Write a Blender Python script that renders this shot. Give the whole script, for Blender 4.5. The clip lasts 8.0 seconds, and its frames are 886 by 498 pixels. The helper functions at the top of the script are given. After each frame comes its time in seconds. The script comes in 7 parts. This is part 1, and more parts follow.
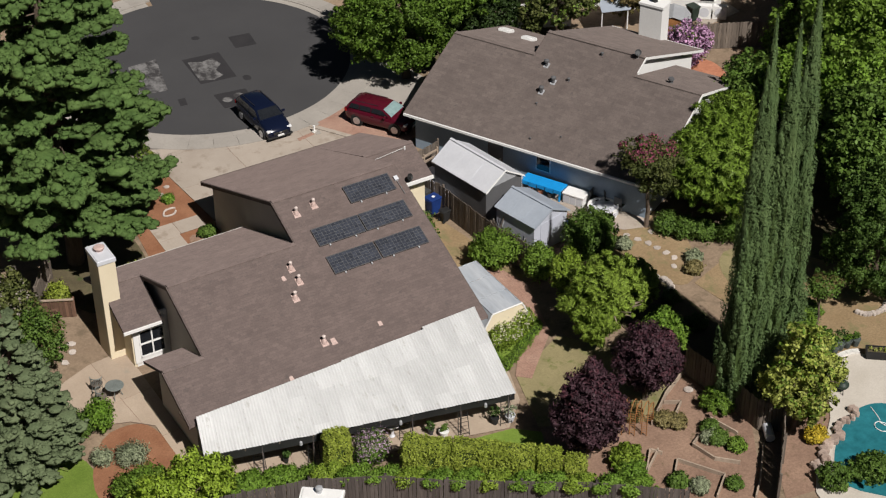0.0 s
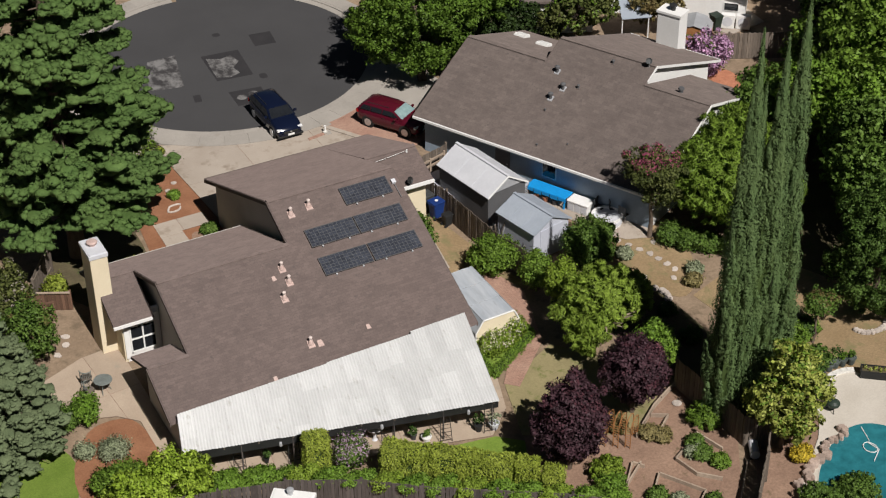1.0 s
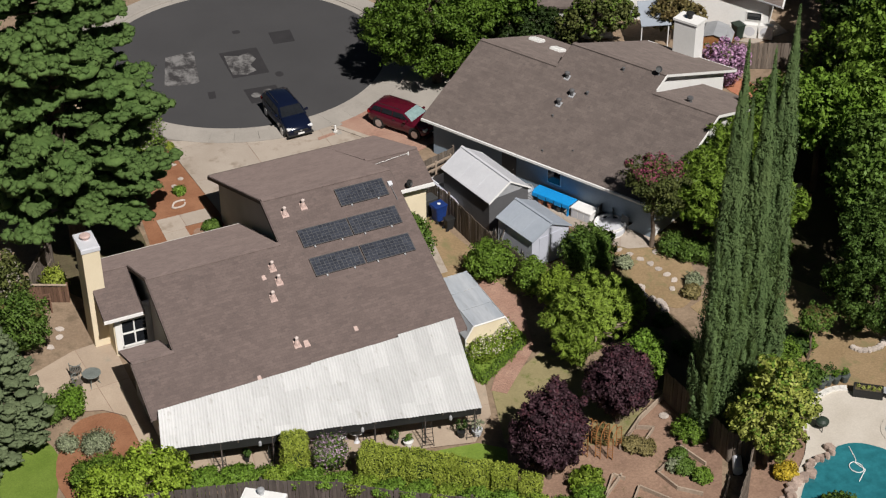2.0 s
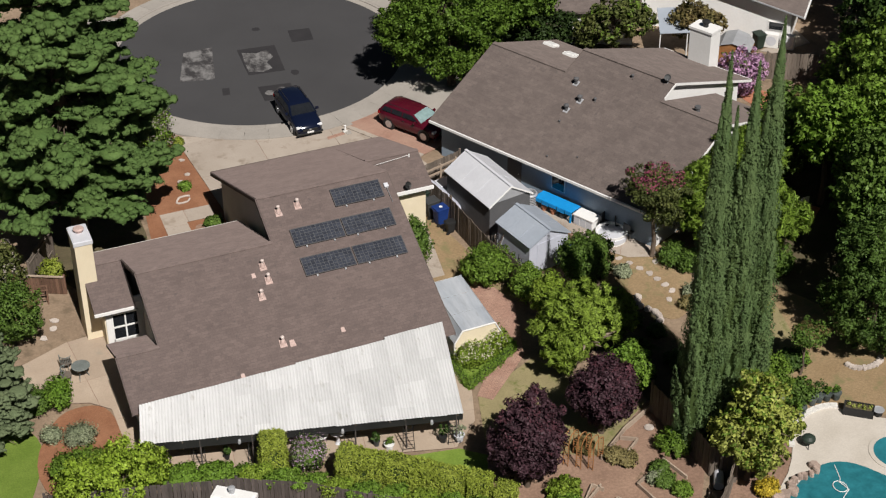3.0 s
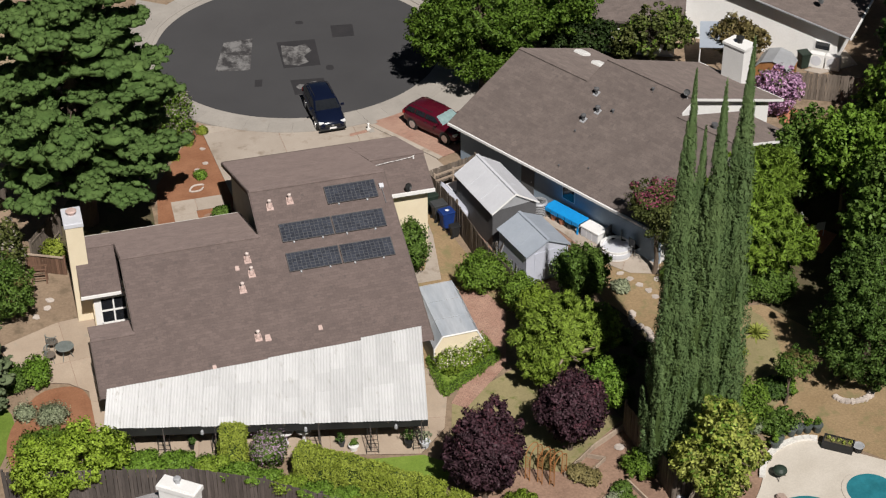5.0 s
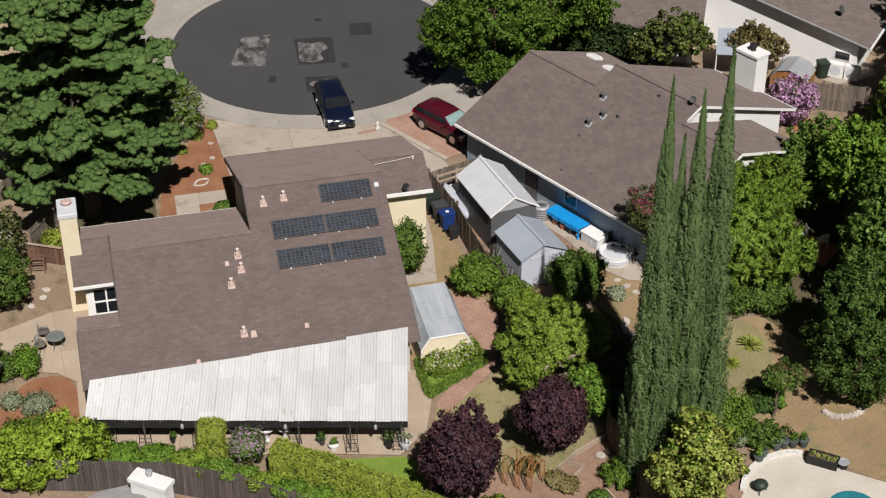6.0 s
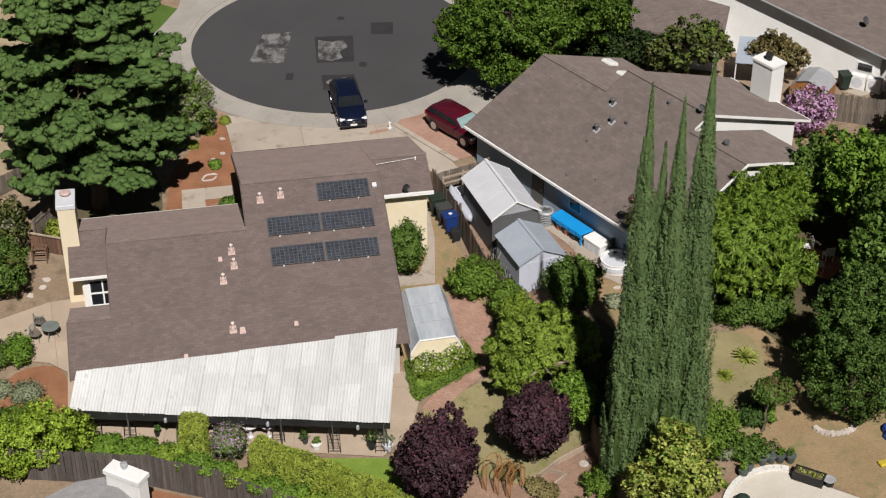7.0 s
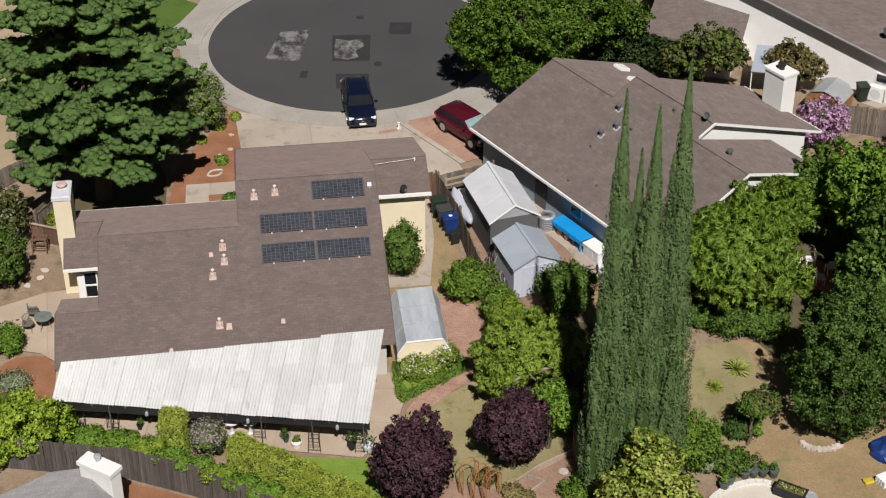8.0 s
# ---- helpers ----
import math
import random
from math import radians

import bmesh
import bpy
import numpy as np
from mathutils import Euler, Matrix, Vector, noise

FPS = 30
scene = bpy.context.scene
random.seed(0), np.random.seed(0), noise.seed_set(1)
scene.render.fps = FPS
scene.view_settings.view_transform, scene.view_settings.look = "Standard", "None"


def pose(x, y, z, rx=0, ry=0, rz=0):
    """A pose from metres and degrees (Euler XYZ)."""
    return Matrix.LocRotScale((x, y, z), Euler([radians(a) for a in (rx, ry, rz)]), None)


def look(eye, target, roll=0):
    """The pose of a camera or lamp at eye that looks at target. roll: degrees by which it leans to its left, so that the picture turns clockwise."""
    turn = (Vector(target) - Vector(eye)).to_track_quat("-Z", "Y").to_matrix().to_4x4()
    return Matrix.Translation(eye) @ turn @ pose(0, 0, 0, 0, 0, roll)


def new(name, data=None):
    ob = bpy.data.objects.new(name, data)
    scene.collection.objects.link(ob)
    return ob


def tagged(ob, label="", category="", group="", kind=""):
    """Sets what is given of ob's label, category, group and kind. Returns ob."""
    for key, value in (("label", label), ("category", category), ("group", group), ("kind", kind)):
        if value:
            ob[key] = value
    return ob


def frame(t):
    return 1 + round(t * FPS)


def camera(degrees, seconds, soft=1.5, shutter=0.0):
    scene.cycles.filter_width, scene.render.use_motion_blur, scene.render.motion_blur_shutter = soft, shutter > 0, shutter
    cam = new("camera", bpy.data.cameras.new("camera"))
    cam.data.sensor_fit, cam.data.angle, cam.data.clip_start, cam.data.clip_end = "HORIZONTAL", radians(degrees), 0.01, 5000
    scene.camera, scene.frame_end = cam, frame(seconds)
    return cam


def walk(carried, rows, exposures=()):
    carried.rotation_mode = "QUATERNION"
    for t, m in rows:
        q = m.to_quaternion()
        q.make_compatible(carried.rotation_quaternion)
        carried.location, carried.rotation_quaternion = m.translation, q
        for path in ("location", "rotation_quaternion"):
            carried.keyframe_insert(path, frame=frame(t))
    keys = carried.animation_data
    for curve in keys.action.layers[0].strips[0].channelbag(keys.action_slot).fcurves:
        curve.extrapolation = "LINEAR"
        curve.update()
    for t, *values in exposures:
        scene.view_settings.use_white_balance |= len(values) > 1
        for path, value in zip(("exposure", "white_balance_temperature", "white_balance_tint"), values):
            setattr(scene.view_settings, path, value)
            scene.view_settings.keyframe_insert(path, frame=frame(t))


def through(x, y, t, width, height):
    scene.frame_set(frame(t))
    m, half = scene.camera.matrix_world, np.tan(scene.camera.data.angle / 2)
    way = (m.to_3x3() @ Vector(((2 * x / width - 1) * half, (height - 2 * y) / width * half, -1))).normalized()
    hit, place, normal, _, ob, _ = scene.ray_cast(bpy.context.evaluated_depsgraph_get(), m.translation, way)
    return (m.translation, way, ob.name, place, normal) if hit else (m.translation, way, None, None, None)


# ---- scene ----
cam = camera(29.04, 8.0, soft=1.22)
PATH = [
    (0.0, (-32.63, -57.23, 50.59), (-28.400, -50.141, 44.950), -0.54),
    (1.0, (-29.13, -58.79, 50.64), (-25.269, -51.489, 44.995), -0.49),
    (2.0, (-25.57, -60.16, 50.64), (-22.090, -52.679, 45.000), -0.44),
    (3.0, (-21.97, -61.36, 50.61), (-18.870, -53.708, 44.967), -0.37),
    (4.0, (-18.31, -62.38, 50.54), (-15.613, -54.575, 44.898), -0.30),
    (5.0, (-14.62, -63.21, 50.44), (-12.327, -55.278, 44.793), -0.23),
    (6.0, (-10.91, -63.85, 50.30), (-9.015, -55.815, 44.654), -0.17),
    (7.0, (-7.16, -64.31, 50.12), (-5.686, -56.184, 44.483), -0.13),
    (8.0, (-3.41, -64.58, 49.91), (-2.343, -56.382, 44.281), -0.11),
]
walk(cam, [(t, look(eye, target, roll)) for t, eye, target, roll in PATH],
     [(0.0, -0.10), (1.5, -0.07), (3.0, -0.05), (4.5, -0.04), (6.0, -0.02), (8.0, -0.01)])

# ---- daylight ----
SUN = Vector((0.008, -0.85, 1.0)).normalized()
world = bpy.data.worlds.new("sky")
scene.world = world
world.use_nodes = True
sky = world.node_tree.nodes.new("ShaderNodeTexSky")
sky.sky_type = "NISHITA"
sky.sun_disc = False
sky.sun_elevation = math.asin(SUN.z)
sky.sun_rotation = math.atan2(SUN.x, SUN.y)
back = world.node_tree.nodes["Background"]
back.inputs[1].default_value = 0.0125
world.node_tree.links.new(sky.outputs[0], back.inputs[0])
sun = new("sun", bpy.data.lights.new("sun", "SUN"))
sun.data.energy = 4.9
sun.data.angle = radians(0.53)
sun.data.color = (1.0, 0.955, 0.905)
sun.matrix_world = look(SUN * 200, (0, 0, 0))


# ---- materials ----
def surface(name, c1, c2, big=0.6, fine=9.0, rough=0.85, bump=0.25, depth=0.02, metal=0.0, soft=0.0, c3=None, spots=0.0,
            island=0.0, each=0.0, stretch=(1, 1, 1), spec=0.3, through=0.0, tiles=None, grain=0.26):
    """Two scales of colour variation with a fine relief, in world metres. c3, spots: stains of a third colour."""
    m = bpy.data.materials.new(name)
    m.use_nodes = True
    nt = m.node_tree
    n, l = nt.nodes, nt.links
    b = n["Principled BSDF"]
    geo = n.new("ShaderNodeNewGeometry")
    mp = n.new("ShaderNodeMapping")
    mp.inputs["Scale"].default_value = stretch
    l.new(geo.outputs["Position"], mp.inputs[0])

    def noise_at(scale, detail=5.0, r=0.6):
        t = n.new("ShaderNodeTexNoise")
        t.inputs["Scale"].default_value, t.inputs["Detail"].default_value, t.inputs["Roughness"].default_value = scale, detail, r
        l.new(mp.outputs[0], t.inputs["Vector"])
        return t.outputs["Fac"]

    def ramp(fac, lo, hi):
        r = n.new("ShaderNodeMapRange")
        r.inputs["From Min"].default_value, r.inputs["From Max"].default_value = lo, hi
        l.new(fac, r.inputs["Value"])
        return r.outputs[0]

    def mix(fac, a, c, mode="MIX"):
        x = n.new("ShaderNodeMix")
        x.data_type, x.blend_type = "RGBA", mode
        for s, v in ((0, fac), (6, a), (7, c)):
            if hasattr(v, "is_linked"):
                l.new(v, x.inputs[s])
            else:
                x.inputs[s].default_value = v if s == 0 else (*v, 1)
        return x.outputs[2]

    fine_fac = noise_at(fine, 6.0, 0.7)
    col = mix(ramp(noise_at(big), 0.32, 0.68), c1, c2)
    speck = ramp(fine_fac, 0.25, 0.75)
    g = n.new("ShaderNodeMapRange")
    g.inputs["To Min"].default_value, g.inputs["To Max"].default_value = 1 - grain, 1 + grain
    l.new(speck, g.inputs["Value"])
    hsv = n.new("ShaderNodeHueSaturation")
    l.new(col, hsv.inputs["Color"])
    l.new(g.outputs[0], hsv.inputs["Value"])
    col = hsv.outputs[0]
    if tiles:
        w, h, gap, dark = tiles
        tc = n.new("ShaderNodeTexCoord")
        bt = n.new("ShaderNodeTexBrick")
        for key, value in (("Scale", 1.0), ("Brick Width", w), ("Row Height", h), ("Mortar Size", gap), ("Mortar Smooth", 0.3), ("Bias", 0.0)):
            bt.inputs[key].default_value = value
        bt.inputs["Color1"].default_value, bt.inputs["Color2"].default_value = (0.90, 0.90, 0.90, 1), (1.08, 1.075, 1.07, 1)
        bt.inputs["Mortar"].default_value = (dark, dark, dark, 1)
        l.new(tc.outputs["Object"], bt.inputs["Vector"])
        col = mix(1.0, col, bt.outputs["Color"], "MULTIPLY")
    if c3:
        col = mix(ramp(noise_at(big * 2.7, 6.0, 0.7), 0.62 - spots * 0.2, 0.70 - spots * 0.1), col, c3)
    for amount, source in ((island, "island"), (each, "each")):
        if amount:
            src = geo.outputs["Random Per Island"] if source == "island" else n.new("ShaderNodeObjectInfo").outputs["Random"]
            v = n.new("ShaderNodeMapRange")
            v.inputs["To Min"].default_value, v.inputs["To Max"].default_value = 1 - amount, 1 + amount
            l.new(src, v.inputs["Value"])
            h2 = n.new("ShaderNodeHueSaturation")
            l.new(col, h2.inputs["Color"])
            l.new(v.outputs[0], h2.inputs["Value"])
            col = h2.outputs[0]
    l.new(col, b.inputs["Base Color"])
    b.inputs["Roughness"].default_value, b.inputs["Metallic"].default_value = rough, metal
    b.inputs["Specular IOR Level"].default_value = spec
    b.inputs["Diffuse Roughness"].default_value = soft
    if bump:
        bp = n.new("ShaderNodeBump")
        bp.inputs["Strength"].default_value, bp.inputs["Distance"].default_value = bump, depth
        l.new(fine_fac, bp.inputs["Height"])
        l.new(bp.outputs[0], b.inputs["Normal"])
    if through:
        tr = n.new("ShaderNodeBsdfTranslucent")
        l.new(col, tr.inputs[0])
        ms = n.new("ShaderNodeMixShader")
        ms.inputs[0].default_value = through
        l.new(b.outputs[0], ms.inputs[1])
        l.new(tr.outputs[0], ms.inputs[2])
        l.new(ms.outputs[0], n["Material Output"].inputs[0])
    return m


def leafy(name, c1, c2, rough=0.55, through=0.25, island=0.35):
    return surface(name, c1, c2, big=0.9, fine=5.0, rough=rough, bump=0, island=island, spec=0.25, through=through)


M = {
    "dirt": surface("dry_soil", (0.195, 0.140, 0.096), (0.270, 0.200, 0.138), 0.4, 6, 0.95, 0.5, 0.03, soft=0.8, c3=(0.150, 0.112, 0.075), spots=0.45),
    "dry_lawn": surface("dry_lawn", (0.250, 0.195, 0.125), (0.330, 0.265, 0.175), 0.4, 10, 0.95, 0.5, 0.03, soft=0.8, c3=(0.2, 0.2, 0.07), spots=0.25, grain=0.12),
    "ochre": surface("ochre_bare_soil", (0.232, 0.162, 0.088), (0.295, 0.212, 0.122), 0.35, 8, 0.95, 0.5, 0.03, soft=0.8, c3=(0.19, 0.165, 0.08), spots=0.55),
    "olive": surface("thin_olive_lawn", (0.205, 0.176, 0.090), (0.268, 0.228, 0.120), 0.5, 10, 0.95, 0.5, 0.03, soft=0.8, c3=(0.14, 0.15, 0.05), spots=0.35, grain=0.15),
    "garden_soil": surface("garden_soil", (0.20, 0.125, 0.09), (0.29, 0.19, 0.135), 0.5, 8, 0.95, 0.6, 0.03, soft=0.8, c3=(0.14, 0.1, 0.06), spots=0.2),
    # litter colour kept dark to carry tree shade on the ground as well
    "litter": surface("litter_and_shade", (0.075, 0.06, 0.035), (0.12, 0.10, 0.055), 0.6, 9, 0.95, 0.7, 0.04, soft=0.6, c3=(0.06, 0.075, 0.025), spots=0.4),
    "mulch": surface("bark_mulch", (0.215, 0.095, 0.050), (0.285, 0.138, 0.076), 0.8, 16, 0.95, 0.8, 0.03, soft=0.5),
    "asphalt": surface("asphalt", (0.047, 0.046, 0.048), (0.057, 0.056, 0.058), 0.12, 30, 0.9, 0.3, 0.01, soft=0.6, grain=0.12),
    "patch": surface("asphalt_patch", (0.025, 0.024, 0.026), (0.032, 0.030, 0.032), 0.8, 30, 0.9, 0.3, 0.01, soft=0.6),
    "patch_worn": surface("worn_patch", (0.036, 0.034, 0.035), (0.044, 0.041, 0.042), 0.5, 12, 0.9, 0.3, 0.01, c3=(0.175, 0.17, 0.168), spots=0.95, soft=0.6, stretch=(1, 0.7, 1)),
    "concrete": surface("concrete", (0.335, 0.283, 0.235), (0.405, 0.352, 0.300), 0.35, 14, 0.9, 0.2, 0.01, soft=0.5, c3=(0.27, 0.22, 0.175), spots=0.35, each=0.06, grain=0.12),
    "patio": surface("tan_patio_concrete", (0.345, 0.270, 0.205), (0.410, 0.330, 0.255), 0.5, 14, 0.9, 0.2, 0.01, soft=0.5, c3=(0.33, 0.28, 0.22), spots=0.1, each=0.06, grain=0.12),
    "concrete_grey": surface("grey_concrete", (0.280, 0.258, 0.232), (0.335, 0.308, 0.277), 0.5, 14, 0.9, 0.2, 0.01, soft=0.5, c3=(0.28, 0.25, 0.22), spots=0.1, each=0.06, grain=0.12),
    "deck": surface("pool_deck_concrete", (0.49, 0.445, 0.385), (0.56, 0.515, 0.455), 0.7, 12, 0.85, 0.2, 0.01, soft=0.4, grain=0.12),
    "paver": surface("brick_paver", (0.32, 0.185, 0.140), (0.39, 0.25, 0.19), 0.9, 14, 0.9, 0.3, 0.01, soft=0.5, tiles=(0.2, 0.1, 0.008, 0.6)),
    "joint": surface("sand_joint", (0.27, 0.17, 0.13), (0.33, 0.22, 0.17), 0.9, 14, 0.95, 0.3, 0.01),
    "lawn": surface("mown_lawn", (0.062, 0.110, 0.018), (0.085, 0.140, 0.026), 0.9, 14, 0.9, 0.9, 0.04, soft=0.4),
    "grass": surface("grass", (0.160, 0.245, 0.034), (0.210, 0.300, 0.050), 0.9, 14, 0.9, 0.9, 0.04, soft=0.4, island=0.3),
    "shingle": surface("asphalt_shingle", (0.160, 0.125, 0.116), (0.186, 0.145, 0.134), 1.1, 26, 0.95, 0.5, 0.012, soft=1.0, c3=(0.128, 0.105, 0.098), spots=0.15, spec=0.15, tiles=(0.31, 0.14, 0.008, 0.84)),
    "shingle2": surface("weathered_shingle", (0.137, 0.112, 0.103), (0.168, 0.138, 0.126), 1.3, 20, 0.95, 0.5, 0.012, soft=1.0, c3=(0.115, 0.097, 0.09), spots=0.2, spec=0.15, tiles=(0.42, 0.2, 0.008, 0.84)),
    "shingle3": surface("grey_shingle", (0.21, 0.205, 0.21), (0.26, 0.25, 0.255), 1.1, 22, 0.95, 0.5, 0.012, soft=1.0, spec=0.15, tiles=(0.31, 0.14, 0.008, 0.72)),
    "dark_wood": surface("dark_fence_wood", (0.085, 0.072, 0.066), (0.13, 0.11, 0.1), 1.0, 8, 0.9, 0.4, 0.01, each=0.25, stretch=(3, 3, 0.4)),
    "verdigris": surface("dark_verdigris_metal", (0.190, 0.215, 0.205), (0.250, 0.275, 0.260), 2, 10, 0.6, 0.1, 0.004, metal=0.3),
    "sunshade": surface("pale_sunshade", (0.20, 0.30, 0.30), (0.26, 0.36, 0.36), 1, 5, 0.25, 0, spec=0.5),
    "brown_trim": surface("brown_painted_trim", (0.115, 0.09, 0.08), (0.14, 0.11, 0.10), 1, 10, 0.8, 0.1, 0.004, grain=0.1),
    "stucco": surface("grey_stucco", (0.50, 0.475, 0.435), (0.56, 0.53, 0.49), 0.7, 30, 0.9, 0.4, 0.006, grain=0.1),
    "cream": surface("cream_stucco", (0.74, 0.64, 0.46), (0.80, 0.70, 0.52), 0.8, 30, 0.9, 0.35, 0.006, grain=0.1),
    "white": surface("white_paint", (0.820, 0.810, 0.790), (0.870, 0.865, 0.850), 0.8, 9, 0.55, 0.08, 0.004, grain=0.05),
    "bluegrey": surface("bluegrey_siding", (0.25, 0.32, 0.40), (0.29, 0.36, 0.44), 0.8, 12, 0.75, 0.1, 0.005, grain=0.1),
    "cover": surface("chalky_white_sheet", (0.575, 0.575, 0.575), (0.650, 0.65, 0.65), 0.9, 5, 0.6, 0.05, 0.004, each=0.06, c3=(0.47, 0.46, 0.44), spots=0.12, stretch=(1, 0.25, 1), grain=0.05),
    "grey_metal": surface("galvanised_metal", (0.42, 0.43, 0.45), (0.50, 0.51, 0.53), 0.8, 6, 0.5, 0.05, 0.004, metal=0.25, grain=0.1),
    "pale_metal": surface("pale_grey_metal", (0.62, 0.63, 0.67), (0.68, 0.69, 0.73), 0.8, 6, 0.5, 0.05, 0.004, metal=0.05, grain=0.05),
    "shed_roof": surface("grey_blue_shed_roof", (0.33, 0.37, 0.43), (0.38, 0.42, 0.48), 0.8, 6, 0.55, 0.05, 0.004, grain=0.06),
    "dark_wall": surface("charcoal_shed_wall", (0.10, 0.10, 0.105), (0.12, 0.12, 0.125), 0.8, 10, 0.7, 0.1, 0.004, grain=0.1),
    "lav": surface("pale_lavender_panel", (0.50, 0.52, 0.60), (0.55, 0.57, 0.65), 0.8, 8, 0.6, 0.06, 0.004, grain=0.05),
    "old_wood": surface("weathered_fence_wood", (0.13, 0.105, 0.085), (0.20, 0.165, 0.135), 1.0, 8, 0.9, 0.4, 0.01, each=0.25, stretch=(3, 3, 0.4)),
    "red_wood": surface("redwood_fence", (0.135, 0.078, 0.052), (0.190, 0.108, 0.072), 1.0, 8, 0.9, 0.4, 0.01, each=0.25, stretch=(3, 3, 0.4)),
    "timber": surface("bed_timber", (0.34, 0.26, 0.20), (0.44, 0.35, 0.27), 1.0, 10, 0.9, 0.3, 0.008, each=0.12),
    "bark": surface("bark", (0.10, 0.075, 0.055), (0.16, 0.12, 0.09), 2.0, 14, 0.95, 0.8, 0.03, stretch=(1, 1, 0.3)),
    "black_frame": surface("grey_anodised_frame", (0.16, 0.16, 0.165), (0.19, 0.19, 0.195), 1, 10, 0.4, 0, metal=0.6),
    "bright_metal": surface("bright_metal", (0.62, 0.62, 0.63), (0.7, 0.7, 0.7), 1, 10, 0.35, 0, metal=0.8),
    "cell": surface("solar_cell", (0.042, 0.046, 0.060), (0.050, 0.055, 0.070), 1, 8, 0.12, 0, spec=0.5, each=0.2),
    "busbar": surface("cell_gap", (0.095, 0.098, 0.105), (0.115, 0.118, 0.125), 1, 8, 0.3, 0),
    "pink": surface("pinkish_flashing", (0.50, 0.36, 0.32), (0.58, 0.44, 0.4), 1.5, 12, 0.7, 0.1, 0.004),
    "pale_flashing": surface("pale_pinkish_metal", (0.62, 0.52, 0.48), (0.68, 0.58, 0.54), 1.5, 12, 0.6, 0.1, 0.004),
    "glass": surface("dark_glass", (0.012, 0.014, 0.017), (0.018, 0.02, 0.024), 0.5, 3, 0.05, 0, spec=0.6),
    "black": surface("black_plastic", (0.02, 0.02, 0.02), (0.03, 0.03, 0.03), 1, 10, 0.5, 0),
    "red_car": surface("dark_red_paint", (0.075, 0.005, 0.014), (0.085, 0.006, 0.017), 0.3, 2, 0.18, 0, spec=0.6, grain=0.05),
    "blue_car": surface("navy_car_paint", (0.005, 0.008, 0.024), (0.006, 0.010, 0.028), 0.3, 2, 0.15, 0, spec=0.6, grain=0.05),
    "rubber": surface("tyre_rubber", (0.015, 0.015, 0.015), (0.02, 0.02, 0.02), 2, 20, 0.85, 0.1, 0.004),
    "lamp": surface("clear_lamp_plastic", (0.75, 0.76, 0.78), (0.8, 0.81, 0.82), 1, 5, 0.1, 0, spec=0.6),
    "tail": surface("red_lamp_plastic", (0.25, 0.01, 0.01), (0.3, 0.012, 0.012), 1, 5, 0.15, 0),
    "blue_bin": surface("blue_bin_plastic", (0.012, 0.035, 0.16), (0.016, 0.045, 0.19), 1, 8, 0.5, 0.05, 0.004),
    "grey_bin": surface("grey_bin_plastic", (0.055, 0.058, 0.06), (0.07, 0.072, 0.075), 1, 8, 0.5, 0.05, 0.004),
    "green_bin": surface("dark_green_bin_plastic", (0.022, 0.035, 0.026), (0.03, 0.045, 0.034), 1, 8, 0.5, 0.05, 0.004),
    "blue_plastic": surface("bright_blue_plastic", (0.010, 0.275, 0.68), (0.015, 0.315, 0.74), 0.8, 6, 0.45, 0.1, 0.01, grain=0.1),
    "water": surface("pool_water", (0.02, 0.145, 0.175), (0.03, 0.195, 0.23), 0.5, 2.0, 0.05, 0.25, 0.02, spec=0.5),
    "spa_water": surface("spa_water", (0.025, 0.17, 0.21), (0.032, 0.21, 0.26), 0.8, 2.0, 0.05, 0.2, 0.02, spec=0.5),
    "stone": surface("pale_rock", (0.42, 0.36, 0.32), (0.52, 0.46, 0.41), 2, 12, 0.9, 0.5, 0.02, each=0.15, soft=0.4),
    "boulder": surface("pinkish_boulder", (0.30, 0.22, 0.18), (0.42, 0.33, 0.28), 2, 12, 0.9, 0.6, 0.02, each=0.2, soft=0.4),
    "white_stone": surface("white_stone", (0.62, 0.60, 0.56), (0.72, 0.70, 0.66), 2, 12, 0.9, 0.4, 0.02, each=0.1),
    "glazed": surface("dark_glazed_pot", (0.07, 0.085, 0.08), (0.11, 0.125, 0.12), 3, 12, 0.4, 0.05, 0.004, each=0.2),
    "poly": surface("clouded_polycarbonate", (0.36, 0.395, 0.44), (0.52, 0.545, 0.58), 1.6, 5, 0.35, 0.05, 0.004, c3=(0.38, 0.40, 0.43), spots=0.3, grain=0.1, stretch=(1, 0.2, 1)),
    "terracotta": surface("terracotta", (0.42, 0.17, 0.10), (0.5, 0.22, 0.13), 2, 12, 0.85, 0.1, 0.004),
    "rust": surface("rusty_wire", (0.30, 0.13, 0.045), (0.38, 0.18, 0.07), 2, 12, 0.85, 0.1, 0.004),
    # dark green for solid cores, with the shade between leaves in its colour
    "l_inner": leafy("crown_inner_shade", (0.040, 0.066, 0.018), (0.058, 0.088, 0.026), through=0.0, island=0.1),
    # leaf green lowered so that the colour itself carries the foliage's shade
    "l_deep": leafy("shade_darkened_leaves", (0.030, 0.058, 0.014), (0.048, 0.082, 0.020)),
    "l_pine": surface("cedar_needles", (0.066, 0.120, 0.031), (0.098, 0.158, 0.044), 1.1, 9.0, 0.75, 0.7, 0.06, island=0.14, spec=0.2, grain=0.34),
    "l_spruce": surface("blue_spruce_needles", (0.100, 0.132, 0.066), (0.140, 0.174, 0.090), 1.4, 14.0, 0.75, 0.7, 0.04, island=0.14, spec=0.2, grain=0.34),
    "l_cypress": leafy("cypress_scale_leaves", (0.088, 0.145, 0.052), (0.122, 0.182, 0.066), 0.7, 0.08, 0.08),
    "l_plum": leafy("purple_plum_leaves", (0.062, 0.033, 0.042), (0.100, 0.048, 0.062)),
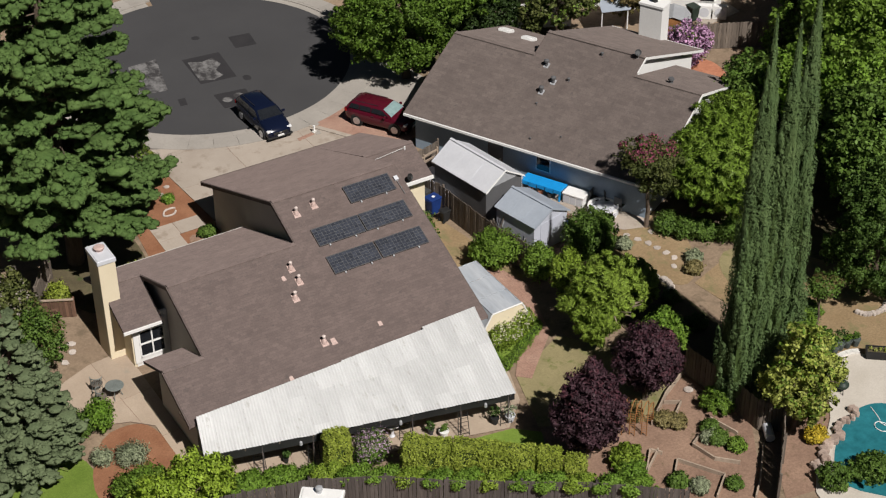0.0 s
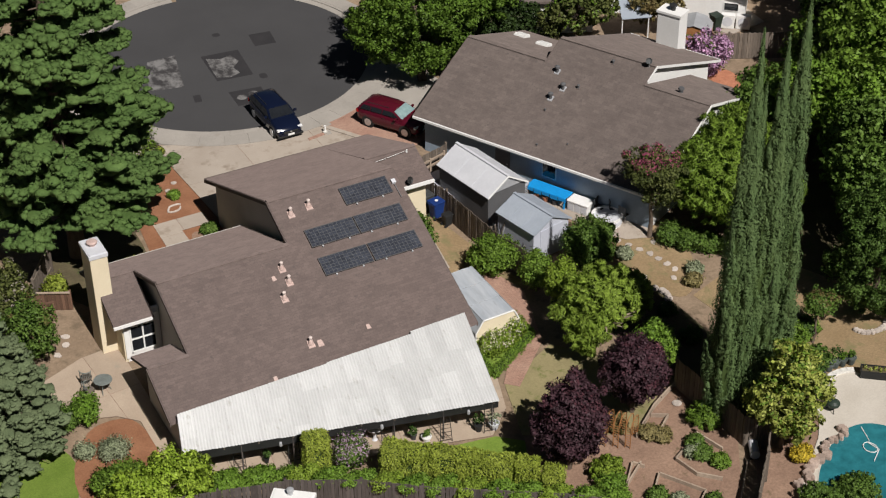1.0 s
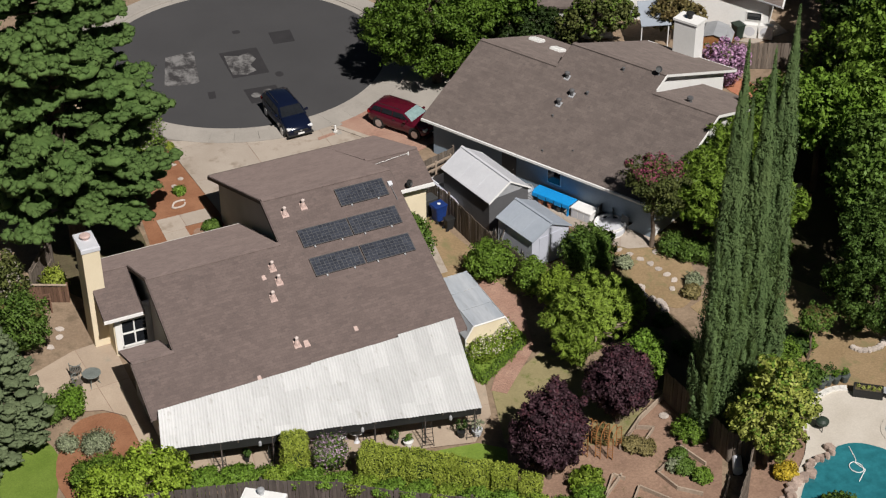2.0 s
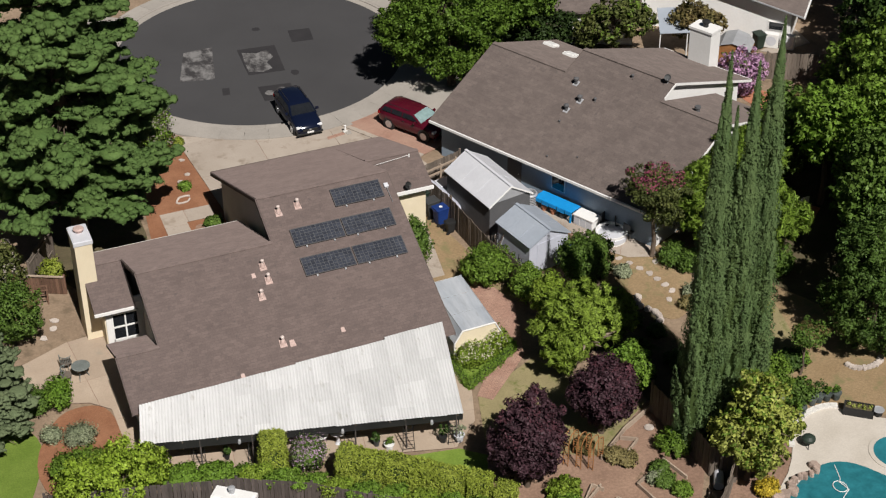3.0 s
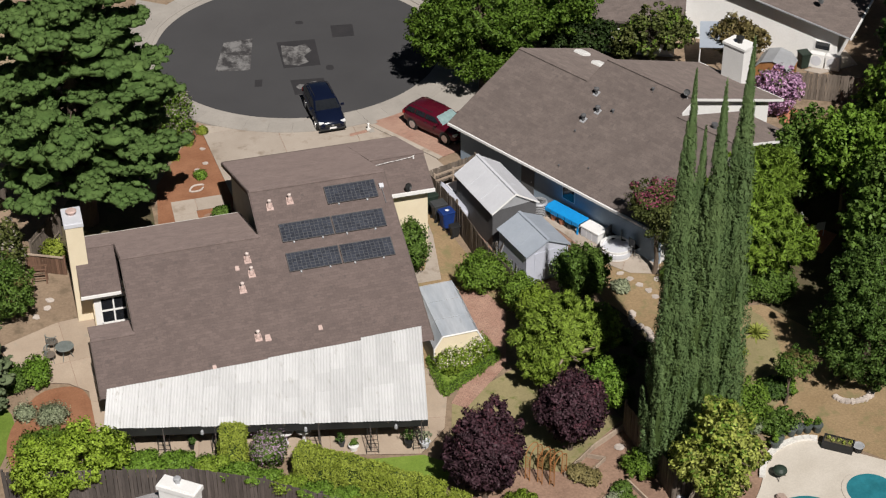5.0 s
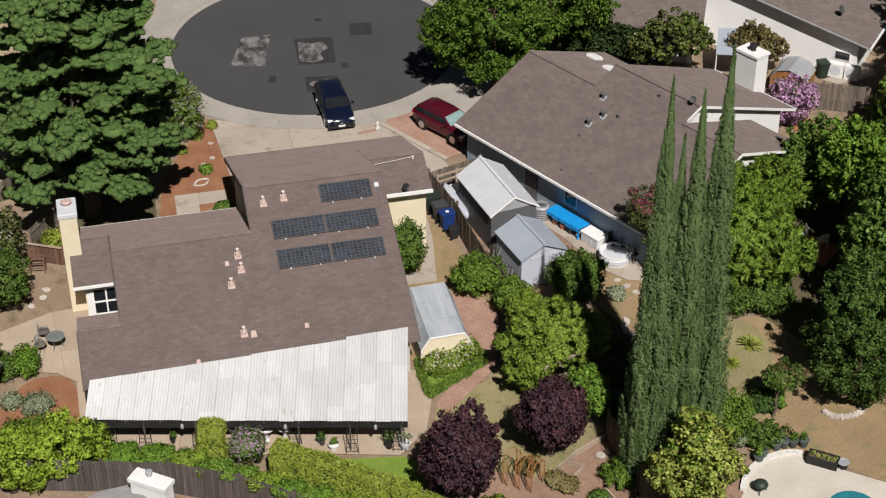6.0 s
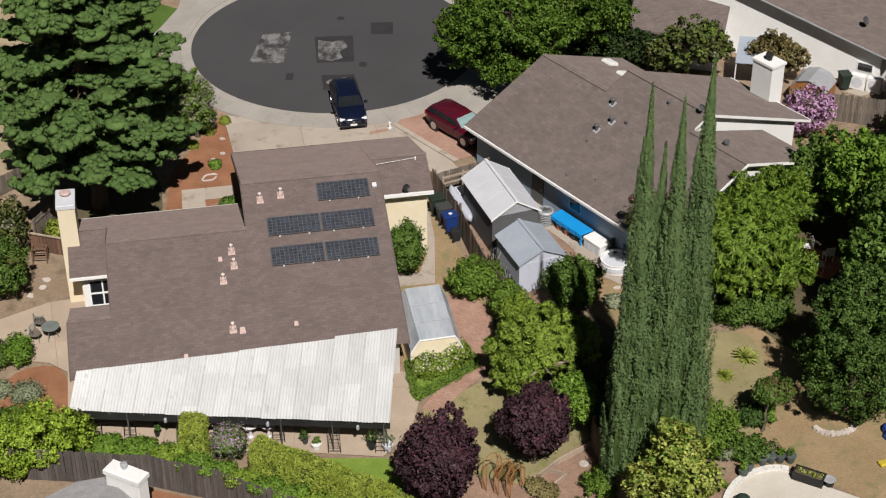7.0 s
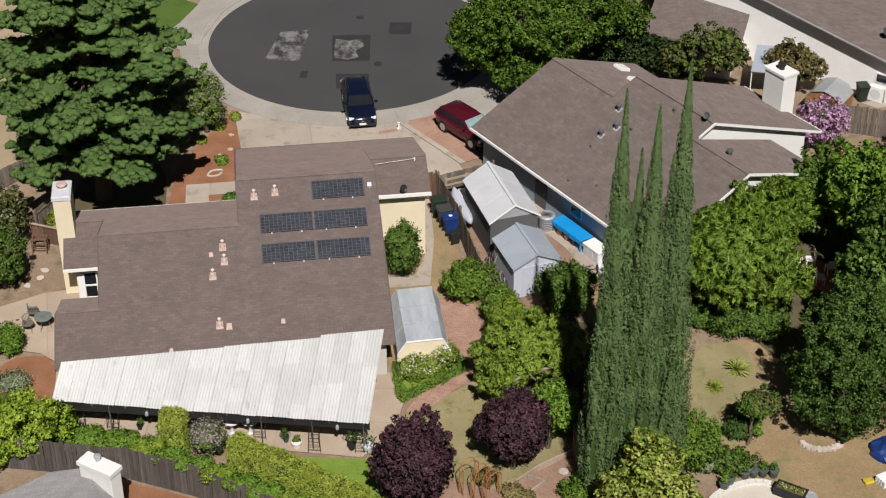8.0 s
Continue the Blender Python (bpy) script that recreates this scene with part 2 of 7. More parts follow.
    "l_dome": leafy("deep_green_dense_leaves", (0.080, 0.150, 0.029), (0.118, 0.196, 0.040)),
    "l_green": leafy("green_leaves", (0.135, 0.232, 0.028), (0.188, 0.295, 0.044)),
    "l_shade": leafy("shade_tree_leaves", (0.092, 0.172, 0.020), (0.138, 0.228, 0.031)),
    "l_willow": leafy("willow_leaves", (0.215, 0.315, 0.040), (0.285, 0.390, 0.062)),
    "l_bamboo": leafy("feathery_light_leaves", (0.160, 0.260, 0.029), (0.222, 0.330, 0.048)),
    "l_lime": leafy("lime_green_leaves", (0.195, 0.290, 0.030), (0.275, 0.370, 0.052)),
    "l_bright": leafy("bright_green_leaves", (0.140, 0.255, 0.028), (0.205, 0.330, 0.048)),
    "l_dark": leafy("dark_green_leaves", (0.055, 0.110, 0.022), (0.085, 0.150, 0.032)),
    "l_mid": leafy("mid_green_leaves", (0.100, 0.180, 0.029), (0.142, 0.228, 0.044)),
    "l_hedge": leafy("yellow_green_hedge_leaves", (0.250, 0.308, 0.040), (0.335, 0.392, 0.066)),
    "l_var": leafy("variegated_leaves", (0.290, 0.345, 0.055), (0.430, 0.465, 0.120)),
    "l_sage": leafy("sage_leaves", (0.280, 0.325, 0.195), (0.370, 0.405, 0.260)),
    "l_dry": leafy("straw_leaves", (0.22, 0.19, 0.07), (0.30, 0.25, 0.11)),
    "l_bronze": leafy("bronze_leaves", (0.130, 0.120, 0.040), (0.190, 0.130, 0.055)),
    "l_olive": leafy("olive_brown_leaves", (0.105, 0.135, 0.036), (0.150, 0.165, 0.050)),
    "l_neon": leafy("vivid_yellow_green_leaves", (0.265, 0.390, 0.038), (0.360, 0.480, 0.060)),
    "f_plum": leafy("reddish_plum_leaves", (0.110, 0.042, 0.055), (0.150, 0.060, 0.076)),
    "f_pink": leafy("pink_blossom", (0.34, 0.07, 0.14), (0.45, 0.12, 0.20)),
    "f_magenta": leafy("orchid_blossom", (0.54, 0.31, 0.49), (0.64, 0.40, 0.59)),
    "f_lilac": leafy("lilac_blossom", (0.46, 0.30, 0.42), (0.58, 0.42, 0.54)),
    "f_pale": leafy("faded_greyish_blossom", (0.30, 0.27, 0.22), (0.40, 0.35, 0.31)),
    "f_yellow": leafy("yellow_blossom", (0.55, 0.42, 0.04), (0.65, 0.5, 0.06)),
    "f_white": leafy("pale_blossom", (0.62, 0.56, 0.42), (0.72, 0.68, 0.58)),
}


# ---- building helpers ----
def mesh_of(bm, material, name="mesh"):
    me = bpy.data.meshes.new(name)
    bm.normal_update()
    bm.to_mesh(me)
    bm.free()
    me.materials.append(M[material] if isinstance(material, str) else material)
    return me


def thing(name, label, category, m=None, group="", kind=""):
    """A top-level thing: an Empty at its base."""
    ob = new(name)
    ob.empty_display_size = 0.1
    if m is not None:
        ob.matrix_world = m
    return tagged(ob, label, category, group, kind)


def part(name, bm, material, parent, label="", m=None, smooth=False):
    ob = new(name, mesh_of(bm, material, name))
    ob.parent = parent
    if m is not None:
        ob.matrix_basis = m
    if label:
        ob["label"] = label
    if smooth:
        for p in ob.data.polygons:
            p.use_smooth = True
    return ob


def single(name, bm, material, label, category, m=None, group="", kind=""):
    ob = new(name, mesh_of(bm, material, name))
    if m is not None:
        ob.matrix_world = m
    return tagged(ob, label, category, group, kind)


def box(bm, x0, y0, z0, x1, y1, z1, bevel=0.0):
    v = [bm.verts.new((x, y, z)) for z in (z0, z1) for x, y in ((x0, y0), (x1, y0), (x1, y1), (x0, y1))]
    f = [bm.faces.new([v[i] for i in q]) for q in ((3, 2, 1, 0), (4, 5, 6, 7), (0, 1, 5, 4), (1, 2, 6, 5), (2, 3, 7, 6), (3, 0, 4, 7))]
    if bevel:
        bmesh.ops.bevel(bm, geom=list({e for q in f for e in q.edges}), offset=bevel, segments=2, affect="EDGES", profile=0.5)
    return bm


def B(*args, bevel=0.0):
    return box(bmesh.new(), *args, bevel=bevel)


def prism(bm, pts, z0, z1):
    """A flat polygon, counted anticlockwise, raised from z0 to z1."""
    lo, hi = [bm.verts.new((*p, z0)) for p in pts], [bm.verts.new((*p, z1)) for p in pts]
    bm.faces.new(hi)
    bm.faces.new(lo[::-1])
    for i in range(len(pts)):
        j = (i + 1) % len(pts)
        bm.faces.new((lo[i], lo[j], hi[j], hi[i]))
    return bm


def slab(bm, pts, thick):
    """A plane polygon in space, anticlockwise from above, thick downwards."""
    hi, lo = [bm.verts.new(p) for p in pts], [bm.verts.new((p[0], p[1], p[2] - thick)) for p in pts]
    bm.faces.new(hi)
    bm.faces.new(lo[::-1])
    for i in range(len(pts)):
        j = (i + 1) % len(pts)
        bm.faces.new((hi[j], hi[i], lo[i], lo[j]))
    return bm


def rod(bm, a, b, r0, r1=None, n=8):
    a, b, r1 = Vector(a), Vector(b), r0 if r1 is None else r1
    q = (b - a).to_track_quat("Z", "Y").to_matrix()
    rings = [[bm.verts.new(p + q @ Vector((r * math.cos(k * math.tau / n), r * math.sin(k * math.tau / n), 0))) for k in range(n)] for p, r in ((a, r0), (b, r1))]
    for k in range(n):
        bm.faces.new((rings[0][k], rings[0][(k + 1) % n], rings[1][(k + 1) % n], rings[1][k]))
    bm.faces.new(rings[0][::-1])
    bm.faces.new(rings[1])
    return bm


def lathe(bm, profile, n=16, centre=(0, 0)):
    """Rings of (radius, z) turned round the upright axis."""
    rings = [[bm.verts.new((centre[0] + r * math.cos(k * math.tau / n), centre[1] + r * math.sin(k * math.tau / n), z)) for k in range(n)] for r, z in profile]
    for lo, hi in zip(rings, rings[1:]):
        for k in range(n):
            bm.faces.new((lo[k], lo[(k + 1) % n], hi[(k + 1) % n], hi[k]))
    bm.faces.new(rings[0][::-1])
    bm.faces.new(rings[-1])
    return bm


def circle(cx, cy, r, n=64, a0=0.0, a1=360.0):
    return [(cx + r * math.cos(radians(a0 + (a1 - a0) * k / n)), cy + r * math.sin(radians(a0 + (a1 - a0) * k / n))) for k in range(n + (a1 - a0 < 360))]


def rounded(pts, passes=2):
    """Cuts a polygon's corners until it bends softly."""
    for _ in range(passes):
        pts = [p for i in range(len(pts)) for p in (
            tuple(0.75 * a + 0.25 * b for a, b in zip(pts[i], pts[(i + 1) % len(pts)])),
            tuple(0.25 * a + 0.75 * b for a, b in zip(pts[i], pts[(i + 1) % len(pts)])))]
    return pts


# ---- ground and paving ----
def area(name, pts, z, material, label, category, thick=0.06):
    return single(name, prism(bmesh.new(), pts, z - thick, z), material, label, category, kind="structure")


def clip(pts, axis, value, keep):
    """A polygon cut along an upright plane; keep: +1 or -1."""
    out = []
    for i, a in enumerate(pts):
        b = pts[(i + 1) % len(pts)]
        da, db = keep * (a[axis] - value), keep * (b[axis] - value)
        if da >= 0:
            out.append(a)
        if da * db < 0:
            f = da / (da - db)
            out.append((a[0] + (b[0] - a[0]) * f, a[1] + (b[1] - a[1]) * f))
    return out


def paving(name, pts, z, material, label, category, dx, dy, turn=0.0, gap=0.012, drop=0.012):
    """Cast slabs with open joints on a bed, each slab a part."""
    bed = area(name, pts, z - drop, "joint", label, category)
    c, s = math.cos(radians(turn)), math.sin(radians(turn))
    q = [(x * c + y * s, -x * s + y * c) for x, y in pts]
    x0, x1, y0, y1 = min(p[0] for p in q), max(p[0] for p in q), min(p[1] for p in q), max(p[1] for p in q)
    for i in range(math.ceil((x1 - x0) / dx)):
        for j in range(math.ceil((y1 - y0) / dy)):
            r = q
            for axis, lo, step in ((0, x0 + i * dx, dx), (1, y0 + j * dy, dy)):
                for value, keep in ((lo + gap, 1), (lo + step - gap, -1)):
                    r = clip(r, axis, value, keep) if len(r) > 2 else []
            if len(r) > 2:
                part("slab", prism(bmesh.new(), [(x * c - y * s, x * s + y * c) for x, y in r], z - 0.05, z), material, bed)
    return bed
ground = single("ground", prism(bmesh.new(), [(-3000, -3000), (3000, -3000), (3000, 3000), (-3000, 3000)], -1.0, 0.0), "dirt",
                "dry brown earth of the yards", "ground", kind="structure")
STREET, ROUND = (3.43, 31.97), 9.05
area("road", circle(*STREET, ROUND, 96), 0.02, "asphalt", "dark grey asphalt of a round cul-de-sac", "road")
area("road_arm", [(3.6, 40.5), (8.9, 39.2), (22.0, 92.0), (14.2, 94.0)], 0.016, "asphalt", "dark grey asphalt street leading to the cul-de-sac", "road")


def ring(bm, r0, r1, a0, a1, z0, z1, n):
    pts = circle(*STREET, r1, n, a0, a1) + circle(*STREET, r0, n, a0, a1)[::-1]
    return prism(bm, pts, z0, z1)


def beside_arm(a):
    """The ring of kerb and pavement is open where the street comes in."""
    return 56 < a < 90


bm = bmesh.new()
for k in range(72):
    if not beside_arm(k * 5.0 + 2.5):
        ring(bm, ROUND, ROUND + 0.45, k * 5.0, k * 5.0 + 4.96, -0.04, 0.03, 2)
        ring(bm, ROUND + 0.45, ROUND + 0.64, k * 5.0, k * 5.0 + 4.96, -0.04, 0.10, 2)
single("kerb", bm, "concrete_grey", "pale concrete gutter and kerb round the cul-de-sac", "kerb", kind="structure")
walkway = thing("pavement", "pale concrete pavement round the cul-de-sac", "pavement", kind="structure")
for k in range(45):
    if not beside_arm(k * 8.0 + 4.0):
        part("slab", ring(bmesh.new(), ROUND + 0.65, ROUND + 1.75, k * 8.0, k * 8.0 + 7.93, -0.04, 0.105, 3), "concrete_grey", walkway)
for pts, mat, label in (
        ([(-2.2, 30.19), (-0.09, 29.76), (0.88, 33.87), (-1.0, 33.8)], "patch_worn", "square asphalt repair with a worn pale face"),
        ([(1.95, 29.41), (4.24, 29.18), (4.64, 32.65), (2.22, 32.9)], "patch", "dark square asphalt repair, pale and worn in the middle"),
        ([(1.92, 25.93), (3.84, 25.74), (4.04, 27.51), (2.03, 27.78)], "patch", "dark asphalt repair with a manhole cover"),
        ([(5.79, 32.58), (7.18, 32.39), (7.44, 34.03), (6.03, 34.22)], "patch", "small dark square asphalt repair"),
        ([(-0.22, 27.57), (0.22, 27.51), (0.41, 28.36), (-0.04, 28.42)], "patch", "small dark asphalt repair"),
        (rounded([(4.44, 28.4), (4.92, 28.34), (4.99, 29.0), (4.51, 29.06)]), "patch", "small dark asphalt repair"),
        (rounded([(3.91, 34.99), (4.42, 34.92), (4.46, 35.41), (3.96, 35.48)]), "patch", "small dark asphalt repair")):
    area("road_repair", pts, 0.026, mat, label, "road repair", 0.02)
area("worn_sealing", [(2.1, 29.85), (2.9, 29.5), (3.6, 29.75), (3.5, 30.6), (4.1, 31.2), (3.95, 32.2), (3.2, 32.0), (2.4, 32.4), (2.2, 31.0)], 0.031, "patch_worn", "worn pale middle of the dark asphalt repair", "road repair", 0.02)
for x, y in ((2.5, 26.8), (3.3, 26.95)):
    single("manhole_cover", lathe(bmesh.new(), [(0.3, 0.02), (0.3, 0.034), (0.26, 0.036)], 20), "patch_worn", "round pale grey manhole cover in the road", "manhole cover", Matrix.Translation((x, y, 0)))
paving("driveway", [(-4.25, 23.9), (-3.75, 15.2), (8.3, 15.0), (8.0, 16.35), (4.9, 21.65), (2.9, 21.6), (1.0, 21.9), (-1.2, 22.6)], 0.075, "concrete", "stained pale concrete driveway", "driveway", 4.3, 3.9)
area("brick_drive", [(5.3, 21.68), (8.4, 16.45), (10.6, 17.3), (8.0, 22.4), (6.7, 22.0)], 0.09, "paver", "red brick paved parking strip", "driveway")
area("drive_edge", [(4.95, 21.65), (8.1, 16.3), (8.4, 16.45), (5.29, 21.68)], 0.094, "concrete", "narrow pale concrete border strip", "driveway")
area("front_drive", [(8.0, 22.4), (10.0, 18.6), (11.4, 19.0), (14.2, 21.2), (13.6, 25.2), (11.8, 26.6), (9.4, 24.2)], 0.07, "concrete_grey", "pale concrete drive under the street tree", "driveway")
area("brick_band", [(3.9, 20.1), (5.0, 20.3), (5.05, 20.6), (3.95, 20.4)], 0.088, "paver", "small band of red bricks at the drive's edge", "driveway")
area("pale_slab", [(5.22, 22.05), (5.4, 21.06), (5.82, 21.16), (5.68, 22.1)], 0.115, "concrete_grey", "pale concrete slab at the pavement's edge", "pavement", 0.03)
post = thing("marker_post", "stubby white marker post at the edge of the drive", "post", pose(5.1, 20.5, 0.08, 0, 0, 20))
part("footing", B(-0.13, -0.09, 0, 0.13, 0.09, 0.12, bevel=0.03), "white_stone", post)
part("stem", B(-0.05, -0.05, 0.12, 0.05, 0.05, 0.42, bevel=0.02), "white", post)
part("cap", B(-0.065, -0.065, 0.421, 0.065, 0.065, 0.46, bevel=0.02), "white", post)
area("drive_strip", [(5.1, 20.2), (5.4, 20.2), (5.45, 20.66), (5.15, 20.64)], 0.096, "concrete_grey", "short pale concrete strip beside the drive", "driveway")
# dark sheet deepens the shade below the cedar
area("shaded_soil", rounded([(-13.4, 10.3), (-8.7, 9.95), (-7.9, 17.6), (-9.6, 19.6), (-13.2, 18.0)]), 0.022, "litter", "needle litter darkened for the cedar's shade", "ground")
area("mulch_bed", [(-4.28, 24.2), (-7.6, 18.0), (-8.6, 9.8), (-4.0, 9.8), (-3.78, 16.0)], 0.028, "mulch", "red-brown bark mulch", "ground")
paving("front_walk", [(-7.1, 16.1), (-7.3, 10.2), (-5.9, 10.2), (-5.9, 14.9), (-4.3, 14.9), (-4.3, 16.1)], 0.052, "concrete", "L-shaped pale concrete entry walk", "pavement", 1.5, 1.5)
area("planter", rounded([(-5.8, 14.6), (-5.8, 11.2), (-4.6, 11.2), (-4.6, 14.2)]), 0.045, "garden_soil", "small soil bed by the entry", "ground")
paving("side_patio", [(-17.0, 5.6), (-16.2, 2.6), (-14.1, 1.85), (-13.25, 1.0), (-13.25, -2.2), (-12.3, -3.2), (-12.3, 7.0), (-14.2, 6.8)], 0.054, "patio", "tan concrete side patio", "pavement", 3.0, 3.4, 4)
paving("back_patio", [(-13.0, -4.6), (-12.3, -5.0), (-4.0, -6.4), (0.4, -7.6), (1.9, -6.2), (2.6, -4.2), (2.4, -1.8), (-12.3, -1.8)], 0.05, "patio", "tan concrete back patio", "pavement", 1.95, 2.4, -10)
area("mulch_island", rounded([(-17.6, -2.1), (-15.9, 1.5), (-14.1, 1.8), (-13.2, 0.9), (-13.2, -2.6), (-13.6, -5.0), (-16.5, -5.2)]), 0.04, "mulch", "red-brown bark mulch round the shrubs", "ground")
area("lawn_strip", rounded([(-23.0, 3.0), (-18.0, 2.4), (-16.5, 0.0), (-17.4, -2.8), (-19.0, -6.0), (-24.0, -5.0)]), 0.034, "grass", "green watered lawn", "lawn")
area("side_yard", [(2.3, -2.2), (5.3, -2.2), (7.0, 1.2), (7.6, 2.2), (6.6, 9.0), (5.9, 14.6), (2.2, 10.0)], 0.024, "ochre", "bare sandy side yard", "ground")
area("side_path", [(2.5, 5.0), (5.0, 5.0), (5.7, 9.0), (6.0, 14.2), (5.3, 14.4), (5.2, 8.0), (4.4, 6.0), (2.5, 6.2)], 0.04, "concrete", "pale concrete path beside the house", "pavement")
area("brick_path", [(5.2, 3.6), (5.0, -1.6), (2.7, -4.6), (3.25, -5.15), (6.0, -2.6), (7.3, 1.4), (6.6, 4.2)], 0.045, "paver", "weathered red brick path", "pavement")
area("rose_bed", [(2.46, -4.1), (5.75, -2.1), (5.1, -0.4), (2.5, -1.4)], 0.06, "grass", "low clipped green edging of the rose bed", "flower bed")
area("dry_grass", [(2.7, -4.7), (6.2, -3.0), (9.8, -7.9), (6.0, -10.5), (1.6, -8.2)], 0.03, "olive", "thin dry lawn", "lawn")
area("lawn_patch", [(-3.6, -7.0), (0.5, -7.7), (1.5, -8.6), (0.6, -10.6)], 0.035, "grass", "small green lawn behind the hedge", "lawn")
area("garden_plot", [(1.6, -8.4), (6.0, -10.5), (9.8, -8.0), (9.9, -13.2), (7.0, -17.6), (2.0, -17.5), (0.4, -11.5)], 0.02, "garden_soil", "dug brown kitchen garden soil", "ground")
area("pool_side", [(10.0, -14.2), (14.6, -12.2), (15.5, -11.0), (12.5, -18.5), (8.0, -17.8)], 0.018, "garden_soil", "bare brown earth beside the pool fence", "ground")
paving("neighbour_walk", [(9.2, 13.6), (11.0, 10.0), (12.3, 7.4), (13.3, 4.2), (14.4, 2.8), (15.8, 2.3), (16.2, 3.4), (14.9, 6.6), (10.2, 14.4)], 0.05, "concrete", "pale concrete walk along the blue-grey wall", "pavement", 1.6, 1.6, -31)
area("shed_yard", [(7.4, 12.6), (8.2, 2.6), (12.4, 2.4), (14.0, 4.2), (9.2, 13.6)], 0.022, "garden_soil", "bare earth round the sheds", "ground")
area("neighbour_lawn", rounded([(12.6, 5.2), (12.0, 1.5), (13.1, -0.8), (13.9, -3.4), (16.2, -1.4), (17.5, 3.0), (15.6, 4.6)]), 0.028, "ochre", "dry straw-coloured lawn", "lawn")
area("back_dirt", [(15.6, -11.4), (14.6, -3.0), (19.0, -1.5), (32.0, -3.0), (34.0, -17.0), (20.7, -14.6), (18.2, -11.6)], 0.016, "ochre", "dry bare ground behind the pool", "ground")
area("thin_lawn", rounded([(15.2, -9.0), (16.4, -1.6), (19.6, -1.6), (18.9, -6.2), (17.2, -9.2)]), 0.022, "olive", "thin olive lawn between the trees", "lawn")
area("terracotta_terrace", [(22.8, 3.6), (24.6, 1.6), (26.2, 3.0), (24.6, 5.0)], 0.03, "terracotta", "small red terrace under the trees", "terrace")
area("terracotta_path", rounded([(28.4, 16.4), (28.6, 13.8), (30.0, 13.0), (30.4, 15.8)]), 0.03, "terracotta", "curved red concrete path", "pavement")
area("west_lot", [(-40, 17.0), (-17.0, 17.4), (-13.0, 24.0), (-6.6, 28.2), (-8.0, 31.5), (-9.0, 34.0), (-14.0, 44.0), (-40, 44)], 0.02, "dry_lawn", "dry bare front yard", "ground")
area("corner_lawn", [(-8.05, 34.9), (-7.4, 35.9), (-6.15, 38.5), (-9.0, 41.0), (-14.0, 41.0), (-13.5, 34.6)], 0.04, "lawn", "green front lawn corner", "lawn")
area("corner_drive", [(-6.1, 38.5), (-7.37, 35.85), (-8.0, 34.88), (-9.6, 34.4), (-9.2, 32.6), (-6.5, 32.0), (-3.5, 40.0), (-5.5, 41.5)], 0.085, "concrete_grey", "pale concrete drive beside the green lawn", "driveway")
area("near_mulch", [(-13.2, -9.6), (-12.4, -7.1), (-9.7, -7.9), (-6.9, -9.3), (-4.8, -10.9), (-7.0, -14.5), (-13.0, -14.5)], 0.03, "mulch", "red-brown mulch beyond the back fence", "ground")

# ---- house with the solar panels ----
NA, NB = 3.41, 0.441


def near(y):
    return NA + NB * y


house = thing("house", "single-storey house with a brown shingle roof and cream walls", "house")


def roof_face(name, pts, thick=0.16, mat="shingle", parent=house):
    return part(name, slab(bmesh.new(), pts, thick), mat, parent)


def wall(pts, z0, tops, thick=0.15, mat="stucco", parent=house, name="wall"):
    """An upright wall over a ground line a-b, inward to its left, with sloping top given by (share, height) pairs."""
    a, b = Vector((*pts[0], 0)), Vector((*pts[1], 0))
    inward = Vector((-(b - a).y, (b - a).x, 0)).normalized() * thick
    a = a + (b - a).normalized() * (thick + 0.003)
    line = [(0.0, z0), (1.0, z0)] + [(s, z) for s, z in tops]
    bm = bmesh.new()
    outer = [bm.verts.new(a.lerp(b, s) + Vector((0, 0, z))) for s, z in line]
    inner = [bm.verts.new(a.lerp(b, s) + inward + Vector((0, 0, z))) for s, z in line]
    bm.faces.new(outer)
    bm.faces.new(inner[::-1])
    for i in range(len(line)):
        j = (i + 1) % len(line)
        bm.faces.new((outer[j], outer[i], inner[i], inner[j]))
    return part(name, bm, mat, parent)


XL, XG, XN, XR, XW = -12.85, -4.27, -10.87, 2.45, 5.35
RY1, RY2, RYL, RYW = 3.95, 6.33, 7.47, 9.5
BE1, BE2 = 10.0, 15.15
back1 = lambda y: 2.70 + 0.405 * (BE1 - y)
back2 = lambda y: 2.65 + 0.408 * (BE2 - y)
# near slope: main part, garage part, low wing
roof_face("roof_slope", [(XN, -2.45, near(-2.45)), (XG, -2.45, near(-2.45)), (XG, RY1, near(RY1)), (XN, RY1, near(RY1))])
roof_face("roof_slope", [(XG, -2.45, near(-2.45)), (XR, -2.45, near(-2.45)), (XR, RY2, near(RY2)), (XG, RY2, near(RY2))])
roof_face("roof_slope", [(XL, -2.45, near(-2.45)), (XN, -2.45, near(-2.45)), (XN, 0.22, near(0.22)), (XL, 0.22, near(0.22))])
roof_face("roof_slope", [(XL, 0.22, near(0.22)), (XN, 0.22, near(0.22)), (XN, 2.68, 2.48), (XL, 2.68, 2.48)])
# back slopes
roof_face("roof_slope", [(XN, RY1, near(RY1)), (XG, RY1, near(RY1)), (XG, BE1, 2.70), (XN, BE1, 2.70)])
roof_face("roof_slope", [(XL, RYL, 3.73), (XN, RYL, 3.73), (XN, BE1, 2.70), (XL, BE1, 2.70)])
roof_face("roof_slope", [(XG, RY2, near(RY2)), (XR, RY2, near(RY2)), (XR, BE2, 2.65), (XG, BE2, 2.65)])
roof_face("roof_slope", [(XR, RYW, back2(RYW)), (XW, RYW, back2(RYW)), (XW, BE2, 2.65), (XR, BE2, 2.65)])
roof_face("roof_slope", [(XR, 7.4, 4.03), (XW, 7.4, 4.03), (XW, RYW, back2(RYW)), (XR, RYW, back2(RYW))])
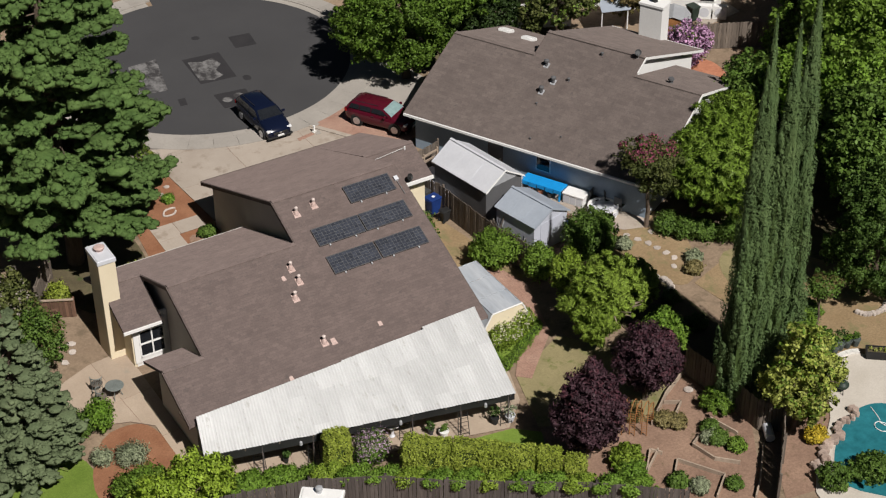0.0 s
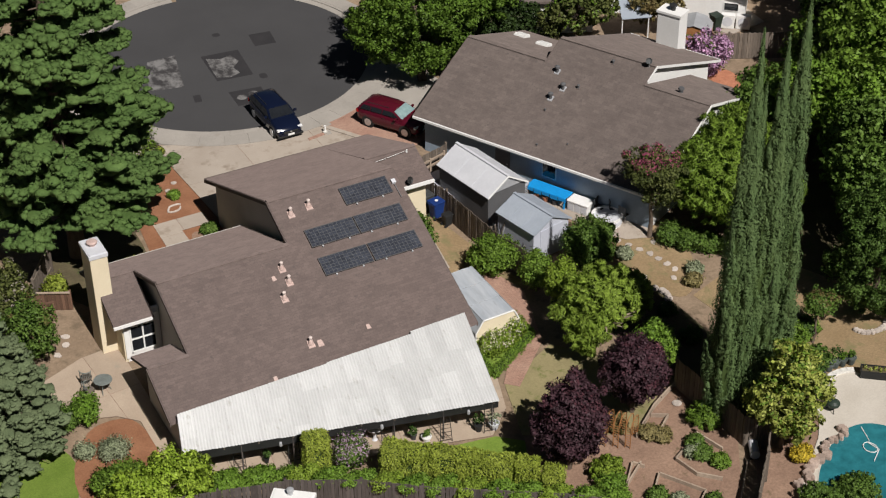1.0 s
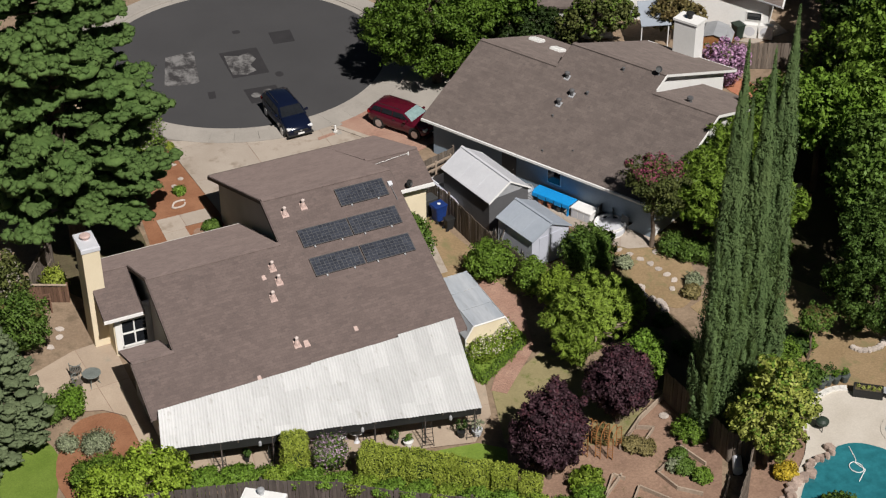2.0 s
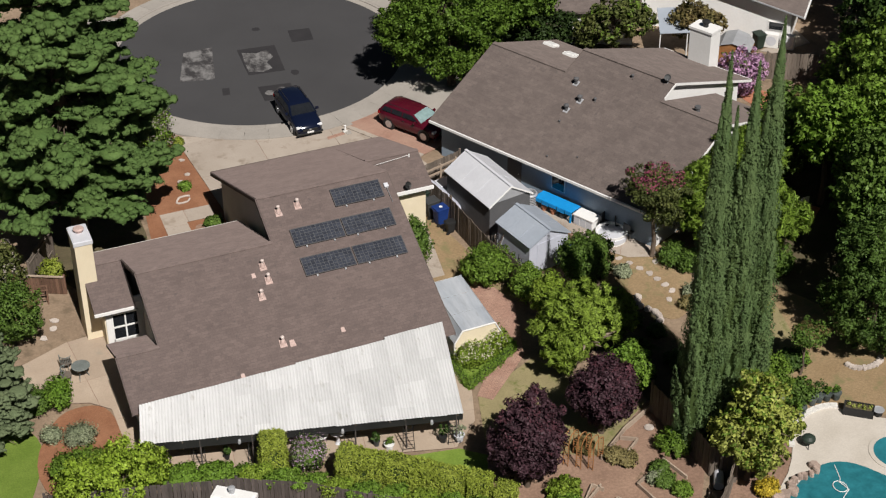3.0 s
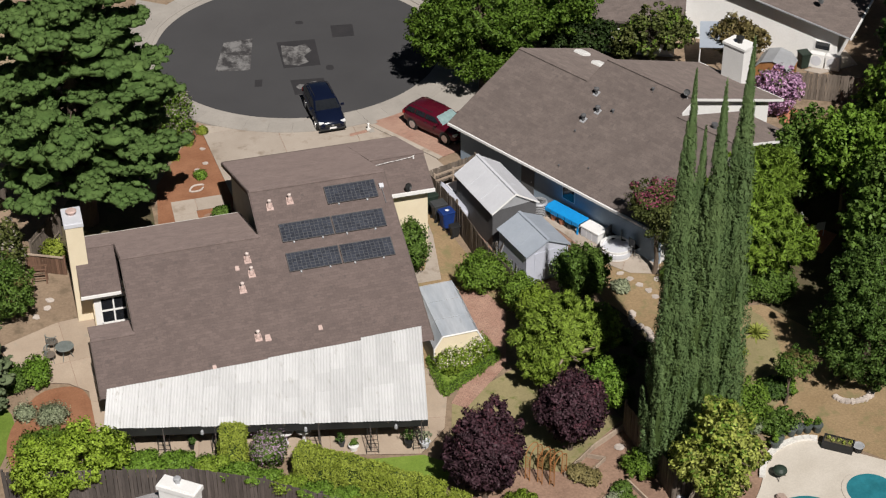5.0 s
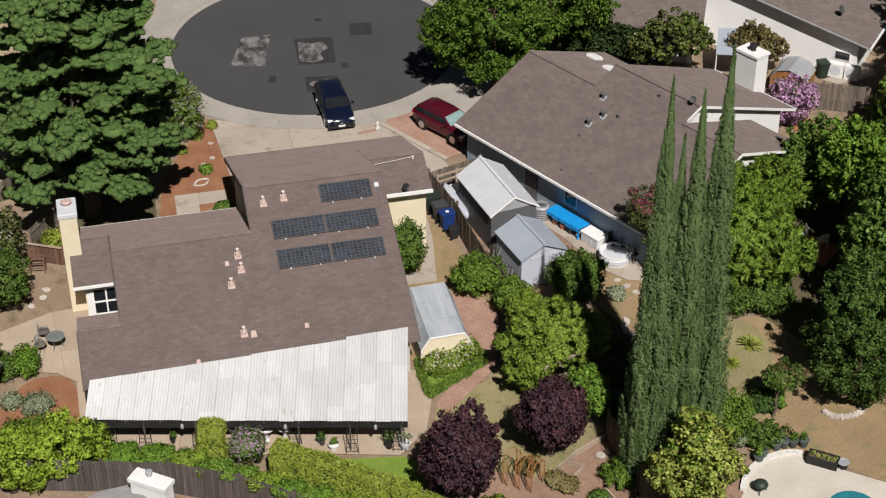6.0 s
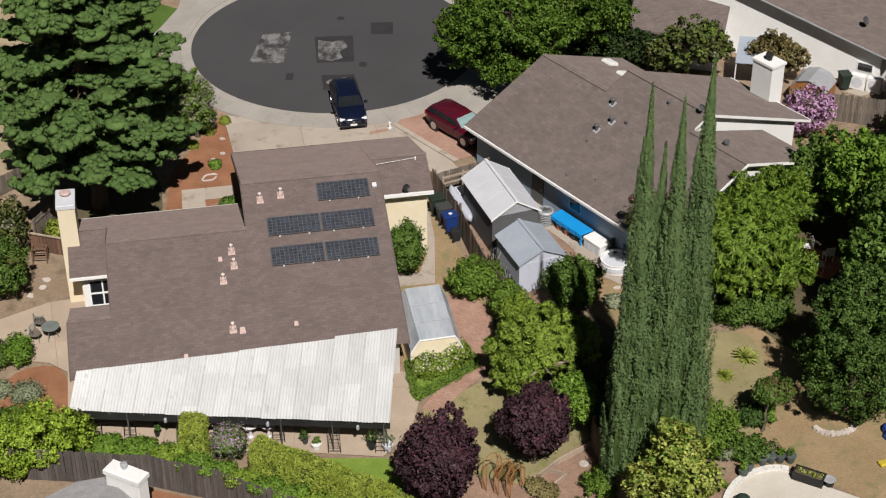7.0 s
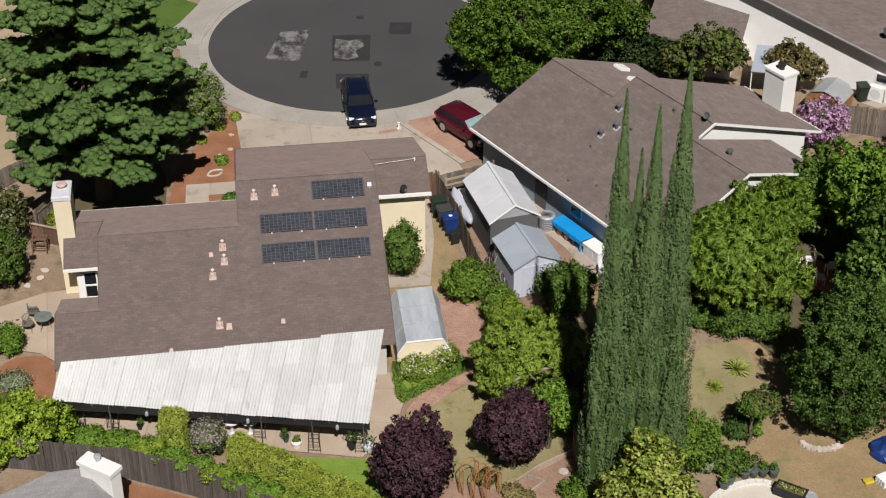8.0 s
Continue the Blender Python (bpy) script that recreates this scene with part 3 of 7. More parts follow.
# low roof by the chimney
roof_face("roof_slope", [(XL, 4.97, 2.62), (XN, 4.97, 2.62), (XN, RYL, 3.73), (XL, RYL, 3.73)])
# walls
wall([(XL + 0.5, -1.9), (XR - 0.35, -1.9)], 0, [(1, near(-1.9) - 0.16), (0, near(-1.9) - 0.16)], name="back_wall")
wall([(XR - 0.35, -1.9), (XR - 0.35, 7.8)], 0, [(1, back2(7.8) - 0.18), (0.846, near(6.33) - 0.18), (0, near(-1.9) - 0.18)], mat="cream", name="side_wall")
wall([(XR - 0.35, 7.8), (XW - 0.25, 7.8)], 0, [(1, 4.03), (0, 4.03)], mat="cream", name="side_wall")
wall([(XW - 0.25, 7.8), (XW - 0.25, BE2 - 0.6)], 0, [(1, back2(BE2 - 0.6) - 0.18), (0.273, back2(RYW) - 0.18), (0, 4.03)], mat="cream", name="side_wall")
wall([(XW - 0.25, BE2 - 0.6), (XG + 0.35, BE2 - 0.6)], 0, [(1, 2.6), (0, 2.6)], name="front_wall")
wall([(XG + 0.35, BE2 - 0.6), (XG + 0.35, 4.1)], 0, [(1, near(4.1) - 0.2), (0.788, near(6.33) - 0.2), (0, back2(BE2 - 0.6) - 0.2)], name="gable_wall")
wall([(XG + 0.35, BE1 - 0.5), (XL + 0.5, BE1 - 0.5)], 0, [(1, 2.7), (0, 2.7)], name="front_wall")
wall([(XL + 0.5, BE1 - 0.5), (XL + 0.5, 5.5)], 0, [(1, 2.7), (0.5, 3.5), (0, 2.72)], mat="cream", name="side_wall")
wall([(XL + 0.5, 5.5), (XN + 0.4, 5.5)], 0, [(1, 2.72), (0, 2.72)], mat="white", name="window_wall")
wall([(XN + 0.4, 7.9), (XN + 0.4, -0.2)], 0, [(1, near(-0.2) - 0.2), (0.49, near(RY1) - 0.2), (0, back1(7.9) - 0.2)], name="gable_wall")
wall([(XN + 0.4, 2.2), (XL + 0.5, 2.2)], 0, [(1, 2.5), (0, 2.5)], name="entry_wall")
wall([(XL + 0.5, 2.2), (XL + 0.5, -1.9)], 0, [(1, near(-1.9) - 0.2), (0.48, near(0.22) - 0.2), (0, 2.48)], name="gable_wall")
# ---- trees and shrubs ----
def leaf_mesh(name, pos, nrm, size, material, long=1.0, rng=None, soft=False, shade=None):
    """Many folded leaves, each two triangles, from arrays of places, facing directions and sizes."""
    n = len(pos)
    nrm = nrm / (np.linalg.norm(nrm, axis=1, keepdims=True) + 1e-9)
    t = rng.normal(size=(n, 3))
    t -= nrm * (t * nrm).sum(1, keepdims=True)
    t /= np.linalg.norm(t, axis=1, keepdims=True) + 1e-9
    s = np.cross(nrm, t)
    a = size[:, None]
    v = np.stack([pos - t * a * long, pos + s * a * 0.6 - nrm * a * 0.2, pos + t * a * long, pos - s * a * 0.6 - nrm * a * 0.2], 1).reshape(-1, 3)
    idx = np.arange(n)[:, None] * 4 + np.array([[0, 2, 1, 0, 3, 2]])
    me = bpy.data.meshes.new(name)
    me.vertices.add(n * 4)
    me.vertices.foreach_set("co", v.astype(np.float32).ravel())
    me.loops.add(n * 6)
    me.loops.foreach_set("vertex_index", idx.astype(np.int32).ravel())
    me.polygons.add(n * 2)
    me.polygons.foreach_set("loop_start", np.arange(0, n * 6, 3, dtype=np.int32))
    me.update(calc_edges=True)
    if soft or shade is not None:
        if shade is not None:
            nrm = shade / (np.linalg.norm(shade, axis=1, keepdims=True) + 1e-9)
        me.polygons.foreach_set("use_smooth", np.ones(n * 2, dtype=bool))
        me.normals_split_custom_set_from_vertices(np.repeat(nrm, 4, 0).tolist())
    me.materials.append(M[material])
    return me


def clumps(rng, centre, radii, count, r0, r1, fill=0.75):
    """Places and radii of twig clumps near the skin of an uneven ellipsoid."""
    out = []
    while len(out) < count:
        d = rng.normal(size=3)
        d /= np.linalg.norm(d)
        wob = 1.0 + 0.30 * noise.noise(Vector(d * 1.6) + Vector(centre)) + 0.16 * noise.noise(Vector(d * 4.5) + Vector(centre))
        rad = (fill + (1 - fill) * rng.random() ** 0.6) * wob
        r = r0 + (r1 - r0) * rng.random()
        if rng.random() < 0.25:
            r, rad = 0.5 * r, 0.92 * wob + 0.12 * rng.random()
        out.append((np.array(centre) + d * np.maximum(np.array(radii) - 0.75 * r, 0.1) * rad, r))
    return out


def foliage(rng, cl, leaves, size, flat=0.75, up=0.5, inner=0.35, spray=0.55):
    """Leaves round each clump, thick on the skin: places, facing directions, sizes and soft shading directions."""
    P, Nn, Sh = [], [], []
    mid = np.mean([c for c, _ in cl], axis=0) - np.array([0, 0, 0.3])
    for c, r in cl:
        d = rng.normal(size=(leaves, 3))
        d /= np.linalg.norm(d, axis=1, keepdims=True)
        q = inner + (1.12 - inner) * rng.random((leaves, 1)) ** 0.7
        axis = np.array([rng.normal(), rng.normal(), 0.8 + 0.6 * rng.random()])
        axis /= np.linalg.norm(axis)
        o = d * q * r * np.array([0.9, 0.9, flat])
        P.append(c + o + axis * (o @ axis)[:, None] * spray)
        Nn.append(d + np.array([0, 0, up]) + 0.55 * rng.normal(size=(leaves, 3)))
        out = (c - mid) / (np.linalg.norm(c - mid) + 1e-6)
        Sh.append(0.6 * d + 0.4 * out + np.array([0, 0, 0.2]) + 0.5 * rng.normal(size=(leaves, 3)))
    P, Nn, Sh = np.concatenate(P), np.concatenate(Nn), np.concatenate(Sh)
    return P, Nn, size * (0.7 + 0.6 * rng.random(len(P))), Sh


def trunk_mesh(base, top, r, n=9):
    bm = bmesh.new()
    base, top = Vector(base), Vector(top)
    k = 5
    pts = [base.lerp(top, i / k) + Vector((0.08 * math.sin(i * 2.1), 0.08 * math.cos(i * 1.7), 0)) * (0 < i) for i in range(k + 1)]
    for i in range(k):
        rod(bm, pts[i], pts[i + 1], r * (1 - 0.75 * i / k), r * (1 - 0.75 * (i + 1) / k), n)
    return bm


def limb_mesh(a, end, r):
    """One bent bough from its root on the trunk to its tip."""
    a, end = Vector(a), Vector(end)
    knee = a.lerp(end, 0.55) + Vector((0, 0, 0.15))
    return rod(rod(bmesh.new(), a, knee, r * 0.42, r * 0.28, 6), knee, end, r * 0.28, r * 0.08, 6)


SEED = [10]


def tree(name, label, base, blobs, material, count, leaves, size, r0=0.35, r1=0.6, trunk=0.14, fill=0.5, flat=0.75, category="tree", up=0.5, long=1.0,
         extra=None, group=""):
    """blobs: (dx, dy, z, rx, ry, rz) from the base. count: clumps in all. extra: (material, share) of blossom."""
    SEED[0] += 1
    rng = np.random.default_rng(SEED[0])
    size, leaves, count, r0, r1 = size * 0.70, int(leaves * 0.92), int(count * 1.4), r0 * 0.84, r1 * 0.86
    if base[0] > 22.5:
        size, leaves = size * 1.3, int(leaves * 0.44)
    ob = thing(name, label, category, Matrix.Translation((base[0], base[1], 0)), group)
    vol = [b[3] * b[4] + b[4] * b[5] for b in blobs]
    cl = []
    for b, v in zip(blobs, vol):
        cl += clumps(rng, b[:3], b[3:], max(4, int(count * v / sum(vol))), r0, r1, fill)
    for c, r in cl:
        c[2] = max(c[2], r * 0.6)
    P, Nn, S, Sh = foliage(rng, cl, leaves, size, flat, up)
    crown = new("crown", leaf_mesh("crown", P, Nn, S, material, long, rng, shade=Sh))
    crown.parent = ob
    if trunk:
        top = max(blobs, key=lambda b: b[2])
        limbs = [(0.35 + 0.5 * rng.random(), Vector(b[:3]) + Vector((rng.normal() * b[3] * 0.4, rng.normal() * b[4] * 0.4, 0.2 * b[5]))) for b in blobs for _ in range(2)]
        tip = Vector((top[0], top[1], top[2] + top[5] * 0.3))
        stem = part("trunk", trunk_mesh((0, 0, 0), tip, trunk), "bark", ob)
        for f, end in limbs:
            part("limb", limb_mesh(tip * f, end, trunk), "bark", stem)
    if extra:
        mat, share, where = extra
        pick = [(c + np.array([0, 0, r * 0.3]), r * 0.9) for c, r in cl if rng.random() < share and c[2] > where]
        if pick:
            P, Nn, S, Sh = foliage(rng, pick, max(8, leaves // 2), size * 0.9, flat, 1.0, 0.85)
            fl = new("blossom", leaf_mesh("blossom", P, Nn, S, mat, 1.0, rng, shade=Sh))
            fl.parent = ob
    return ob


def lumps(bm, centre, radii, turn, phase, rings=4, n=9):
    """A low uneven dome of dense inner twigs."""
    ca, sa = math.cos(turn), math.sin(turn)
    rows = []
    for i in range(rings):
        e = -0.25 + 1.45 * i / (rings - 1)
        row = []
        for k in range(n):
            a = k * math.tau / n
            w = 1 + 0.14 * math.sin(3 * a + phase + i) + 0.08 * math.sin(5 * a + 2 * phase)
            x, y, z = math.cos(a) * math.cos(e) * radii[0] * w, math.sin(a) * math.cos(e) * radii[1] * w, math.sin(e) * radii[2]
            row.append(bm.verts.new((centre[0] + x * ca - y * sa, centre[1] + x * sa + y * ca, centre[2] + z)))
        rows.append(row)
    for lo, hi in zip(rows, rows[1:]):
        for k in range(n):
            bm.faces.new((lo[k], lo[(k + 1) % n], hi[(k + 1) % n], hi[k]))
    bm.faces.new(rows[-1])
    bm.faces.new(rows[0][::-1])


def cypress(base, height, radius, material="l_cypress"):
    SEED[0] += 1
    rng = np.random.default_rng(SEED[0])
    ob = thing("cypress", "tall narrow dark green Italian cypress", "tree", Matrix.Translation((*base, 0)), "cypress row")
    n = int(height * radius * 46)
    h = rng.random(n) ** 1.05
    shape = lambda q: np.minimum(1.0, 0.82 + q) * np.clip((1 - q) / 0.88, 0, 1) ** 1.0
    ang = rng.random(n) * math.tau
    flute = lambda a, q: 0.82 + 0.20 * np.sin(a * 5 + q * 6) + 0.09 * np.sin(a * 9 - q * 11)
    rad = radius * shape(h) * flute(ang, h) * (0.88 + 0.22 * rng.random(n))
    c = np.stack([np.cos(ang) * rad, np.sin(ang) * rad, h * height + 0.1], 1)
    k = 54
    a = rng.random((n, k)) * math.tau
    u = 2 * rng.random((n, k)) - 1
    w = 0.12 * np.sqrt(1 - u ** 2) * (0.8 + 0.3 * rng.random((n, k))) * np.minimum(1, 0.12 + 3.4 * shape(h))[:, None]
    length = (0.40 + 0.36 * rng.random((n, 1)))
    d = np.stack([np.cos(a) * w, np.sin(a) * w, u * length], 2)
    lean = np.stack([np.cos(ang), np.sin(ang)], 1)[:, None, :] * (0.12 * (u + 1) * np.minimum(1, 3.4 * shape(h))[:, None])[:, :, None]
    d[:, :, :2] += lean * 0.5
    P = (c[:, None, :] + d).reshape(-1, 3)
    facing = np.stack([np.cos(a) + 0.9 * np.cos(ang)[:, None], np.sin(a) + 0.9 * np.sin(ang)[:, None], 0.25 + 0.5 * u], 2).reshape(-1, 3)
    out = facing + 0.09 * rng.normal(size=(n * k, 3))
    keep = P[:, 2] > 0.05
    S = 0.030 + 0.018 * rng.random(n * k)
    crown = new("crown", leaf_mesh("crown", P[keep], out[keep], S[keep], material, 1.8, rng, True))
    crown.parent = ob
    # solid dark shell behind the leaves, coloured as the crown's inner shade
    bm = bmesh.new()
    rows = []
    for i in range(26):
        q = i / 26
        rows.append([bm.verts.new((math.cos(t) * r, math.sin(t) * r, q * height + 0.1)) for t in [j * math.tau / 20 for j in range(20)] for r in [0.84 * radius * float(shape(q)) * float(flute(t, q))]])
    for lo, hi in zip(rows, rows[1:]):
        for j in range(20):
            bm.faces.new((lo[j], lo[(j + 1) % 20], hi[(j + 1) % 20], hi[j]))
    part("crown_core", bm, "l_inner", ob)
    part("trunk", trunk_mesh((0, 0, 0), (0, 0, height * 0.9), 0.16), "bark", ob)
    return ob


def conifer(name, label, base, height, radius, material, levels, size, tufts, low=0.06, droop=0.22, taper=0.8, pad=0.8, per=11, slim=0.8):
    """A layered conifer: domed pads of needle tufts along drooping limbs, with dark gaps between."""
    SEED[0] += 1
    rng = np.random.default_rng(SEED[0])
    ob = thing(name, label, "tree", Matrix.Translation((*base, 0)))
    P, Nn = [], []
    bm = trunk_mesh((0, 0, 0), (0, 0, height), 0.02 * height + 0.08)
    core = bmesh.new()
    for i in range(levels):
        f = low + (1 - low) * (i + 0.2 * rng.random()) / levels
        reach = radius * (1 - f) ** taper * min(1.0, slim + 1.0 * f) * (0.94 + 0.12 * rng.random()) + 0.25
        limbs = max(4, int(reach * 4.6 / (1.75 * pad)))
        off = rng.random() * math.tau
        for j in range(limbs):
            a = off + (j + 0.6 * rng.random()) * math.tau / limbs
            z = f * height + rng.normal() * 0.16 * height / levels
            rr = max(0.2, reach * (0.70 + 0.38 * rng.random()) - 0.5 * pad)
            tip = np.array([math.cos(a) * rr, math.sin(a) * rr, z - droop * rr * (0.3 + 0.5 * rng.random())])
            rod(bm, (0, 0, z), tip, 0.05, 0.015, 4)
            steps = max(1, round(rr / (pad * 1.3)))
            along = np.array([math.cos(a), math.sin(a), 0])
            side = np.array([-math.sin(a), math.cos(a), 0])
            for s in range(steps):
                g = 1 - 0.75 * s / steps
                c = np.array([0, 0, z]) * (1 - g) + tip * g + rng.normal(size=3) * np.array([0.12, 0.12, 0.10]) * pad
                r = pad * (0.70 + 0.5 * rng.random()) * min(1, 0.5 + reach / radius) * (1.0 if s == 0 else 0.85)
                if c[2] < 0.3:
                    continue
                lumps(core, c, (0.88 * r, 0.76 * r, 0.30 * r), a, 6.3 * rng.random())
                t = max(5, int(tufts * (r / pad) ** 2 * (0.45 if c[2] > 16.5 or c[1] > 0.45 * radius else 1.0)))
                d = rng.normal(size=(t, 3))
                d /= np.linalg.norm(d, axis=1, keepdims=True)
                d[:, 2] = np.abs(d[:, 2]) * np.where(rng.random(t) < 0.85, 1, -0.4)
                o = d * (0.66 + 0.42 * rng.random((t, 1))) * r * (1 + 0.14 * np.sin(4 * d[:, :1] + 5 * rng.random()) * np.cos(5 * d[:, 1:2]))
                centre = c + o[:, :1] * 1.1 * along + o[:, 1:2] * 0.95 * side + np.array([0, 0, 0.46]) * o[:, 2:]
                dome = np.stack([d[:, 0] * along[0] + d[:, 1] * side[0], d[:, 0] * along[1] + d[:, 1] * side[1], d[:, 2] + 0.45], 1)
                e = rng.normal(size=(t, per, 3))
                e /= np.linalg.norm(e, axis=2, keepdims=True)
                e[:, :, 2] = np.where(e[:, :, 2] < -0.45, -e[:, :, 2], e[:, :, 2])
                ball = r * (0.13 + 0.11 * rng.random(t))
                for p, q in zip(centre, ball):
                    lumps(core, p, (1.25 * q, 0.95 * q, 0.72 * q), a + 1.2 * rng.random(), 6.3 * rng.random(), 3, 6)
                tuft = ball[:, None, None] * (0.95 + 0.55 * rng.random((t, per, 1)))
                P.append((centre[:, None, :] + e * tuft * np.array([1.1, 1.1, 0.8])).reshape(-1, 3))
                Nn.append((e + 0.45 * dome[:, None, :] + 0.22 * rng.normal(size=(t, per, 3))).reshape(-1, 3))
    P, Nn = np.concatenate(P), np.concatenate(Nn)
    keep = P[:, 2] > 0.1
    P, Nn = P[keep], Nn[keep]
    crown = new("crown", leaf_mesh("crown", P, Nn, size * (0.7 + 0.6 * rng.random(len(P))), material, 1.2, rng, True))
    crown.parent = ob
    part("crown_core", core, material, ob, smooth=True)
    part("trunk", bm, "bark", ob)
    return ob


def clipped_hedge(name, label, a, b, depth, z0, z1, material, group="", per=620, size=0.042):
    """A hedge clipped to a soft-edged block from a to b, its leaves thick on every face."""
    SEED[0] += 1
    rng = np.random.default_rng(SEED[0])
    ob = thing(name, label, "hedge", Matrix.Translation((*a, 0)), group)
    d = np.array([b[0] - a[0], b[1] - a[1], 0.0])
    length = np.linalg.norm(d)
    d /= length
    s = np.array([-d[1], d[0], 0.0])
    up = np.array([0, 0, 1.0])
    h = z1 - z0
    faces = [(length, depth, up, 0.5 * up * h), (length, h, s, 0.5 * s * depth), (length, h, -s, -0.5 * s * depth), (depth, h, d, 0.5 * d * length), (depth, h, -d, -0.5 * d * length)]
    axes = [(d, s), (d, up), (d, up), (s, up), (s, up)]
    mid = 0.5 * d * length + up * (z0 + 0.5 * h)
    P, Nn = [], []
    for (w, t, nrm, off), (ax, ay) in zip(faces, axes):
        n = int(w * t * per)
        u, v = rng.random((n, 1)) - 0.5, rng.random((n, 1)) - 0.5
        p = off + ax * u * w + ay * v * t
        lump = np.array([noise.noise(Vector(q * 1.9) + Vector((a[0], a[1], SEED[0]))) + 0.5 * noise.noise(Vector(q * 7.0)) for q in p])[:, None]
        edge = np.maximum(np.abs(2 * u) ** 10 * (0.4 if w > 1.5 else 1), np.abs(2 * v) ** 10)
        P.append(mid + p + nrm * (0.17 * lump - 0.10 * edge + 0.05 * rng.normal(size=(n, 1))))
        Nn.append(nrm + 0.35 * up + 0.5 * rng.normal(size=(n, 3)))
    P, Nn = np.concatenate(P), np.concatenate(Nn)
    crown = new("crown", leaf_mesh("crown", P, Nn, size * (0.7 + 0.6 * rng.random(len(P))), material, 1.5, rng))
    crown.parent = ob
    # solid dark block whose colour gives the shade between the hedge's leaves
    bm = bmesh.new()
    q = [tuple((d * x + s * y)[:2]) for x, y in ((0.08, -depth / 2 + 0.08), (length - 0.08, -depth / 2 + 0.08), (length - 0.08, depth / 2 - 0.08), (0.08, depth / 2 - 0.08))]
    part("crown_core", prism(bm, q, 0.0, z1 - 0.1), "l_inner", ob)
    return ob
# ---- house details: trim, chimney, window, patio cover, panels, vents ----
def bar(parent, a, b, w, h, mat="white", name="fascia"):
    """A straight board from a to b, w wide across and h deep downwards."""
    a, b = Vector(a), Vector(b)
    side = Vector((-(b - a).y, (b - a).x, 0)).normalized() * w / 2
    bm = bmesh.new()
    v = [bm.verts.new(p + s + Vector((0, 0, z))) for p in (a, b) for s, z in ((side, 0), (-side, 0), (-side, -h), (side, -h))]
    for q in ((3, 2, 1, 0), (4, 5, 6, 7), (0, 1, 5, 4), (1, 2, 6, 5), (2, 3, 7, 6), (3, 0, 4, 7)):
        bm.faces.new([v[i] for i in q])
    bmesh.ops.recalc_face_normals(bm, faces=bm.faces)
    return part(name, bm, mat, parent)


bar(house, (XL - 0.02, 4.92, 2.61), (XN - 0.1, 4.92, 2.61), 0.10, 0.13, name="gutter")
bar(house, (XR, 7.34, 4.02), (XW + 0.02, 7.34, 4.02), 0.12, 0.16, name="gutter")
bar(house, (XL, BE1 + 0.05, 2.68), (XG, BE1 + 0.05, 2.68), 0.06, 0.12, "stucco", "gutter")
bar(house, (XG, BE2 + 0.05, 2.63), (XW, BE2 + 0.05, 2.61), 0.10, 0.16, "brown_trim", "gutter")
bar(house, (XL - 0.03, -2.45, near(-2.45) - 0.02), (XL - 0.03, 0.22, near(0.22) - 0.02), 0.05, 0.2, "brown_trim", "bargeboard")
bar(house, (XN - 0.03, 0.3, near(0.3) - 0.02), (XN - 0.03, RY1, near(RY1) - 0.02), 0.05, 0.2, "brown_trim", "bargeboard")
bar(house, (XN - 0.03, RY1, near(RY1) - 0.02), (XN - 0.03, 7.3, back1(7.3) - 0.02), 0.05, 0.2, "brown_trim", "bargeboard")
bar(house, (XG - 0.03, 4.0, near(4.0) - 0.02), (XG - 0.03, RY2, near(RY2) - 0.02), 0.05, 0.2, "brown_trim", "bargeboard")
bar(house, (XG - 0.03, RY2, near(RY2) - 0.02), (XG - 0.03, BE2, 2.63), 0.05, 0.2, "brown_trim", "bargeboard")
bar(house, (XR + 0.03, -2.45, near(-2.45) - 0.02), (XR + 0.03, RY2, near(RY2) - 0.02), 0.05, 0.2, "brown_trim", "bargeboard")
for a, b in (((XN, RY1, near(RY1) + 0.015), (XG, RY1, near(RY1) + 0.015)), ((XG, RY2, near(RY2) + 0.015), (XR, RY2, near(RY2) + 0.015)),
             ((XL, RYL, 3.745), (XN, RYL, 3.745)), ((XR, RYW, back2(RYW) + 0.015), (XW, RYW, back2(RYW) + 0.015)), ((XL, 0.22, near(0.22) + 0.015), (XN, 0.22, near(0.22) + 0.015))):
    bar(house, a, b, 0.26, 0.05, "shingle", "ridge_cap")
# chimney
chimney = part("chimney", B(-13.1, 6.6, 0, -12.25, 8.05, 5.5, bevel=0.02), "cream", house, "tall cream stucco chimney")
part("chimney_cap", box(B(-13.14, 6.56, 5.5, -12.21, 8.09, 5.72, bevel=0.02), -13.09, 6.61, 5.72, -12.26, 8.04, 5.76), "pale_metal", chimney, "pale metal chimney cap")
part("flue", lathe(bmesh.new(), [(0.17, 5.76), (0.17, 5.88), (0.25, 5.88), (0.27, 5.94), (0.2, 6.0)], 16, (-12.67, 7.45)), "pink", chimney)
part("chimney_shoulder", B(-12.25, 6.8, 0, -11.9, 7.9, 2.9), "cream", chimney)
# white window in the entry court
win = part("window", B(-12.3, 5.4, 0.25, -10.6, 5.498, 2.5), "white", house, "white wooden window wall")
for x0, x1 in ((-11.96, -11.42), (-11.34, -10.80)):
    for z0, z1 in ((0.63, 1.26), (1.36, 2.02)):
        part("pane", B(x0, 5.385, z0, x1, 5.399, z1), "glass", win)
part("window_frame", box(box(box(box(B(-12.02, 5.34, 0.53, -10.74, 5.398, 0.62), -12.02, 5.34, 2.03, -10.74, 5.398, 2.12), -12.03, 5.34, 0.53, -11.97, 5.398, 2.12), -10.79, 5.34, 0.53, -10.73, 5.398, 2.12), -11.415, 5.34, 0.62, -11.345, 5.398, 2.03), "white", win)
part("muntin", B(-11.96, 5.35, 1.27, -10.80, 5.397, 1.35), "white", win)
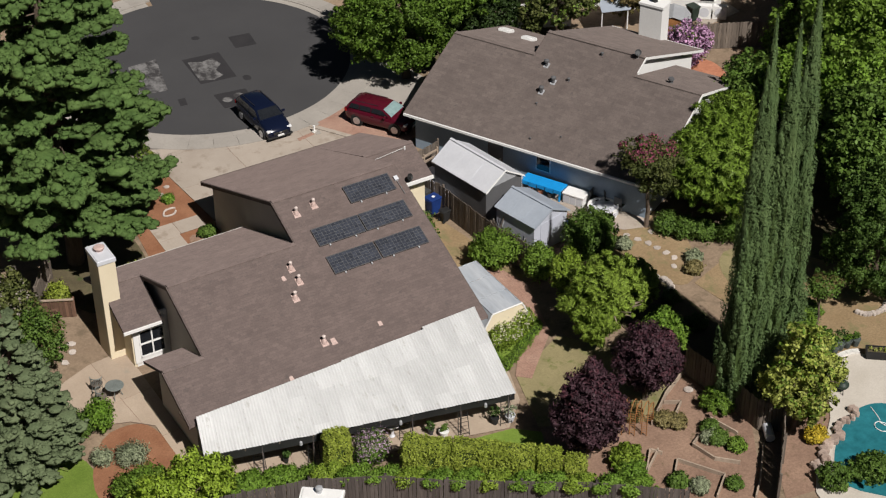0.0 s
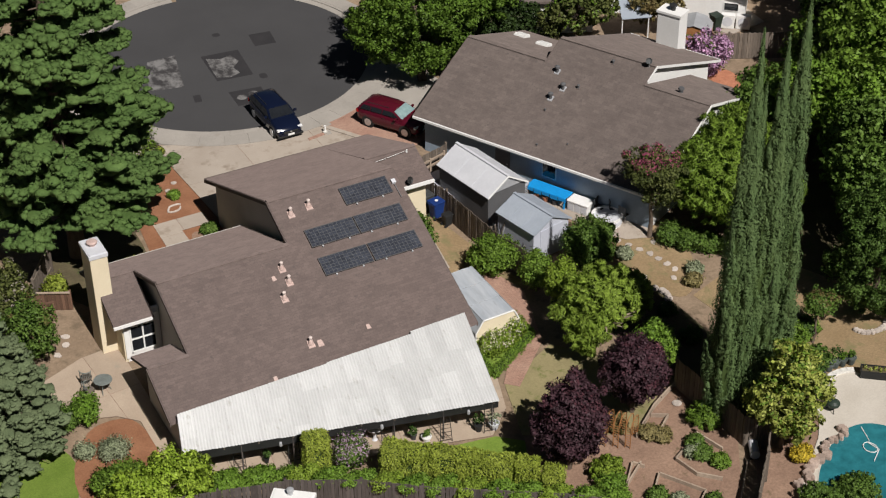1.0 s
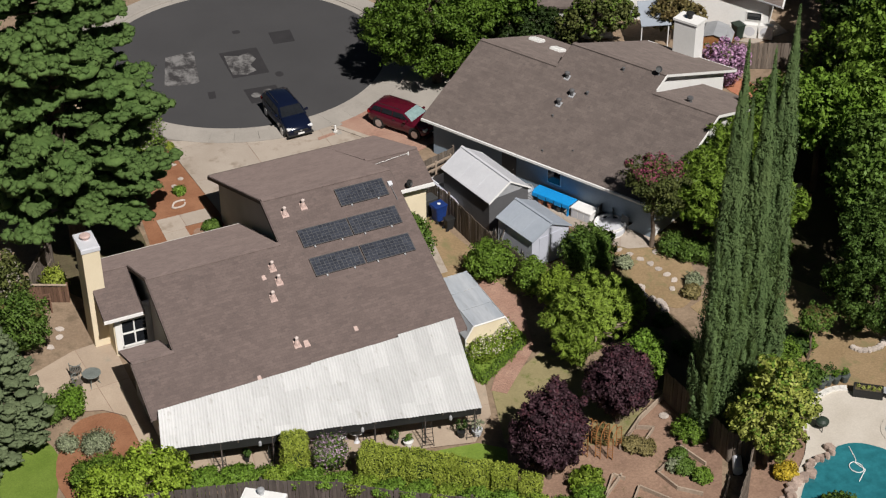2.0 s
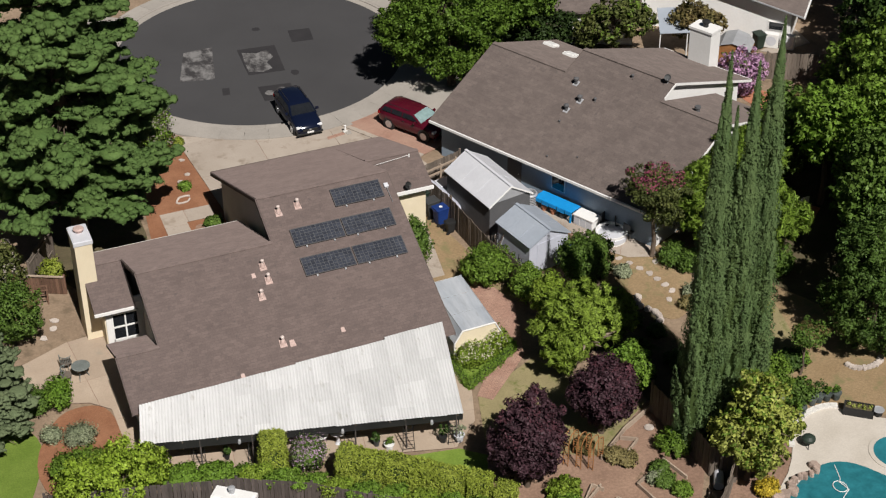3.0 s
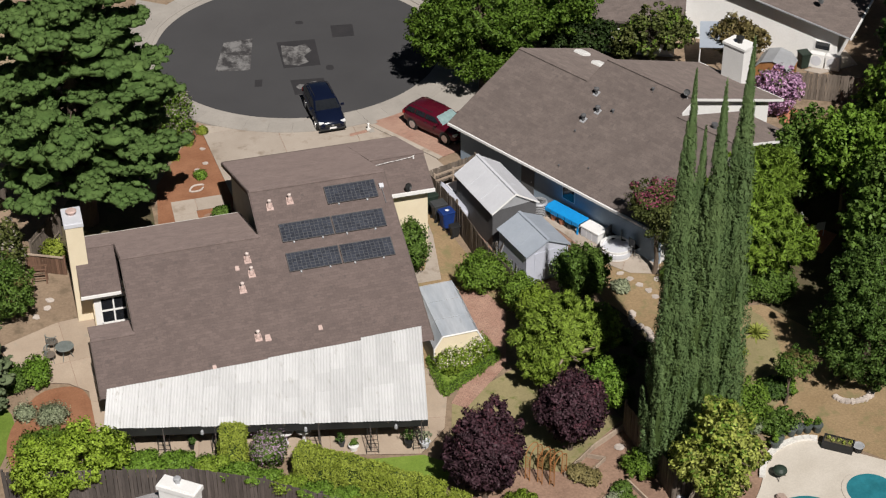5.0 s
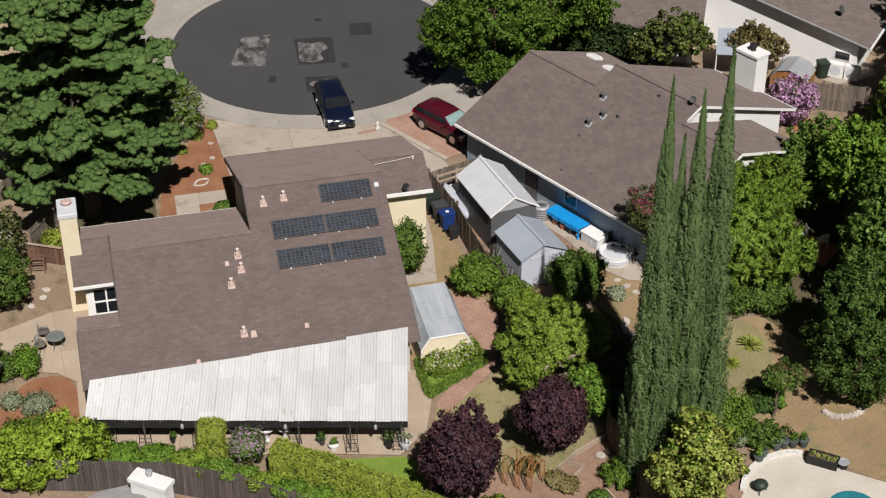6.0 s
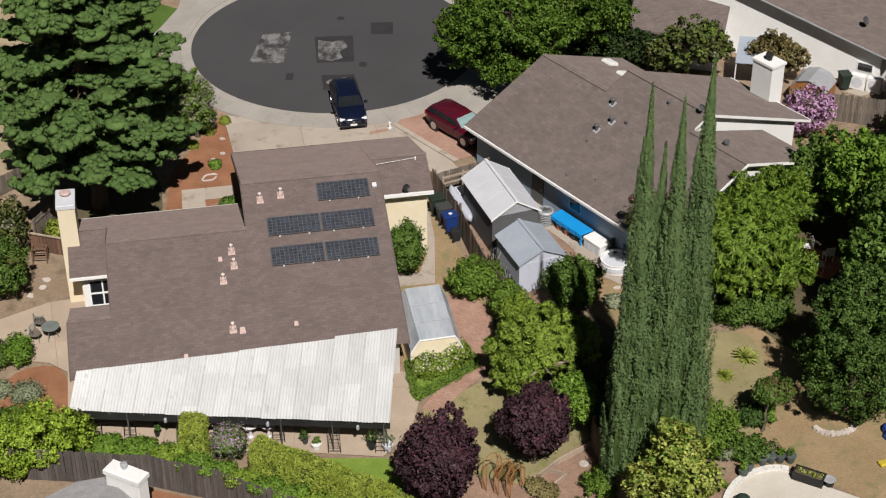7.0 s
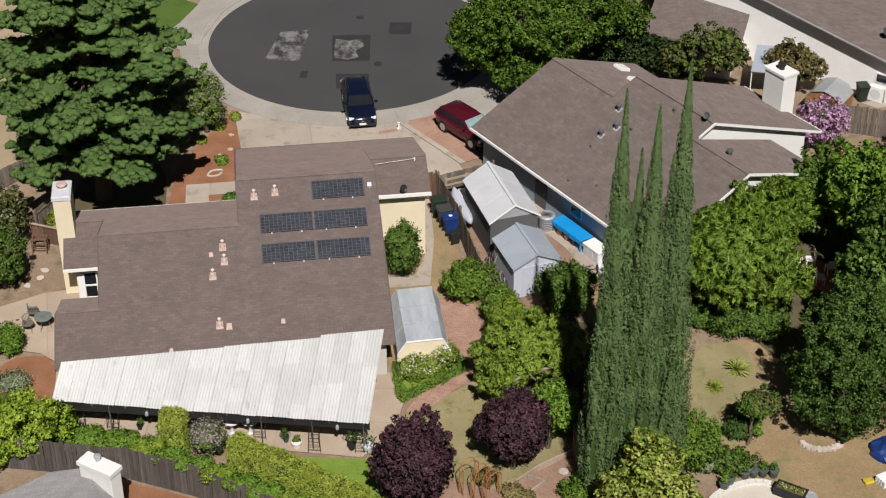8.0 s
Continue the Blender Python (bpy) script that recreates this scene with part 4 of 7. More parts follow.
# small window in the gable wall of the wing
w2 = part("window", B(XL + 0.42, -0.9, 1.1, XL + 0.49, -0.1, 2.0), "white", house)
part("pane", B(XL + 0.405, -0.84, 1.16, XL + 0.419, -0.16, 1.94), "glass", w2)
# sliding door and windows under the patio cover
for x0, x1, z0 in ((-10.5, -9.0, 0.9), (-7.2, -4.9, 0.05), (-2.8, -1.2, 0.9)):
    w = part("window", B(x0, -1.96, z0, x1, -1.902, 2.1), "white", house)
    xm = (x0 + x1) / 2
    part("pane", B(x0 + 0.06, -1.975, z0 + 0.06, xm - 0.03, -1.961, 2.04), "glass", w)
    part("pane", B(xm + 0.03, -1.975, z0 + 0.06, x1 - 0.06, -1.961, 2.04), "glass", w)

# patio cover of corrugated sheets
cover = thing("patio_cover", "white corrugated patio cover on posts along the back wall", "patio cover")
TL, TR, FL, FR = Vector((-12.55, -2.50, 2.70)), Vector((1.94, -2.31, 2.67)), Vector((-12.99, -4.13, 1.86)), Vector((0.76, -7.55, 1.86))


def on_cover(u, v):
    return TL.lerp(TR, u).lerp(FL.lerp(FR, u), v)


def sheet(u0, u1, v0, v1, lift, phase):
    bm = bmesh.new()
    width = (TR - TL).length * (u1 - u0)
    cols, rows = max(12, round(width / 0.034)), 3
    grid = []
    for j in range(rows + 1):
        v = v0 + (v1 - v0) * j / rows
        line = []
        for i in range(cols + 1):
            u = u0 + (u1 - u0) * i / cols
            line.append(bm.verts.new(on_cover(u, v) + Vector((0, 0, lift + 0.015 * math.sin((i / 4.0) * math.tau + phase)))))
        grid.append(line)
    for j in range(rows):
        for i in range(cols):
            bm.faces.new((grid[j][i], grid[j + 1][i], grid[j + 1][i + 1], grid[j][i + 1]))
    bm.normal_update()
    bmesh.ops.solidify(bm, geom=bm.faces[:], thickness=0.004)
    return bm


rng = random.Random(4)
NS = 20
for k in range(NS):
    u0, u1 = k / NS, (k + 1) / NS - 0.0002
    top = 0.0 if u0 < 0.48 else (-0.02 if u0 < 0.78 else -0.055)
    cut = [top] + ([0.62 + 0.1 * rng.random()] if u0 < 0.3 else [0.26 + 0.1 * rng.random(), 0.52 + 0.1 * rng.random(), 0.78 + 0.06 * rng.random()]) + [1.0 + 0.012 * rng.random()]
    for j in range(len(cut) - 1):
        part("sheet", sheet(u0, min(u1, 1.0), cut[j], cut[j + 1] + (0.03 if j < len(cut) - 2 else 0), 0.010 * (len(cut) - j) + 0.008 * (k % 2), 0.0), "cover", cover)
for k in range(7):
    p = on_cover(0.02 + 0.16 * k, 0.965)
    part("post", B(p.x - 0.03, p.y - 0.03, 0.03, p.x + 0.03, p.y + 0.03, p.z - 0.06), "dark_wood", cover)
# the front beam is black and over-deep to stand for shade under the cover
for v, nm in ((0.965, "front_beam"), (0.5, "purlin")):
    a, b = on_cover(0.0, v), on_cover(1.0, v)
    deep = 0.46 if nm == "front_beam" else 0.14
    bar(cover, a - Vector((0, 0, 0.045)), b - Vector((0, 0, 0.045)), 0.06, deep, "black", nm)
for k in range(10):
    a, b = on_cover(0.02 + 0.107 * k, 0.03), on_cover(0.02 + 0.107 * k, 0.99)
    bar(cover, a - Vector((0, 0, 0.04)), b - Vector((0, 0, 0.04)), 0.05, 0.12, "old_wood", "rafter")
# hanging lanterns at the front beam
for u in (0.30, 0.62, 0.9):
    p = on_cover(u, 0.99)
    lan = thing("lantern", "small grey lantern hanging from the patio cover", "lantern", Matrix.Translation((p.x, p.y, p.z - 0.5)))
    part("body", lathe(bmesh.new(), [(0.05, 0.0), (0.08, 0.05), (0.07, 0.2), (0.03, 0.26)], 10), "grey_metal", lan)
    part("chain", rod(bmesh.new(), (0, 0, 0.25), (0, 0, 0.42), 0.008), "black", lan)

# solar panels
tilt = math.degrees(math.atan(NB))


CELL = mesh_of(B(0.011, 0.011, 0, 2.47 / 12 - 0.011, 0.97 / 6 - 0.011, 0.008), "cell", "cell")


def solar_panel(x, y):
    """x, y: the top left corner on the near slope."""
    L, W, c, r = 2.53, 1.03, 12, 6
    ob = thing("solar_panel", "dark blue-black solar panel on the brown roof", "solar panel", pose(x, y, near(y) + 0.11, tilt, 0, 0), "roof solar panels")
    bm = bmesh.new()
    for q in ((0, -W, -0.04, L, -W + 0.03, 0.004), (0, -0.03, -0.04, L, 0, 0.004), (0, -W + 0.03, -0.04, 0.03, -0.03, 0.004), (L - 0.03, -W + 0.03, -0.04, L, -0.03, 0.004)):
        box(bm, *q)
    part("frame", bm, "black_frame", ob)
    part("backing", B(0.03, -W + 0.03, -0.03, L - 0.03, -0.03, -0.012), "busbar", ob)
    w, h = (L - 0.06) / c, (W - 0.06) / r
    for i in range(c):
        for j in range(r):
            o = new("cell", CELL)
            o.parent = ob
            o.matrix_basis = Matrix.Translation((0.03 + i * w, -W + 0.03 + j * h, -0.012))
    for i in (0.5, 1.9):
        part("mounting_foot", B(i, -W - 0.1, -0.1, i + 0.08, -W - 0.01, -0.01, bevel=0.01), "grey_metal", ob)
    return ob


for x, y in ((-0.69, 5.86), (-3.28, 4.28), (-0.70, 4.28), (-3.30, 2.75), (-0.70, 2.75)):
    solar_panel(x, y)


def roof_vent(x, y, height=0.30, base=0.17, pipe=True):
    ob = thing("roof_vent", "pale pink vent pipe with a pinkish flashing on the roof" if pipe else "small pinkish flashing on the roof", "roof vent", pose(x, y, near(y), 0, 0, 0), "roof vents")
    t = NB
    bm = slab(bmesh.new(), [(-base, -base * 1.2, -base * 1.2 * t + 0.03), (base, -base * 1.2, -base * 1.2 * t + 0.03), (base * 0.8, base, base * t + 0.03), (-base * 0.8, base, base * t + 0.03)], 0.03)
    part("flashing", bm, "pink", ob)
    if pipe:
        part("collar", lathe(bmesh.new(), [(0.15, 0.0), (0.11, 0.14), (0.075, 0.2)], 12), "pink", ob)
        part("pipe", lathe(bmesh.new(), [(0.055, 0.1), (0.055, height), (0.085, height), (0.09, height + 0.08), (0.04, height + 0.12)], 12), "pale_flashing", ob)
    return ob


for x, y in ((-3.46, 5.35), (-2.45, 5.50), (-5.1, 2.85), (-5.06, 2.12), (-5.63, 1.42), (-5.45, -1.0)):
    roof_vent(x, y)
for x, y, b in ((-5.66, 2.5, 0.1), (-5.02, -1.1, 0.14), (-2.55, -1.05, 0.1), (-7.68, -2.05, 0.1)):
    roof_vent(x, y, base=b, pipe=False)
dish = thing("satellite_dish", "small black satellite dish on the garage gutter", "satellite dish", Matrix.Translation((3.95, 7.45, 4.05)) @ Matrix.Scale(0.8, 4))
part("mast", rod(bmesh.new(), (0, 0, 0), (0, -0.05, 0.35), 0.02), "black", dish)
part("reflector", lathe(bmesh.new(), [(0.02, 0.0), (0.16, 0.03), (0.24, 0.09), (0.25, 0.10), (0.14, 0.045)], 18), "black", dish, m=pose(0, -0.08, 0.36, 65, 0, 20))
part("arm", rod(bmesh.new(), (0, -0.05, 0.3), (0.05, -0.4, 0.42), 0.012), "black", dish)
single("conduit", rod(rod(bmesh.new(), (2.7, 9.0, 4.87), (4.75, 9.2, 4.93), 0.011), (4.75, 9.2, 4.8), (4.75, 9.2, 4.99), 0.04), "white", "thin white conduit pipe lying on the garage roof", "pipe")
bx = thing("junction_box", "small pale electrical box on the roof", "electrical box", pose(1.95, 5.5, near(5.5), tilt, 0, 0))
part("box", B(0.05, -0.12, 0, 0.27, 0.12, 0.14, bevel=0.015), "pale_metal", bx)
part("conduit", rod(bmesh.new(), (0.16, -0.12, 0.05), (0.16, -1.0, 0.05), 0.02), "bright_metal", bx)
# ---- neighbour's house ----
neighbour = thing("house", "single-storey house with a brown shingle roof and blue-grey walls", "house", pose(0, 0, 0, 0, 0, -62.8))
# its own axes: x along the ridge, y away from the side yard
S0, S1, S2, S3 = -10.41, -5.15, 0.98, 5.01
E0, R0, R2, R3, SL = 15.115, 20.75, 22.34, 21.08, 0.46
EZ = 2.43
h2 = lambda y: EZ + SL * (y - E0)
BACK = {R0: (26.8, 2.82), R2: (30.5, 2.55), R3: (26.6, 3.30)}
for x0, x1, ridge in ((S0, S1, R0), (S1, S2, R2), (S2, S3, R3)):
    be, zb = BACK[ridge]
    roof_face("roof_slope", [(x0, E0, EZ), (x1, E0, EZ), (x1, ridge, h2(ridge)), (x0, ridge, h2(ridge))], mat="shingle2", parent=neighbour)
    roof_face("roof_slope", [(x0, ridge, h2(ridge)), (x1, ridge, h2(ridge)), (x1, be, zb), (x0, be, zb)], mat="shingle2", parent=neighbour)
wall([(S0 + 0.4, E0 + 0.55), (S3 - 0.4, E0 + 0.55)], 0, [(1, 2.5), (0, 2.5)], mat="bluegrey", parent=neighbour, name="side_wall")
wall([(S3 - 0.4, E0 + 0.55), (S3 - 0.4, 26.1)], 0, [(1, 3.2), (0.52, h2(R3) - 0.2), (0, 2.5)], mat="white", parent=neighbour, name="gable_wall")
wall([(S2 - 0.3, 20.4), (S2 - 0.3, 29.6)], 0, [(1, 2.6), (0.21, h2(R2) - 0.2), (0, h2(20.4) - 0.15)], mat="white", parent=neighbour, name="gable_wall")
wall([(S1 + 0.3, 29.6), (S1 + 0.3, 20.4)], 0, [(1, h2(20.4) - 0.15), (0.79, h2(R2) - 0.2), (0, 2.6)], mat="bluegrey", parent=neighbour, name="gable_wall")
wall([(S0 + 0.4, 26.3), (S0 + 0.4, E0 + 0.55)], 0, [(1, 2.5), (0.52, h2(R0) - 0.2), (0, 2.7)], mat="bluegrey", parent=neighbour, name="gable_wall")
wall([(S2 - 0.3, 29.75), (S1 + 0.3, 29.75)], 0, [(1, 2.5), (0, 2.5)], mat="white", parent=neighbour, name="front_wall")
wall([(S1 + 0.3, 26.3), (S0 + 0.4, 26.3)], 0, [(1, 2.7), (0, 2.7)], mat="bluegrey", parent=neighbour, name="front_wall")
wall([(S3 - 0.4, 26.1), (S2 - 0.3, 26.1)], 0, [(1, 3.2), (0, 3.2)], mat="white", parent=neighbour, name="front_wall")
# ---- neighbour's house: trim, chimney, windows, vents ----
bar(neighbour, (S0, E0 - 0.05, EZ - 0.02), (S3, E0 - 0.05, EZ - 0.02), 0.10, 0.13, "white", "gutter")
bar(neighbour, (S3 + 0.03, E0, EZ - 0.01), (S3 + 0.03, R3, h2(R3) - 0.01), 0.045, 0.15, "white", "bargeboard")
bar(neighbour, (S3 + 0.03, R3, h2(R3) - 0.01), (S3 + 0.03, BACK[R3][0], BACK[R3][1] - 0.01), 0.045, 0.15, "white", "bargeboard")
bar(neighbour, (S2 + 0.03, 21.3, h2(21.3) - 0.01), (S2 + 0.03, R2, h2(R2) - 0.01), 0.045, 0.15, "white", "bargeboard")
bar(neighbour, (S2 + 0.03, R2, h2(R2) - 0.01), (S2 + 0.03, BACK[R2][0], BACK[R2][1] - 0.01), 0.045, 0.15, "white", "bargeboard")
bar(neighbour, (S1, BACK[R2][0] + 0.04, BACK[R2][1] - 0.02), (S2, BACK[R2][0] + 0.04, BACK[R2][1] - 0.02), 0.08, 0.13, "white", "gutter")
bar(neighbour, (S0 - 0.03, E0, EZ - 0.03), (S0 - 0.03, R0, h2(R0) - 0.03), 0.06, 0.2, "brown_trim", "bargeboard")
bar(neighbour, (S0 - 0.03, R0, h2(R0) - 0.03), (S0 - 0.03, BACK[R0][0], BACK[R0][1] - 0.03), 0.06, 0.2, "brown_trim", "bargeboard")
bar(neighbour, (S1 - 0.03, R0 + 0.1, h2(R0 + 0.1) - 0.02), (S1 - 0.03, R2, h2(R2) - 0.02), 0.06, 0.2, "brown_trim", "bargeboard")
bar(neighbour, (S1 - 0.03, R2, h2(R2) - 0.02), (S1 - 0.03, BACK[R2][0], BACK[R2][1] - 0.02), 0.06, 0.2, "brown_trim", "bargeboard")
for x0, x1, r in ((S0, S1, R0), (S1, S2, R2), (S2, S3, R3)):
    bar(neighbour, (x0, r, h2(r) + 0.025), (x1, r, h2(r) + 0.025), 0.28, 0.06, "shingle2", "ridge_cap")
ch = part("chimney", B(-3.0, 29.8, 0, -1.5, 30.8, 4.86, bevel=0.03), "white", neighbour, "broad white painted chimney")
part("chimney_cap", prism(bmesh.new(), [(-3.06, 29.74), (-1.44, 29.74), (-1.44, 30.86), (-3.06, 30.86)], 4.86, 5.0), "white", ch)
part("flue", lathe(bmesh.new(), [(0.16, 5.0), (0.16, 5.26), (0.24, 5.26), (0.24, 5.36), (0.1, 5.4)], 14, (-2.25, 30.3)), "black", ch)


def wall_window(parent, x0, x1, z0, z1, y, door=False):
    w = part("door" if door else "window", B(x0 - 0.05, y - 0.05, z0 - 0.05, x1 + 0.05, y - 0.002, z1 + 0.05), "pale_metal" if not door else "dark_wall", parent)
    if door:
        part("door_handle", rod(bmesh.new(), (x1 - 0.1, y - 0.09, 1.0), (x1 - 0.1, y - 0.05, 1.0), 0.03), "bright_metal", w)
    else:
        part("pane", B(x0, y - 0.062, z0, x1, y - 0.051, z1), "glass", w)
    return w


WY = E0 + 0.55
wall_window(neighbour, -5.15, -4.3, 0.1, 2.05, WY, True)
wall_window(neighbour, -2.1, -1.3, 1.08, 1.86, WY)
for x, y, s in ((-4.12, 20.24, 1.0), (-3.2, 19.36, 1.0), (-3.53, 18.6, 1.0), (-2.4, 19.68, 0.6), (-1.41, 21.72, 0.6), (-3.38, 17.81, 0.4), (-2.6, 15.75, 0.35), (-1.03, 16.35, 0.3)):
    ob = thing("roof_vent", "dark metal roof vent on the brown roof", "roof vent", neighbour.matrix_world @ Matrix.Translation((x, y, h2(y))), "neighbour's roof vents")
    bm = bmesh.new()
    lathe(bm, [(0.09 * s, 0), (0.09 * s, 0.26 * s), (0.15 * s, 0.26 * s), (0.15 * s, 0.36 * s), (0.05 * s, 0.42 * s)], 12)
    part("pipe", bm, "dark_wall", ob)
    part("flashing", slab(bmesh.new(), [(-0.15 * s, -0.15 * s, 0.03 - 0.15 * s * SL), (0.15 * s, -0.15 * s, 0.03 - 0.15 * s * SL), (0.15 * s, 0.17 * s, 0.03 + 0.17 * s * SL), (-0.15 * s, 0.17 * s, 0.03 + 0.17 * s * SL)], 0.03), "grey_metal" if s > 0.9 else "shingle2", ob)
for x, y in ((-9.4, 24.9), (-7.5, 24.3)):
    fall = (BACK[R0][1] - h2(R0)) / (BACK[R0][0] - R0)
    ob = thing("skylight", "flat white skylight in the brown roof", "skylight", neighbour.matrix_world @ pose(x, y, h2(R0) + fall * (y - R0) + 0.05, math.degrees(math.atan(fall)), 0, 0), "skylights")
    part("kerb", B(-0.38, -0.34, -0.05, 0.38, 0.34, 0.08, bevel=0.01), "white", ob)
    part("dome", B(-0.35, -0.31, 0.08, 0.35, 0.31, 0.13, bevel=0.02), "white", ob)
dish = thing("satellite_dish", "grey satellite dish on the ridge", "satellite dish", neighbour.matrix_world @ Matrix.Translation((0.6, R2 - 0.2, h2(R2 - 0.2))) @ Matrix.Scale(0.7, 4))
part("mast", rod(bmesh.new(), (0, 0, -0.05), (0, 0, 0.5), 0.03), "grey_metal", dish)
part("reflector", lathe(bmesh.new(), [(0.02, 0.0), (0.16, 0.03), (0.25, 0.09), (0.26, 0.1), (0.15, 0.05)], 20), "grey_bin", dish, m=pose(0, -0.06, 0.55, 55, 0, 30))
part("arm", rod(bmesh.new(), (0, 0, 0.4), (0.25, -0.5, 0.6), 0.018), "grey_metal", dish)
vent = thing("roof_vent", "small dark roof vent", "roof vent", neighbour.matrix_world @ Matrix.Translation((2.85, 21.75, h2(R3) - 0.22)))
part("pipe", lathe(bmesh.new(), [(0.12, -0.1), (0.12, 0.2), (0.18, 0.2), (0.16, 0.3)], 12), "dark_wall", vent)

# ---- sheds, greenhouse and side-yard things ----
def gable_shed(name, label, m, w, l, eave, ridge, wall_mat, roof_mat, over=0.12):
    """Ridge along y; the open front faces -y."""
    ob = thing(name, label, "shed", m)
    bm = bmesh.new()
    prof = [(-w / 2, 0), (w / 2, 0), (w / 2, eave - 0.03), (0, ridge - 0.06), (-w / 2, eave - 0.03)]
    a, b = [bm.verts.new((x, -l / 2, z)) for x, z in prof], [bm.verts.new((x, l / 2, z)) for x, z in prof]
    bm.faces.new(a)
    bm.faces.new(b[::-1])
    for i in range(5):
        bm.faces.new((a[(i + 1) % 5], a[i], b[i], b[(i + 1) % 5]))
    bmesh.ops.recalc_face_normals(bm, faces=bm.faces)
    part("body", bm, wall_mat, ob)
    o, k = over, (ridge - eave) / (w / 2)
    for s in (-1, 1):
        e = (s * (w / 2 + o), eave - o * k)
        pts = [(0, -l / 2 - o, ridge), (e[0], -l / 2 - o, e[1]), (e[0], l / 2 + o, e[1]), (0, l / 2 + o, ridge)]
        part("roof_slope", slab(bmesh.new(), pts if s < 0 else pts[::-1], 0.035), roof_mat, ob)
        n = 3
        for i in range(n + 1):
            y = -l / 2 - o + 0.04 + (l + 2 * o - 0.08) * i / n
            bar(ob, (0, y, ridge + 0.012), (e[0], y, e[1] + 0.012), 0.03, 0.008, roof_mat, "seam")
    bar(ob, (0, -l / 2 - o - 0.01, ridge + 0.03), (0, l / 2 + o + 0.01, ridge + 0.03), 0.16, 0.03, roof_mat, "ridge_cap")
    for s in (-1, 1):
        bar(ob, (0, -l / 2 - o - 0.01, ridge + 0.012), (s * (w / 2 + o), -l / 2 - o - 0.01, eave - o * k + 0.012), 0.05, 0.09, "white" if wall_mat == "dark_wall" else roof_mat, "bargeboard")
    return ob


shed = gable_shed("shed", "charcoal shed with a pale ribbed metal roof", pose(9.23, 9.2, 0, 0, 0, 10), 2.55, 4.15, 2.3, 3.1, "dark_wall", "pale_metal")
bm = bmesh.new()
v = [bm.verts.new(p) for p in ((-1.2, -2.1, 2.32), (1.2, -2.1, 2.32), (0, -2.1, 3.0), (-1.2, -2.09, 2.32), (1.2, -2.09, 2.32), (0, -2.09, 3.0))]
for q in ((0, 1, 2), (5, 4, 3), (1, 0, 3, 4), (2, 1, 4, 5), (0, 2, 5, 3)):
    bm.faces.new([v[i] for i in q])
part("gable_end", bm, "grey_metal", shed)
shed2 = gable_shed("shed", "grey garden shed with pale lavender-grey panels", pose(9.85, 4.85, 0, 0, 0, 12), 2.45, 2.75, 1.9, 2.5, "lav", "shed_roof", 0.1)
part("door", B(-0.75, -1.40, 0.05, -0.01, -1.378, 1.8), "lav", shed2)
part("door", B(0.01, -1.40, 0.05, 0.75, -1.378, 1.8), "lav", shed2)
def fence(name, label, pts, height, mat, spacing=0.15, rails=True, group="", both=False):
    """A board fence along ground points: posts, rails and single boards."""
    ob = thing(name, label, "fence", group=group, kind="")
    rng = random.Random(len(pts) * 7 + int(height * 100))
    board = mesh_of(box(bmesh.new(), -spacing * 0.47, -0.011, 0.03, spacing * 0.47, 0.011, height), mat, "board")
    post = mesh_of(box(bmesh.new(), -0.05, -0.05, 0, 0.05, 0.05, height + 0.06), mat, "post")
    for a, b in zip(pts, pts[1:]):
        a, b = Vector((*a, 0)), Vector((*b, 0))
        length, ang = (b - a).length, math.atan2((b - a).y, (b - a).x)
        back = Vector((-math.sin(ang), math.cos(ang), 0))
        n = max(1, int(length / spacing))
        for k in range(n):
            o = new("board", board)
            o.parent = ob
            o.matrix_basis = Matrix.Translation(a.lerp(b, (k + 0.5) / n) + back * 0.004 * rng.uniform(-1, 1)) @ Euler((rng.uniform(-0.012, 0.012), rng.uniform(-0.01, 0.01), ang)).to_matrix().to_4x4() @ Matrix.Diagonal((1, 1, 1 + rng.uniform(-0.015, 0.02), 1))
        for k in range(max(2, int(length / 2.2) + 1)):
            o = new("post", post)
            o.parent = ob
            o.matrix_basis = Matrix.Translation(a.lerp(b, k / max(1, max(2, int(length / 2.2) + 1) - 1)) + back * 0.075) @ Matrix.Rotation(ang, 4, "Z")
        if rails:
            for z in (0.35, height - 0.22):
                bar(ob, a + back * 0.035 + Vector((0, 0, z)), b + back * 0.035 + Vector((0, 0, z)), 0.045, 0.09, mat, "rail")
    return ob


fence("fence", "weathered grey-brown board fence between the side yards", [(6.35, 12.8), (7.05, 9.3), (7.35, 5.0), (8.1, 1.4)], 1.75, "old_wood")
fence("gate", "weathered wooden side gate", [(5.4, 13.0), (6.3, 12.85)], 1.75, "red_wood")
fence("fence", "low weathered fence and rails beside the driveway", [(6.4, 12.9), (9.6, 13.9)], 1.5, "old_wood")
rack = thing("rack", "pale timber rack beside the fence", "rack")
for z in (1.25, 1.6):
    bar(rack, (6.7, 12.3, z), (9.0, 13.0, z), 0.07, 0.1, "timber", "rail")
for x, y in ((6.75, 12.3), (7.9, 12.65), (8.95, 13.0)):
    part("post", B(x - 0.05, y - 0.05, 0, x + 0.05, y + 0.05, 1.7), "timber", rack)
canoe = thing("canoe", "upturned pale lavender canoe stored beside the fence", "canoe", pose(7.45, 11.0, 0.62, 0, 0, 8))
bm = bmesh.new()
rows = []
for i in range(13):
    f = i / 12 * 2 - 1
    w, h = 0.36 * (1 - f * f) ** 0.6 + 0.02, 0.34 * (1 - f ** 4 * 0.25)
    rows.append([bm.verts.new((w * math.cos(a), f * 1.75, h * math.sin(a) * (0.9 + 0.25 * f ** 4))) for a in [math.pi * k / 8 for k in range(9)]])
